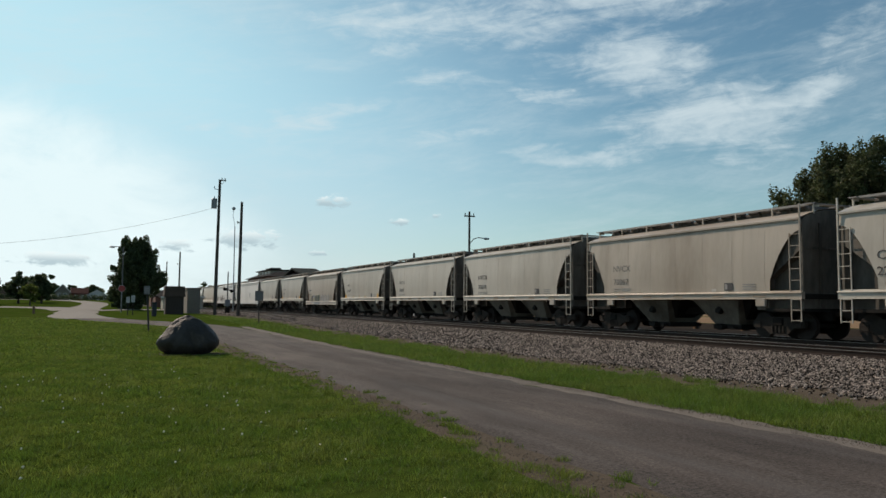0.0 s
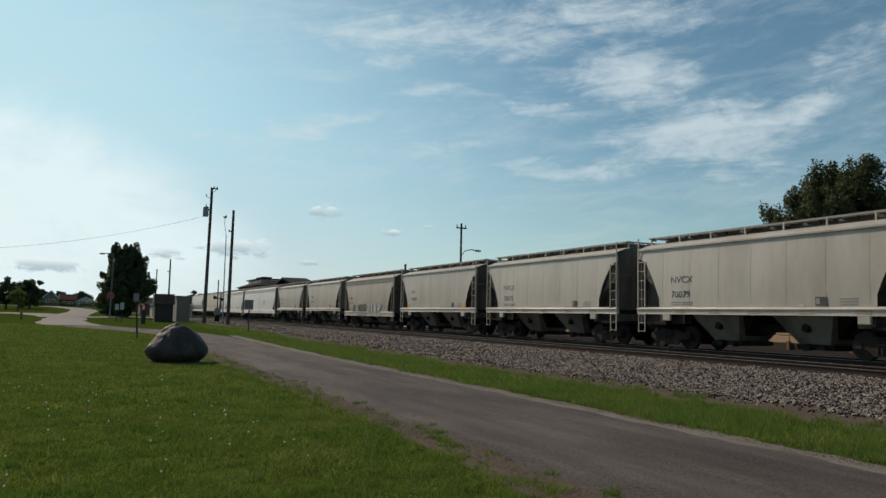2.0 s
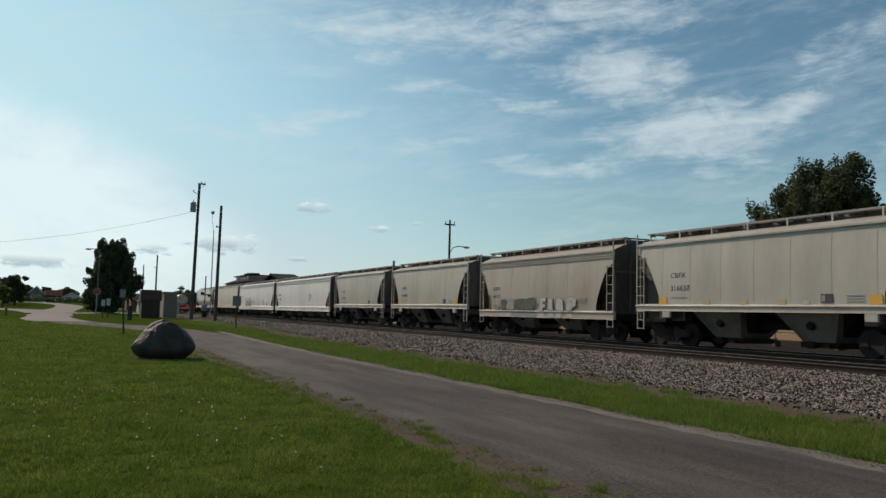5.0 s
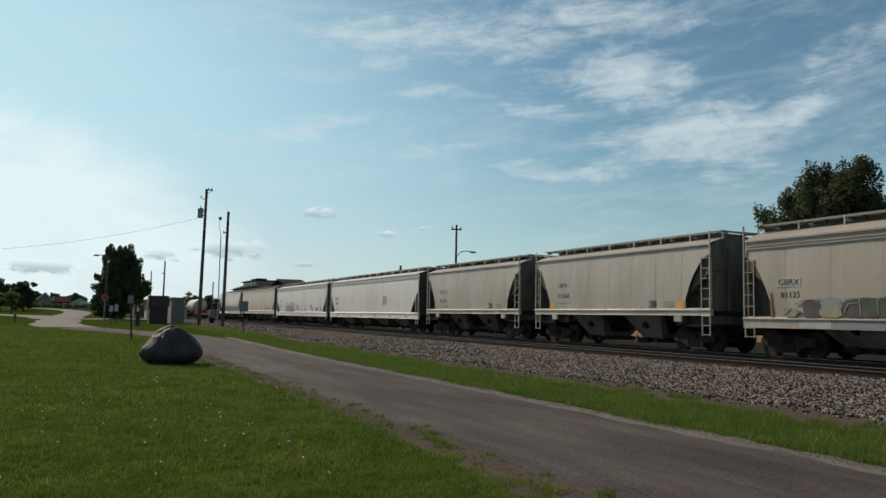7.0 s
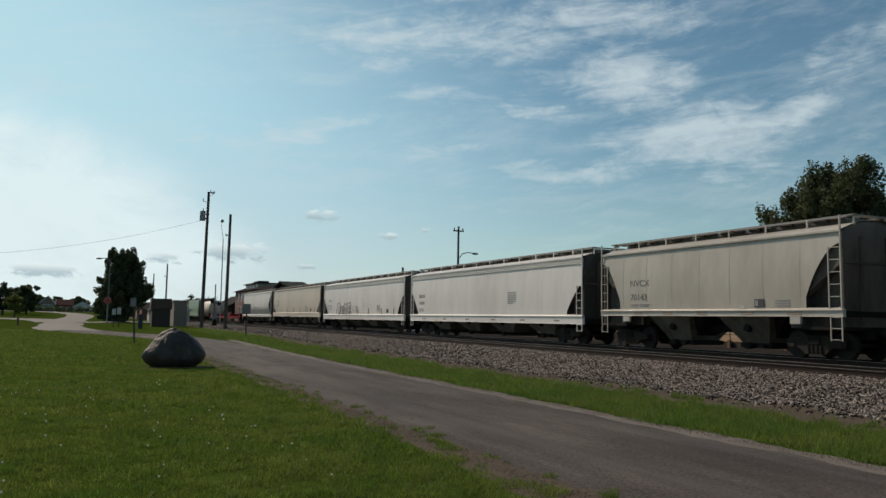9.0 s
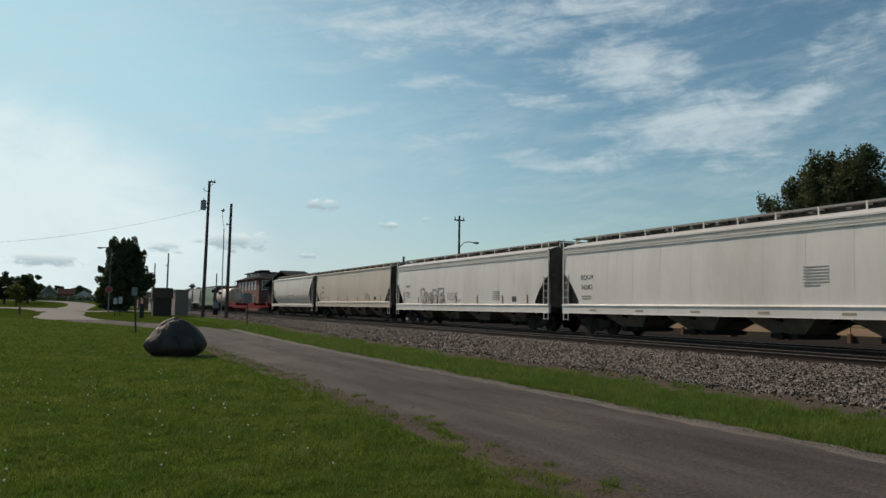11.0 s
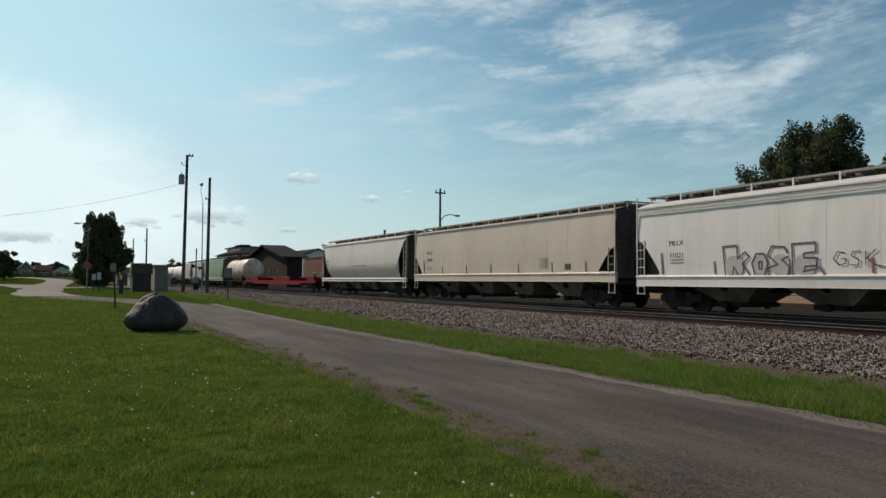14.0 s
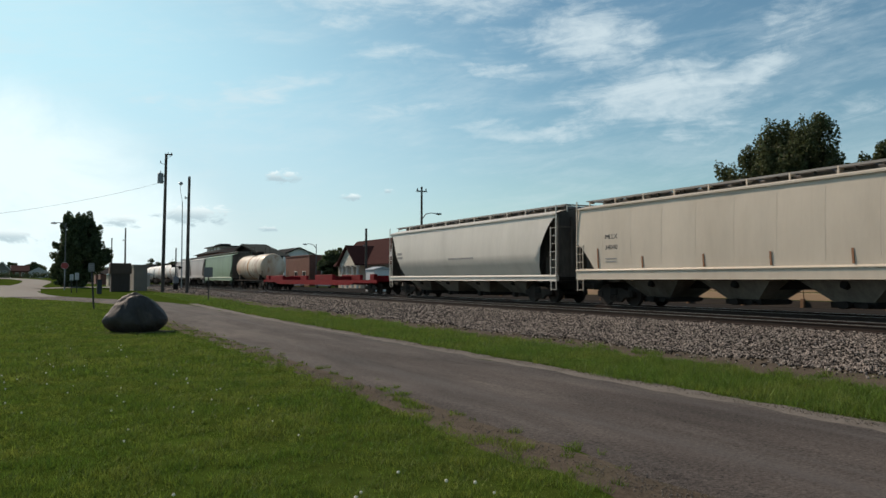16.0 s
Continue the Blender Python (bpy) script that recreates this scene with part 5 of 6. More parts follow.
def fast_mesh(name, V, T3):
    me = bpy.data.meshes.new(name)
    me.vertices.add(len(V))
    me.vertices.foreach_set("co", np.asarray(V, np.float32).ravel())
    me.loops.add(len(T3) * 3)
    me.loops.foreach_set("vertex_index", np.asarray(T3, np.int32).ravel())
    me.polygons.add(len(T3))
    me.polygons.foreach_set("loop_start", np.arange(0, len(T3) * 3, 3, dtype=np.int32))
    me.update(calc_edges=True)
    me.validate()
    return me


scatter_stones("ballast_stones", [(12.2, 17.2, 5, 28, 115000, 0.017, 0.043), (12.2, 17.2, 28, 60, 38000, 0.03, 0.062), (12.2, 17.2, 60, 110, 8000, 0.05, 0.09),
                                  (17.2, 25.5, 8, 60, 14000, 0.03, 0.06)], 5)


def scatter_blades(name, areas, material, label, seed):
    rs = np.random.RandomState(seed)
    V = []
    for x0, x1, y0, y1, n, h0, h1, w in areas:
        y = y0 + (y1 - y0) * rs.uniform(0, 1, n)
        x = rs.uniform(x0, x1, n)
        lie = Field(seed)
        tuft = 0.55 * lie(x, y, 0.11) + 0.45 * lie(x + 9, y, 0.37)
        if x1 < 6:
            rim = 4.02 - 0.42 * np.clip(y - 49.0, 0, None) + 0.45 * (lie(0 * y, y, 0.8) - 0.5) + 0.40 * (lie(0 * y + 7, y, 0.25) - 0.5)
            stray = (x < rim + 0.65) & (lie(x, y + 40, 0.20) > 0.74)
            keep = (x > -0.19 * y - 0.8) & ((x < rim) & (tuft > rs.uniform(0.10, 0.68, n)) | stray)
        else:
            near = 8.60 + 0.34 * (lie(0 * y, y, 0.9) - 0.5) + 0.24 * (lie(0 * y + 3, y, 0.3) - 0.5)
            far = 11.45 + 1.1 * (lie(0 * y + 5, y, 1.7) - 0.5) + 0.7 * (lie(0 * y + 8, y, 0.5) - 0.5)
            stray = (x > far) & (x < far + 1.0) & (lie(x, y + 40, 0.3) > 0.80)
            keep = (x > near) & ((x < far) & (tuft > rs.uniform(0.0, 0.5, n)) | stray)
        if y1 > 60:
            keep &= rs.uniform(0, 1, n) < np.clip((y1 - y) / (0.4 * (y1 - y0)), 0, 1)
        x, y, tuft = x[keep], y[keep], tuft[keep]
        m = len(x)
        patchy = 0.25 + 1.5 * tuft
        z = np.array([ground_z(a, b) for a, b in zip(x, y)])
        z += np.array([noise.noise(Vector((a * 0.15, b * 0.15, 1))) * 0.05 if a < 4 else 0 for a, b in zip(x, y)]) - 0.01
        h = rs.uniform(h0, h1, m) * patchy
        a = rs.uniform(0, 6.28, m)
        ww = w * rs.uniform(0.6, 1.3, m)
        dx, dy = np.cos(a) * ww / 2, np.sin(a) * ww / 2
        lx, ly = rs.normal(0, 0.5, m) * h, rs.normal(0, 0.5, m) * h
        B = np.stack([np.stack([x - dx, y - dy, z], 1), np.stack([x + dx, y + dy, z], 1), np.stack([x + lx, y + ly, z + h], 1)], 1)
        V.append(B.reshape(-1, 3))
    V = np.concatenate(V)
    me = fast_mesh(name, V, np.arange(len(V)).reshape(-1, 3))
    return tagged(obj(name, me, material), label, "grass", kind="stuff")


scatter_blades("lawn_grass", [(-3, 4.9, 4.5, 8, 100000, 0.03, 0.075, 0.010), (-4, 4.9, 8, 14, 150000, 0.03, 0.08, 0.013), (-6, 4.9, 14, 26, 150000, 0.035, 0.08, 0.021),
                              (-11, 4.6, 26, 52, 130000, 0.04, 0.085, 0.036), (-15, 3.5, 52, 72, 45000, 0.05, 0.09, 0.065)], M["blade"], "short mown lawn grass blades", 21)
scatter_blades("strip_grass", [(8.5, 12.4, 4, 16, 70000, 0.06, 0.14, 0.012), (8.5, 12.4, 16, 40, 55000, 0.06, 0.14, 0.022), (8.5, 12.4, 40, 80, 20000, 0.06, 0.13, 0.05)],
               M["strip_blade"], "longer bright grass in the strip beside the drive", 22)


def clover():
    rnd = random.Random(9)
    bm = bmesh.new()
    n = 0
    while n < 120:
        y = rnd.uniform(4.5, 20)
        x = rnd.uniform(-0.2 * y - 1.0, 3.7 - 0.1 * y)
        if noise.noise(Vector((x * 0.5, y * 0.5, 3))) < rnd.uniform(-0.5, 0.4):
            continue
        r = rnd.uniform(0.010, 0.016)
        z = ground_z(x, y) + noise.noise(Vector((x * 0.15, y * 0.15, 1))) * 0.05 + rnd.uniform(0.05, 0.08)
        bmesh.ops.create_icosphere(bm, subdivisions=1, radius=r, matrix=pose(x, y, z))
        n += 1
    tagged(part("clover_flowers", bm, M["flower"]), "small white clover heads scattered in the lawn", "flowers", kind="stuff")


clover()


# ---- boulder ----
def boulder():
    bm = bmesh.new()
    bmesh.ops.create_icosphere(bm, subdivisions=5, radius=1.0)
    for v in bm.verts:
        c = v.co.normalized()
        up = (c.z + 1) / 2
        k = 1.0 - 0.56 * up ** 1.55
        x = 1.12 * c.x * k * (1.08 if c.x > 0 else 1.0)
        y = 0.78 * c.y * k
        z = 0.68 * c.z + 0.60
        if z < 0.30:
            x, y = x * (0.97 + 0.03 * z / 0.30), y * (0.97 + 0.03 * z / 0.30)
        n = noise.fractal(Vector((c.x * 1.1 + 4, c.y * 1.1, c.z * 1.1)), 0.9, 2.1, 6) * 0.045
        n -= abs(noise.noise(Vector((c.x * 1.3, c.y * 1.3 + 7, c.z * 0.8)))) * 0.05
        v.co = Vector((x, y, z)) + c * n
    rnd = random.Random(14)
    flats = [(Vector((rnd.uniform(-1, 1), rnd.uniform(-1, 0.6), rnd.uniform(-0.1, 0.9))).normalized(), rnd.uniform(0.0, 0.05)) for _ in range(11)]
    mid = Vector((0, 0, 0.45))
    for n, cut in flats:                                # broken faces
        far = max((v.co - mid).dot(n) for v in bm.verts) - 0.03 - cut
        for v in bm.verts:
            over = (v.co - mid).dot(n) - far
            if over > 0:
                v.co -= n * over * 0.55
    for v in bm.verts:                                  # clefts down the face, and a rough skin
        for x0, lean, deep in ((0.10, 0.2, 0.10), (-0.42, -0.35, 0.06), (0.52, 0.3, 0.05)):
            d = abs(v.co.x - x0 + lean * (v.co.z - 0.5) + 0.06 * noise.noise(v.co * 3))
            if v.co.y < 0.1 and d < 0.13:
                v.co.y += deep * (1 - d / 0.13) * min(1.0, max(0.0, (1.05 - v.co.z) * 2))
        v.co += v.co.normalized() * 0.018 * noise.fractal(v.co * 5.0, 0.8, 2.1, 4)
    ob = part("boulder", bm, M["boulder"], None, "", pose(2.60, 26.1, -0.04), True)
    tagged(ob, "large dark granite boulder resting on the lawn", "boulder")


boulder()


# ---- poles, wires, lamps ----
def utility_pole(x, y, top, r=0.17, label="tall weathered wooden utility pole", lean=0.0, gear=True, knobs=1):
    z0 = ground_z(x, y) - 0.1
    e = empty("utility_pole", pose(x, y, z0, 0, lean, 0), label, "utility pole", "poles along the track")
    h = top - z0
    bm = bmesh.new()
    rod(bm, (0, 0, 0), (0, 0, h), r, r * 0.68, 14)
    part("pole", bm, M["wood_pole"], e)
    if gear:
        bm = bmesh.new()
        box(bm, -0.15, -0.06, h - 0.10, 0.65, 0.06, h + 0.04)
        rod(bm, (0.1, 0, h - 0.5), (0.6, 0, h - 0.08), 0.02, None, 6)
        part("crossarm", bm, M["wood_pole"], e)
        for k in (0.2, 0.55):
            bm = bmesh.new()
            for j in range(3):
                rod(bm, (k, 0, h + 0.04 + j * 0.07), (k, 0, h + 0.09 + j * 0.07), 0.06, 0.045, 8)
            part("insulator", bm, M["metal_grey"], e)
        bm = bmesh.new()
        rod(bm, (-0.52, 0, h - 3.2), (-0.52, 0, h - 2.2), 0.30, None, 16)
        rod(bm, (-0.52, 0, h - 2.2), (-0.52, 0, h - 2.12), 0.31, 0.25, 16)
        rod(bm, (-0.52, -0.12, h - 2.12), (-0.52, -0.16, h - 1.85), 0.05, 0.04, 8)
        box(bm, -0.25, -0.05, h - 2.5, -0.05, 0.05, h - 2.4)
        box(bm, -0.25, -0.05, h - 3.0, -0.05, 0.05, h - 2.9)
        part("transformer", bm, M["metal_grey"], e, "grey cylindrical transformer")
        bm = bmesh.new()
        rod(bm, (0, 0, h - 1.2), (-0.55, 0, h - 1.0), 0.03, None, 6)
        rod(bm, (-0.55, 0, h - 1.0), (-0.55, 0, h - 0.75), 0.05, 0.04, 8)
        part("cutout", bm, M["metal_grey"], e)
    else:
        bm = bmesh.new()
        box(bm, -0.3, -0.05, h - 2.2, 0.0, 0.05, h - 2.1)
        rod(bm, (-0.35, 0, h - 2.25), (-0.35, 0, h - 2.0), 0.06, 0.05, 8)
        part("insulator", bm, M["metal_grey"], e)
    return e


utility_pole(11.42, 87.0, 15.2, 0.20, "tall weathered utility pole with a grey transformer", 0.6)
utility_pole(12.68, 79.2, 11.9, 0.18, "weathered wooden utility pole without a crossarm", 0.4, False)
utility_pole(12.3, 140.0, 10.4, 0.17, "bare wooden pole beside the track", 0, False)
utility_pole(13.1, 180.0, 10.6, 0.17, "bare wooden pole farther down the track", 0, False)
utility_pole(36.0, 90.0, 8.1, 0.20, "thick dark pole beside the red-roofed house", 0, False)


def signal_mast():
    e = empty("signal_mast", pose(16.9, 110, ground_z(16.9, 110)), "thin pale metal mast with a small lamp head", "mast")
    bm = bmesh.new()
    rod(bm, (0, 0, 0), (-0.05, 0, 12.0), 0.09, 0.06, 8)
    part("mast", bm, M["galv"], e)
    bm = bmesh.new()
    rod(bm, (-0.05, 0, 12.0), (-0.35, 0, 13.6), 0.03, None, 6)
    rod(bm, (-0.35, 0, 13.6), (-0.30, 0, 14.4), 0.03, None, 6)
    part("whip", bm, M["galv"], e)
    bm = bmesh.new()
    bmesh.ops.create_icosphere(bm, subdivisions=2, radius=0.26, matrix=pose(-0.28, 0, 14.5))
    part("lamp_head", bm, M["galv"], e)


signal_mast()


def crossing_signal():
    """Mast with a pair of hooded lamps turned half aside and a gate drive."""
    e = empty("crossing_signal", pose(14.5, 99.0, ground_z(14.5, 99.0)), "grey level crossing signal with dark hooded lamps", "signal")
    bm = bmesh.new()
    rod(bm, (0, 0, 0), (0, 0, 5.2), 0.075, None, 10)
    part("mast", bm, M["lamp_grey"], e)
    bm = bmesh.new()
    box(bm, -0.28, -0.28, 0, 0.28, 0.28, 0.75, 0.03)
    part("base", bm, M["dark"], e)
    for k in (-1, 1):
        bm = bmesh.new()
        rod(bm, (0, 0.02, 0), (0, -0.03, 0), 0.22, None, 20)
        lamp = part("lamp_disc", bm, M["dark"], e, "", pose(0.42 * k, -0.10, 2.9 - 0.12 * k, 0, 0, 50))
        bm = bmesh.new()
        rod(bm, (0, -0.03, 0), (0, -0.28, 0.02), 0.12, 0.14, 14)
        part("lamp_hood", bm, M["dark"], lamp)
    bm = bmesh.new()
    box(bm, -0.45, -0.05, 2.82, 0.45, 0.03, 2.96)
    part("lamp_arm", bm, M["lamp_grey"], e)
    bm = bmesh.new()
    box(bm, -0.32, -0.30, 0.9, 0.32, 0.20, 1.7, 0.04)
    part("gate_drive", bm, M["metal_grey"], e)


crossing_signal()


def street_lamp(x, y, top, arm, label, wooden=True, side=1):
    z0 = ground_z(x, y) - 0.05
    e = empty("street_lamp", pose(x, y, z0), label, "street lamp")
    h = top - z0
    bm = bmesh.new()
    rod(bm, (0, 0, 0), (0, 0, h), *((0.15, 0.10) if wooden else (0.09, 0.06)), 12)
    part("pole", bm, M["wood_pole"] if wooden else M["lamp_grey"], e)
    z = h - 2.9 if wooden else h - 0.2
    bm = bmesh.new()
    pts = [(0.05, z - 0.5), (arm * 0.3, z + 0.05), (arm * 0.65, z + 0.2), (arm, z + 0.16)]
    for a, b in zip(pts, pts[1:]):
        rod(bm, (side * a[0], 0, a[1]), (side * b[0], 0, b[1]), 0.045, None, 8)
    part("arm", bm, M["lamp_grey"], e)
    bm = bmesh.new()
    bmesh.ops.create_icosphere(bm, subdivisions=2, radius=0.3, matrix=Matrix.Translation((side * (arm + 0.3), 0, z + 0.12)) @ Matrix.Diagonal((1.3, 0.6, 0.42, 1)))
    part("lamp_head", bm, M["galv"], e)
    if wooden:
        bm = bmesh.new()
        box(bm, -0.6, -0.06, h - 0.55, 0.6, 0.06, h - 0.42)
        for k in (-0.5, 0.5, 0.0):
            rod(bm, (k, 0, h - 0.42), (k, 0, h - 0.15), 0.06, 0.05, 8)
        part("crossarm", bm, M["wood_pole"], e)
    return e


street_lamp(35.0, 72.0, 11.4, 1.7, "wooden pole with a crossarm and a street lamp behind the track")
street_lamp(2.4, 105.0, 8.6, 1.0, "grey metal street lamp beside the round tree", False, -1)
street_lamp(39.0, 119.0, 7.4, 1.6, "grey metal street lamp beside the brick buildings", False, -1)


def wire(a, b, sag, name="cable"):
    a, b = Vector(a), Vector(b)
    bm = bmesh.new()
    rings = []
    for i in range(25):
        f = i / 24
        p = a.lerp(b, f) - Vector((0, 0, sag * 4 * f * (1 - f)))
        rings.append([bm.verts.new(p + Vector((0, 0.012 * math.cos(k * math.pi / 2), 0.012 * math.sin(k * math.pi / 2)))) for k in range(4)])
    for r0, r1 in zip(rings, rings[1:]):
        for k in range(4):
            bm.faces.new((r0[k], r0[(k + 1) % 4], r1[(k + 1) % 4], r1[k]))
    tagged(part(name, bm, M["wire"]), "thin black overhead wire hung from the utility pole", "cable")


wire((11.2, 87.0, 12.1), (-28.0, 112.0, 8.64), 1.95)


# ---- trees ----
def leaves_mesh(name, clumps, per, size, seed, spike=0.0, mid=(0, 0, 0)):
    """Leaves round each clump; with spike, clumps reach out and up as leafy shoots."""
    rs = np.random.RandomState(seed)
    V = []
    for cx, cy, cz, r in clumps:
        P = rs.normal(0, 1, (per, 3))
        P /= np.linalg.norm(P, axis=1)[:, None]
        P *= (rs.uniform(0, 1, (per, 1)) ** 0.45) * r
        P[:, 2] *= 0.75
        if spike:
            d = np.array((cx - mid[0], cy - mid[1], cz - mid[2])) / (abs(cz - mid[2]) + r * 3) + (0, 0, 0.7)
            d /= np.linalg.norm(d)
            along = (P @ d)[:, None]
            P = (P - along * d) * np.clip(1.0 - 0.55 * along / r, 0.25, 1.5) + along * d * (1 + spike)
        P += (cx, cy, cz)
        u = rs.normal(0, 1, (per, 3))
        u /= np.linalg.norm(u, axis=1)[:, None]
        w = np.cross(u, rs.normal(0, 1, (per, 3)))
        w /= np.linalg.norm(w, axis=1)[:, None] + 1e-6
        s = size * rs.uniform(0.6, 1.3, (per, 1))
        V.append(np.stack([P - u * s * 0.6, P + w * s * 0.42, P + u * s * 0.6, P - w * s * 0.42], 1).reshape(-1, 3))
    V = np.concatenate(V)
    n = len(V) // 4
    q = np.arange(n)[:, None] * 4
    T3 = np.concatenate([q + (0, 1, 2), q + (0, 2, 3)], 1).reshape(-1, 3)
    return fast_mesh(name, V, T3)


def tree(x, y, height, rx, low, leaf, label, seed, n=90, per=130, size=0.3, trunk=0.28, category="tree", spread=1.0, spike=0.0, rough=0.22):
    rnd = random.Random(seed)
    z0 = ground_z(x, y) - 0.1
    e = empty("tree", pose(x, y, z0), label, category)
    rz = (height - low) / 2
    cz = low + rz
    clumps = []
    while len(clumps) < n:
        a, b, c = (rnd.uniform(-1, 1) for _ in range(3))
        d = math.sqrt(a * a + b * b + c * c)
        if d > 1 or d < 0.45 and rnd.random() < 0.7:
            continue
        wide = 1.0 - 0.22 * max(0.0, c) - 0.18 * max(0.0, -c)
        bump = 1 + rough * noise.noise(Vector((a * 2 + seed, b * 2, c * 2)))
        clumps.append((a * rx * wide * bump, b * rx * wide * bump, cz + c * rz * bump, rx * rnd.uniform(0.20, 0.36) * spread))
    bm = bmesh.new()
    rod(bm, (0, 0, 0), (0.05, 0, low + 0.6), trunk * 1.15, trunk * 0.8, 10)
    rod(bm, (0.05, 0, low + 0.6), (0, 0.05, cz + rz * 0.3), trunk * 0.8, trunk * 0.3, 8)
    for cx, cy, cc, r in clumps[::4]:
        rod(bm, (0.03, 0, min(cc - 0.4, low + 0.3 + 0.4 * (cc - low))), (cx, cy, cc), trunk * 0.28, trunk * 0.06, 5)
    part("trunk", bm, M["bark"], e)
    obj("crown", leaves_mesh("crown", clumps, per, size, seed, spike, (0, 0, cz - rz * 0.5)), leaf, e)
    return e


tree(45.9, 35.6, 11.8, 4.3, 2.2, M["leaf"], "broad leafy maple tree behind the railway", 3, 300, 300, 0.17, 0.35, spread=0.52, spike=1.3, rough=0.4)
tree(52.9, 32.0, 10.6, 3.5, 2.2, M["leaf"], "leafy green tree behind the railway", 4, 200, 260, 0.19, 0.3, spread=0.55, spike=1.3, rough=0.4)
tree(4.55, 118.0, 9.9, 3.2, 0.2, M["leaf_dark"], "dense dark rounded tree beside the lane", 5, 300, 190, 0.25, 0.3, spread=0.55, spike=0.9, rough=0.5)
tree(2.6, 119.5, 4.6, 1.7, 0.2, M["leaf_dark"], "dark bushy young tree at the lane's edge", 6, 90, 110, 0.26, 0.14, spread=0.8)
tree(40.7, 114.0, 6.0, 2.7, 0.6, M["leaf_dark"], "dense dark round tree between the houses", 7, 150, 140, 0.28, 0.22, spread=0.8)
for i, (x, y, h, r) in enumerate([(-13.6, 158, 5.3, 2.4), (-10.0, 160, 5.6, 2.3), (-12.0, 173, 5.4, 2.6), (-18.5, 150, 5.8, 3.4), (-24, 150, 6.5, 4.0), (-31.0, 155, 6.0, 4.0)]):
    tree(x, y, h, r, 0.9, M["leaf_dark"], "rounded dark park tree across the lawn", 20 + i, 90, 90, 0.32, 0.2, spread=0.7, rough=0.4)
tree(-10.1, 136, 3.4, 1.4, 0.9, M["leaf_yellow"], "small yellow-green park tree on the lawn", 31, 45, 90, 0.24, 0.1)
for i, (x, y, h, r) in enumerate([(36.3, 300, 8.6, 4.4), (43, 305, 6.4, 5.0), (31, 262, 6.0, 4.0), (18.0, 264, 4.6, 2.4), (19.5, 288, 5.2, 3.0), (-8.3, 266, 5.0, 1.5), (-2.3, 266, 4.7, 3.4), (-13.5, 272, 4.2, 3.0), (33, 235, 6.0, 4.0), (60, 190, 8.0, 5.0), (66, 150, 8.0, 4.5)]):
    tree(x, y, h, r, 0.6, M["leaf_dark"], "distant rounded tree behind the houses", 40 + i, 70, 80, 0.45, 0.25, spread=0.8, rough=0.4)


def far_woods():
    rnd = random.Random(77)
    cl = []
    for i in range(900):
        a = radians(rnd.uniform(-60, 75))
        d = rnd.uniform(330, 380)
        cl.append((d * math.sin(a), d * math.cos(a), rnd.uniform(1.0, 3.6) + 2.2 * noise.noise(Vector((a * 22, 0, 0))), rnd.uniform(2.2, 3.4)))
    tagged(obj("far_woods", leaves_mesh("far_woods", cl, 60, 1.2, 8), M["leaf"]), "low dark line of distant trees", "woods", kind="stuff")


far_woods()


def hedge():
    rnd = random.Random(5)
    cl = [(x, 236 + rnd.uniform(-0.6, 0.6), ground_z(x, 236) + rnd.uniform(0.1, 1.2), 0.9) for x in [rnd.uniform(-30, 8.0) for _ in range(140)]]
    tagged(obj("hedge", leaves_mesh("hedge", cl, 60, 0.25, 9), M["leaf_dark"]), "low dark hedge across the far side of the lawn", "hedge")


hedge()


# ---- buildings ----
def window(parent, x, y, z, w, h, axis, sign, frame_mat=None):
    """A framed pane let into a wall. axis: the wall's normal."""
    bm = bmesh.new()
    d = 0.05 * sign
    for a0, a1, b0, b1 in ((-w / 2, w / 2, -h / 2, -h / 2 + 0.12), (-w / 2, w / 2, h / 2 - 0.12, h / 2), (-w / 2, -w / 2 + 0.12, -h / 2 + 0.12, h / 2 - 0.12), (w / 2 - 0.12, w / 2, -h / 2 + 0.12, h / 2 - 0.12),
                           (-w / 2 + 0.12, w / 2 - 0.12, -0.04, 0.04)):
        if axis == "x":
            box(bm, x - 0.02, y + a0, z + b0, x + d * 1.6, y + a1, z + b1)
        else:
            box(bm, x + a0, y - 0.02, z + b0, x + a1, y + d * 1.6, z + b1)
    f = part("window", bm, frame_mat or M["trim"], parent)
    bm = bmesh.new()
    if axis == "x":
        box(bm, x - 0.01, y - w / 2 + 0.1, z - h / 2 + 0.1, x + d * 0.5, y + w / 2 - 0.1, z + h / 2 - 0.1)
    else:
        box(bm, x - w / 2 + 0.1, y - 0.01, z - h / 2 + 0.1, x + w / 2 - 0.1, y + d * 0.5, z + h / 2 - 0.1)
    part("pane", bm, M["glass"], f)


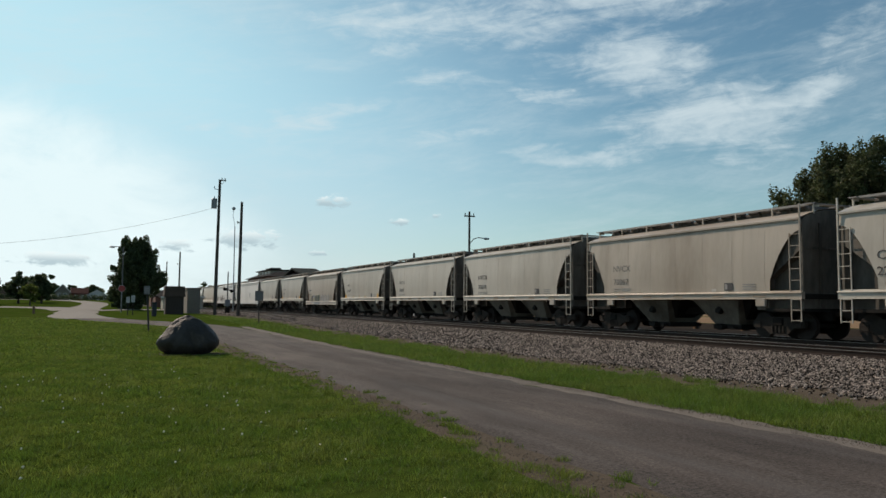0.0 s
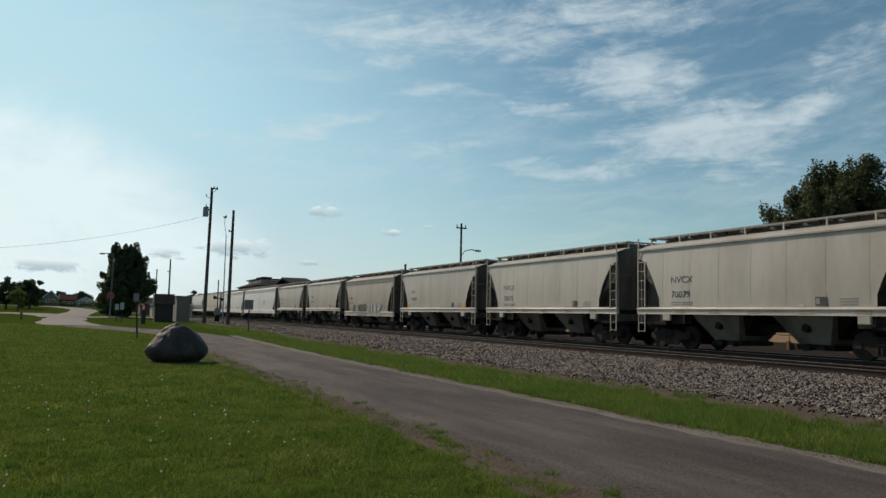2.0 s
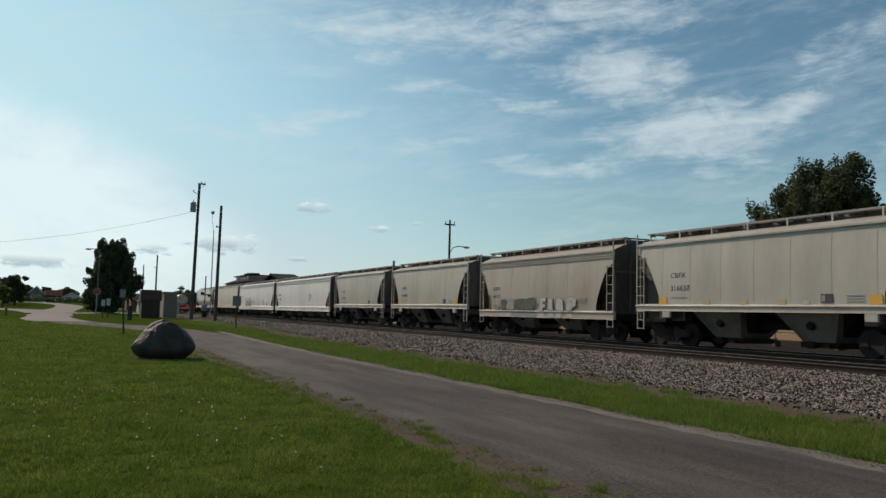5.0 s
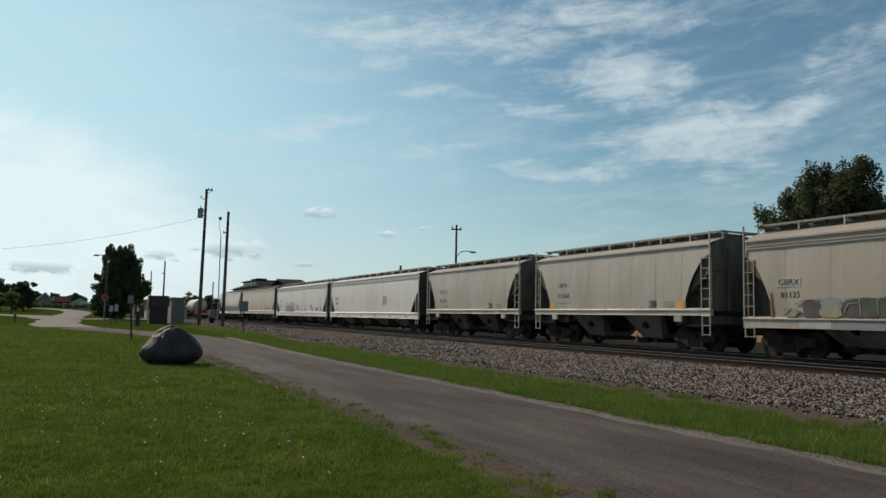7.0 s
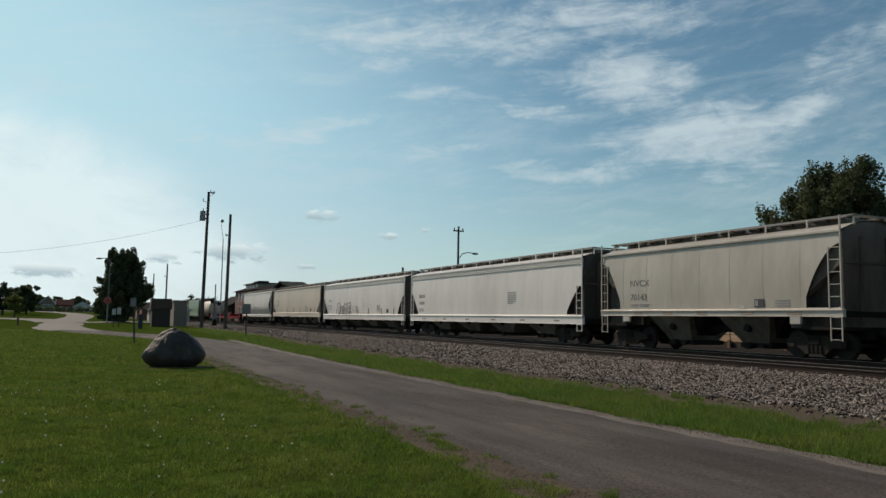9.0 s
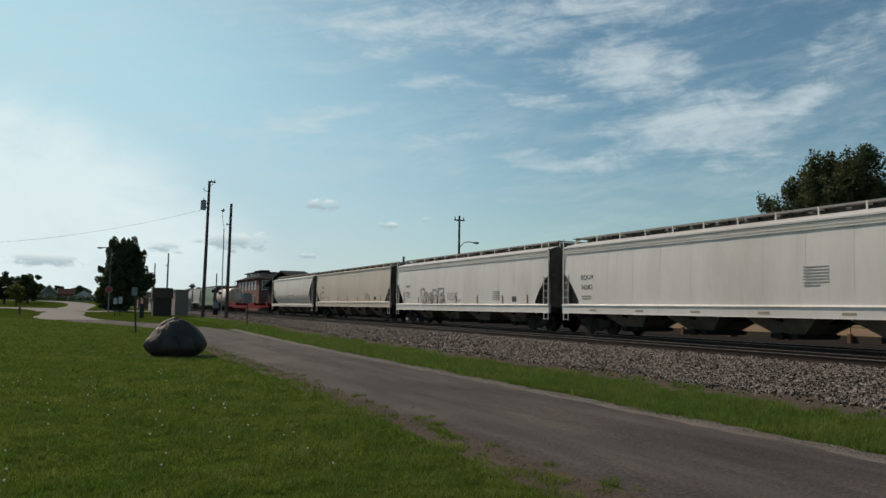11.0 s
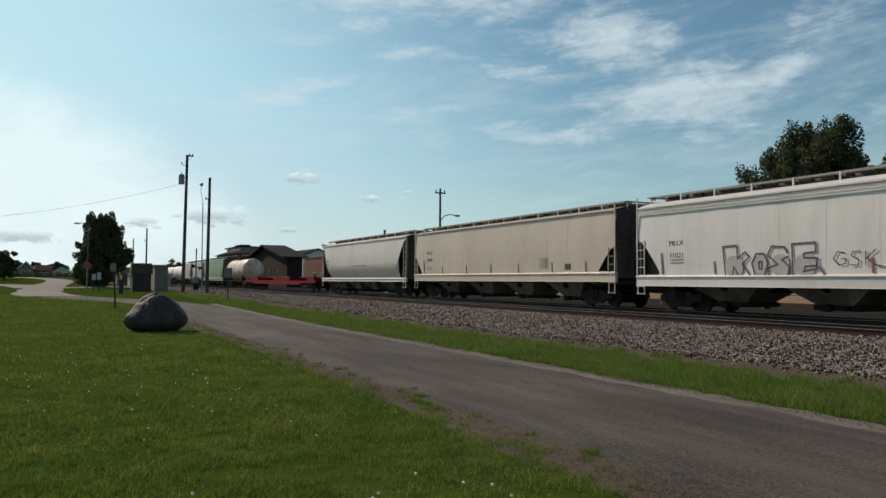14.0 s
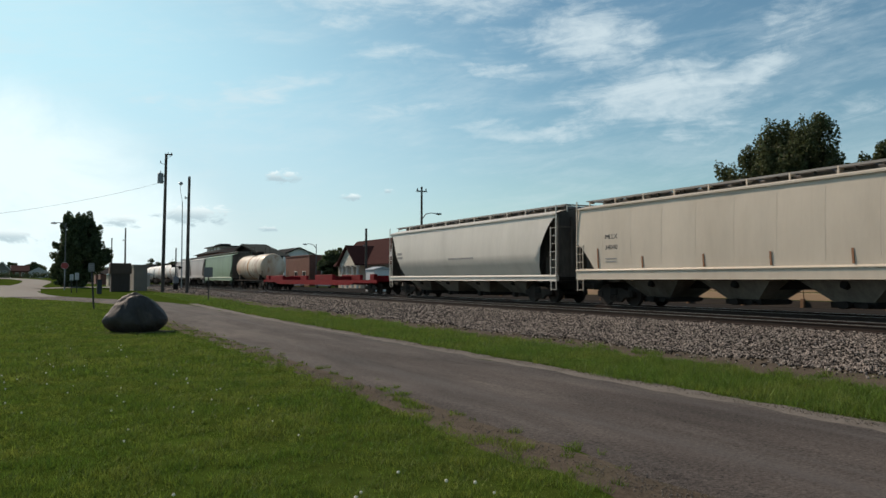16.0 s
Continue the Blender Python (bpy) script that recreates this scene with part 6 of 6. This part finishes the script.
def gable_house(name, x0, x1, y0, y1, eave, ridge, wall, roof, label, along="y", over=0.5, windows=(), z0=None, category="house"):
    z0 = ground_z((x0 + x1) / 2, (y0 + y1) / 2) - 0.05 if z0 is None else z0
    e = empty(name, pose(0, 0, 0), label, category)
    bm = bmesh.new()
    if along == "y":
        xm = (x0 + x1) / 2
        prism(bm, [(x0, z0), (x1, z0), (x1, eave), (xm, ridge - 0.1), (x0, eave)], "y", y0, y1)
    else:
        ym = (y0 + y1) / 2
        prism(bm, [(y0, z0), (y1, z0), (y1, eave), (ym, ridge - 0.1), (y0, eave)], "x", x0, x1)
    part("wall", bm, wall, e)
    bm = bmesh.new()
    t = 0.16
    if along == "y":
        for xe, s in ((x0, -1), (x1, 1)):
            k = (ridge - eave) / (xm - x0)
            prism(bm, [(xe + s * over, eave - over * k), (xm, ridge), (xm, ridge + t), (xe + s * over, eave - over * k + t)], "y", y0 - over, y1 + over)
    else:
        for ye, s in ((y0, -1), (y1, 1)):
            k = (ridge - eave) / (ym - y0)
            prism(bm, [(ye + s * over, eave - over * k), (ym, ridge), (ym, ridge + t), (ye + s * over, eave - over * k + t)], "x", x0 - over, x1 + over)
    part("roof", bm, roof, e)
    bm = bmesh.new()
    if along == "y":
        for ye in (y0 - over - 0.06,):
            for xe, s in ((x0, -1), (x1, 1)):
                prism(bm, [(xe + s * over, eave - over * k - 0.12), (xm, ridge - 0.12), (xm, ridge + t), (xe + s * over, eave - over * k + t)], "y", ye, ye + 0.06)
    else:
        for xe in (x0 - over - 0.06,):
            for ye, s in ((y0, -1), (y1, 1)):
                prism(bm, [(ye + s * over, eave - over * k - 0.12), (ym, ridge - 0.12), (ym, ridge + t), (ye + s * over, eave - over * k + t)], "x", xe, xe + 0.06)
    part("bargeboard", bm, roof if category == "building" else M["trim"], e)
    for w in windows:
        window(e, *w, M["brick"] if wall is M["dark_wall"] else None)
    return e


# depot hall with its gable towards the tracks, and the taller brick block behind
gable_house("depot_hall", 33.0, 35.6, 126.0, 156.0, 5.6, 8.0, M["dark_wall"], M["roof_green"], "long dark brick depot hall with a green gabled roof", "x", 0.9,
            [(33.0, 132, 2.4, 1.6, 2.2, "x", -1), (33.0, 138, 2.4, 1.6, 2.2, "x", -1), (33.0, 144, 2.4, 1.6, 2.2, "x", -1), (33.0, 150, 2.4, 1.6, 2.2, "x", -1)], category="building")


def brick_block():
    e = empty("brick_building", pose(0, 0, 0), "two-storey red brick building with a dark hipped roof", "building")
    bm = bmesh.new()
    box(bm, 33.6, 168, 0.2, 40.0, 196, 7.5)
    part("wall", bm, M["brick"], e)
    bm = bmesh.new()
    a = [(32.9, 167.3, 7.5), (40.7, 167.3, 7.5), (40.7, 196.7, 7.5), (32.9, 196.7, 7.5)]
    b = [(35.8, 172, 8.7), (37.9, 172, 8.7), (37.9, 190, 8.7), (35.8, 190, 8.7)]
    va, vb = [bm.verts.new(v) for v in a], [bm.verts.new(v) for v in b]
    for i in range(4):
        bm.faces.new((va[i], va[(i + 1) % 4], vb[(i + 1) % 4], vb[i]))
    bm.faces.new(vb), bm.faces.new(va[::-1])
    bmesh.ops.recalc_face_normals(bm, faces=bm.faces)
    part("roof", bm, M["roof_dark"], e)
    bm = bmesh.new()
    box(bm, 34.6, 173, 7.7, 38.8, 188, 9.0)
    cup = part("clerestory", bm, M["siding_tan"], e, "tan clerestory with a row of white windows")
    bm = bmesh.new()
    box(bm, 34.1, 172.4, 9.0, 39.3, 188.6, 9.2)
    box(bm, 35.6, 177, 9.2, 37.8, 184, 9.75)
    part("clerestory_roof", bm, M["roof_dark"], cup)
    for y in (174.8, 178.4, 182.0, 185.6):
        window(cup, 34.6, y, 8.4, 1.5, 0.9, "x", -1)
    for x in (35.6, 36.7, 37.8):
        window(cup, x, 173.0, 8.4, 0.8, 0.9, "y", -1)
    for y in (172, 175.5, 179, 183, 187, 191):
        window(e, 33.6, y, 6.1, 1.5, 2.0, "x", -1)
        window(e, 33.6, y, 2.8, 1.5, 2.2, "x", -1)
    for x in (34.9, 36.8, 38.7):
        window(e, x, 168.0, 6.1, 1.4, 2.0, "y", -1)
    return e


brick_block()
gable_house("depot_wing", 33.5, 42.0, 200.0, 226.0, 4.6, 7.0, M["dark_wall"], M["roof_dark"], "low brick wing with a dark roof", "y", 0.8, category="building")
gable_house("white_building", 47.6, 54.5, 168.0, 184.0, 7.4, 8.8, M["siding_white"], M["roof_dark"], "white two-storey building with a low dark roof", "y", 0.4,
            [(47.6, 172, 5.8, 1.2, 1.6, "x", -1), (47.6, 176, 5.8, 1.2, 1.6, "x", -1), (47.6, 180, 5.8, 1.2, 1.6, "x", -1), (51.0, 168.0, 5.8, 1.2, 1.6, "y", -1)], category="building")


def flat_building(name, x0, x1, y0, y1, h, wall, label, wins):
    e = empty(name, pose(0, 0, 0), label, "building")
    bm = bmesh.new()
    box(bm, x0, y0, 0.2, x1, y1, h)
    part("wall", bm, wall, e)
    bm = bmesh.new()
    box(bm, x0 - 0.12, y0 - 0.12, h, x1 + 0.12, y1 + 0.12, h + 0.2)
    part("parapet", bm, wall, e)
    for w in wins:
        window(e, *w)


flat_building("brick_shop", 42.0, 50.0, 132.0, 147.0, 5.9, M["brick"], "plain brown brick shop with a flat roof", [(42.0, 135, 2.2, 1.8, 2.0, "x", -1), (42.0, 140, 2.2, 1.8, 2.0, "x", -1), (45.0, 132.0, 2.2, 1.6, 2.0, "y", -1)])
flat_building("brick_shop", 46.0, 53.0, 118.0, 130.0, 5.2, M["brick"], "small red brick shop with a flat roof", [(46.0, 121, 2.2, 1.6, 1.8, "x", -1), (46.0, 126, 2.2, 1.6, 1.8, "x", -1)])


def red_roof_house():
    e = gable_house("house", 39.2, 45.6, 85.0, 109.0, 4.2, 7.3, M["siding_tan"], M["roof_red"], "tan house with a dark red roof and columned porch", "y", 0.6,
                    [(39.2, 87.5, 2.3, 1.1, 1.6, "x", -1), (39.2, 91, 2.3, 1.1, 1.6, "x", -1), (39.2, 94.5, 2.3, 1.1, 1.6, "x", -1)])
    bm = bmesh.new()
    prism(bm, [(97.0, 3.6), (103.4, 3.6), (103.4, 3.9), (100.2, 6.2), (97.0, 3.9)], "x", 37.4, 41.0)
    pg = part("porch_gable", bm, M["siding"], e, "cream gable over the porch")
    bm = bmesh.new()
    for ye, s in ((97.0, -1), (103.4, 1)):
        prism(bm, [(ye + s * 0.5, 3.6), (100.2, 6.25), (100.2, 6.42), (ye + s * 0.5, 3.78)], "x", 37.0, 42.0)
    part("porch_roof", bm, M["roof_red"], pg)
    bm = bmesh.new()
    box(bm, 37.3, 96.8, 0.2, 41.0, 103.6, 0.5)
    part("porch_floor", bm, M["concrete"], e)
    for y in (97.3, 99.2, 101.2, 103.1):
        bm = bmesh.new()
        rod(bm, (37.7, y, 0.5), (37.7, y, 3.6), 0.19, 0.15, 12)
        box(bm, 37.45, y - 0.25, 3.4, 37.95, y + 0.25, 3.6)
        part("column", bm, M["trim"], e, "white porch column")
    bm = bmesh.new()
    prism(bm, [(88.0, 4.6), (91.0, 4.6), (89.5, 6.1)], "x", 39.5, 42.2)
    part("dormer", bm, M["siding_white"], e)


red_roof_house()


def metal_cabinet():
    e = empty("equipment_cabin", pose(30.5, 73.0, ground_z(30.5, 73)), "pale grey metal trackside equipment cabin", "cabin")
    bm = bmesh.new()
    box(bm, -0.85, -1.2, 0, 0.85, 1.2, 2.25, 0.03)
    part("body", bm, M["siding_white"], e)
    bm = bmesh.new()
    prism(bm, [(-1.0, 2.25), (1.0, 2.25), (0, 2.55)], "y", -1.3, 1.3)
    part("roof", bm, M["galv"], e)
    for k in range(6):
        bm = bmesh.new()
        box(bm, -0.88, -1.1 + k * 0.43, 0.1, -0.85, -1.03 + k * 0.43, 2.15)
        part("rib", bm, M["siding_white"], e)


metal_cabinet()


def shelter():
    z0 = ground_z(7.5, 91)
    e = empty("shelter", pose(7.5, 91.0, z0), "small dark brown wooden shelter with an overhanging roof band", "shelter")
    bm = bmesh.new()
    box(bm, -0.95, -0.95, 0, 0.95, 0.95, 2.1)
    part("wall", bm, M["shelter"], e)
    for k in range(9):
        bm = bmesh.new()
        box(bm, -0.93 + k * 0.21, -0.975, 0.02, -0.75 + k * 0.21, -0.95, 2.0)
        part("board", bm, M["shelter"], e)
    bm = bmesh.new()
    a = [(-1.12, -1.12), (1.12, -1.12), (1.12, 1.12), (-1.12, 1.12)]
    va = [bm.verts.new((x, y, 1.95)) for x, y in a]
    vb = [bm.verts.new((x * 0.93, y * 0.93, 3.1)) for x, y in a]
    for i in range(4):
        bm.faces.new((va[i], va[(i + 1) % 4], vb[(i + 1) % 4], vb[i]))
    bm.faces.new(vb), bm.faces.new(va[::-1])
    bmesh.ops.recalc_face_normals(bm, faces=bm.faces)
    part("roof", bm, M["shelter_roof"], e, "dark brown mansard roof band")


shelter()
flat_building("shed", 9.5, 11.0, 97.0, 101.0, 3.2, M["shed_wall"], "plain pale tan shed beside the dark shelter", [])
for i, (x, y, w, d, h, wl, rf, lb) in enumerate([(-12.0, 247, 3.6, 8, 6.4, "shed_wall", "roof_dark", "distant tan house with a grey roof"), (-7.8, 250, 4.0, 8, 5.5, "brick", "roof_red", "distant brick house with a reddish roof"),
                                                 (-3.7, 253, 5.2, 7, 5.0, "siding_white", "roof_dark", "long low distant white building"), (-27, 250, 10, 8, 5.4, "shed_wall", "roof_dark", "distant tan house with a dark roof"),
                                                 (10.5, 150, 7, 6, 3.6, "siding_tan", "roof_dark", "low tan building behind the shelter"), (12.5, 205, 6, 9, 4.2, "brick", "roof_dark", "small brick building beside the track"), (13.0, 233, 6, 8, 5.0, "brick", "roof_red", "distant brick house behind the round tree")]):
    gable_house("house", x, x + w, y, y + d, h * 0.72, h, M[wl], M[rf], lb, "x" if i % 2 else "y", 0.4, [(x + w * 0.3, y, h * 0.55, 0.9, 1.0, "y", -1), (x + w * 0.7, y, h * 0.55, 0.9, 1.0, "y", -1)])


# tan board wall behind the track
def board_wall():
    e = empty("board_wall", pose(29.2, 0, 0.45), "low sunlit tan timber retaining wall with brown posts", "wall", kind="structure")
    rnd = random.Random(2)
    y = 4.0
    while y < 47:
        n = rnd.uniform(3.2, 3.8)
        for j, (za, zb) in enumerate(((-0.10, 0.32), (0.34, 0.66), (0.69, 1.02))):
            bm = bmesh.new()
            o = rnd.uniform(-0.02, 0.02)
            box(bm, o, y + 0.02, za, 0.14 + o, y + n - 0.02, zb, 0.012)
            # bottom row is an added dark board, dimming the strip below the tan ones
            part("board", bm, M["lumber" if j else "tie"], e)
        bm = bmesh.new()
        box(bm, -0.12, y - 0.09, -0.1, 0.0, y + 0.09, 0.42, 0.015)
        part("post", bm, M["brown_post"], e)
        y += n


board_wall()


# ---- signs and small things beside the drive ----
def sign(x, y, w, zb, zt, base_dx, label, plate, post=None, face=None, rz=0.0, name="sign"):
    z0 = ground_z(x, y)
    e = empty(name, pose(x, y, z0, 0, 0, rz), label, "sign")
    bm = bmesh.new()
    rod(bm, (base_dx, 0.03, -0.05), (0, 0.03, zt - z0 - 0.03), 0.045, None, 6)
    part("post", bm, post or M["sign_post"], e)
    bm = bmesh.new()
    box(bm, -w / 2, -0.012, zb - z0, w / 2, 0.0, zt - z0, 0.004)
    p = part("plate", bm, plate, e)
    if face:
        bm = bmesh.new()
        for k in range(3):
            box(bm, -w * 0.34, -0.017, zb - z0 + (zt - zb) * (0.25 + 0.2 * k), w * 0.34, -0.012, zb - z0 + (zt - zb) * (0.33 + 0.2 * k))
        part("writing", bm, face, p)
    return e


sign(2.22, 43.6, 0.30, 2.05, 2.50, 0.16, "small grey sign on a leaning dark post beside the drive", M["sign_back"], face=M["greyink"])
sign(10.27, 55.2, 0.58, 1.80, 2.50, 0.03, "grey rectangular sign plate on a dark post by the track", M["sign_back"])
sign(2.52, 84.0, 0.34, 1.55, 2.15, 0.0, "small white sign on a thin post", M["sign_white"])
sign(3.02, 84.6, 0.36, 1.60, 2.30, 0.0, "small white sign on a thin post", M["sign_white"])


def stop_sign():
    z0 = ground_z(2.2, 100)
    e = empty("stop_sign", pose(2.25, 100, z0), "red octagonal stop sign on a metal post", "sign")
    bm = bmesh.new()
    rod(bm, (0, 0.04, 0), (0, 0.04, 3.0), 0.04, None, 6)
    part("post", bm, M["galv"], e)
    for r, m_, d, nm in ((0.40, M["sign_white"], 0.0, "rim"), (0.37, M["sign_red"], -0.006, "face")):
        bm = bmesh.new()
        prism(bm, [(r / 0.924 * math.cos(radians(22.5 + 45 * i)), 2.85 + r / 0.924 * math.sin(radians(22.5 + 45 * i))) for i in range(8)], "y", d - 0.006, d + 0.006)
        part(nm, bm, m_, e)


stop_sign()


def litter_bin():
    e = empty("litter_bin", pose(4.5, 75, ground_z(4.5, 75)), "blue-grey lidded bin on the grass", "bin")
    bm = bmesh.new()
    box(bm, -0.2, -0.2, 0.05, 0.2, 0.2, 1.2, 0.05)
    part("body", bm, M["blue"], e)
    bm = bmesh.new()
    box(bm, -0.24, -0.24, 1.2, 0.24, 0.24, 1.34, 0.06)
    part("lid", bm, M["blue"], e)


litter_bin()


def bollard():
    e = empty("bollard", pose(-6.3, 90, ground_z(-6.3, 90)), "short dark wooden bollard at the lane's corner", "bollard")
    bm = bmesh.new()
    rod(bm, (0, 0, 0), (0, 0, 0.75), 0.13, 0.11, 10)
    part("post", bm, M["brown_post"], e)
    bm = bmesh.new()
    rod(bm, (0, 0, 0.75), (0, 0, 0.85), 0.14, 0.08, 10)
    part("cap", bm, M["brown_post"], e)


bollard()


def parked_car(x, y, rz, paint, label):
    e = empty("car", pose(x, y, ground_z(x, y), 0, 0, rz), label, "car", "parked cars")
    bm = bmesh.new()
    prism(bm, [(-2.2, 0.3), (2.2, 0.3), (2.25, 0.7), (1.2, 0.85), (-1.6, 0.88), (-2.2, 0.8)], "y", -0.88, 0.88)
    bmesh.ops.bevel(bm, geom=list(bm.edges), offset=0.06, segments=2, affect="EDGES")
    b = part("body", bm, paint, e)
    bm = bmesh.new()
    prism(bm, [(-1.5, 0.86), (1.15, 0.84), (0.5, 1.38), (-0.95, 1.40)], "y", -0.74, 0.74)
    bmesh.ops.bevel(bm, geom=list(bm.edges), offset=0.05, segments=2, affect="EDGES")
    part("cabin", bm, M["glass"], e, "dark glazed cabin")
    bm = bmesh.new()
    box(bm, -0.9, -0.7, 1.375, 0.45, 0.7, 1.43, 0.02)
    part("roof", bm, paint, b)
    for sx in (-1.35, 1.35):
        for sy in (-0.86, 0.86):
            bm = bmesh.new()
            rod(bm, (sx, sy - 0.1, 0.33), (sx, sy + 0.1, 0.33), 0.33, None, 16)
            w = part("wheel", bm, M["tyre"], e)
            bm = bmesh.new()
            rod(bm, (sx, sy - 0.11, 0.33), (sx, sy + 0.11, 0.33), 0.19, None, 12)
            part("rim", bm, M["galv"], w)


parked_car(35.5, 118.0, 80, M["car_silver"], "silver parked car behind the tracks")
parked_car(36.0, 106.5, 75, M["car_silver"], "pale silver parked car near the porch")
parked_car(36.5, 128.0, 85, M["car_red"], "red parked car beside the brick shops")


def gravel():
    """Grit and small stones along the edges of the drive."""
    rs = np.random.RandomState(31)
    octa = np.array([(1, 0, 0), (-1, 0, 0), (0, 1, 0), (0, -1, 0), (0, 0, 1), (0, 0, -1)], float)
    tri = np.array([(0, 2, 4), (2, 1, 4), (1, 3, 4), (3, 0, 4), (2, 0, 5), (1, 2, 5), (3, 1, 5), (0, 3, 5)])
    xs = np.concatenate([4.28 + rs.normal(0, 0.15, 3600), 8.5 + rs.normal(0, 0.12, 3500), 12.4 + rs.normal(0, 0.35, 3500)])
    n = len(xs)
    ys = 4.2 + 26 * rs.uniform(0, 1, n) ** 1.6
    zs = np.array([ground_z(a, b) + (0.012 + 0.035 * max(0.0, 1 - ((a - 6.38) / 2.1) ** 2) if 4.1 < a < 8.7 else 0.006) for a, b in zip(xs, ys)])
    Pn = octa[None] * rs.uniform(0.5, 1.3, (n, 6, 1)) + rs.normal(0, 0.15, (n, 6, 3))
    Pn = Pn * rs.uniform(0.004, 0.010, (n, 1, 1)) + np.stack([xs, ys, zs], 1)[:, None, :]
    T3 = (tri[None] + 6 * np.arange(n)[:, None, None]).reshape(-1, 3)
    tagged(obj("gravel", fast_mesh("gravel", Pn.reshape(-1, 3), T3), M["edge"]), "fine loose grit scattered along the drive's edges", "gravel", kind="stuff")


gravel()


def dirt_patch():
    """Bare worn soil round the boulder's foot."""
    V, Fc = [], []
    n = 40
    V.append((2.62, 25.9, ground_z(2.62, 25.9) + 0.012))
    for i in range(n):
        a = 2 * math.pi * i / n
        k = 1 + 0.30 * noise.noise(Vector((math.cos(a) * 3, math.sin(a) * 2, 9)))
        V.append((2.66 + 1.22 * k * math.cos(a), 25.98 + 0.80 * k * math.sin(a), ground_z(2.6, 26) + 0.004))
    Fc = [(0, 1 + i, 1 + (i + 1) % n) for i in range(n)]
    tagged(obj("dirt_patch", mesh_of("dirt_patch", V, Fc), M["dirt"]), "bare brown soil round the boulder's foot", "dirt", kind="structure")


dirt_patch()


# ---- movement ----
RUN = [(0.0, 0.0), (1.5, 13.5), (3.5, 32.1), (7.0, 65.6), (9.0, 84.9), (12.5, 119.0), (14.5, 138.7), (16.0, 153.5)]


def run_at(t):
    """How far the train has come: a smooth line through the known places."""
    ts, ds = [r[0] for r in RUN], [r[1] for r in RUN]
    c = np.polyfit(ts, ds, 4)
    return float(np.polyval(c, t) - np.polyval(c, 0.0))


def motions():
    times = [i * 0.5 for i in range(33)]
    for car in TRAIN:
        x, y, z = car.matrix_basis.translation
        walk(car, [(t, pose(x, y - run_at(t), z)) for t in times])
    steps = [i / 15 for i in range(241)]
    for w, y in WHEELSETS:
        walk(w, [(t, pose(0, y, WHEEL_R, math.degrees(run_at(t) / WHEEL_R), 0, 0)) for t in steps])


motions()
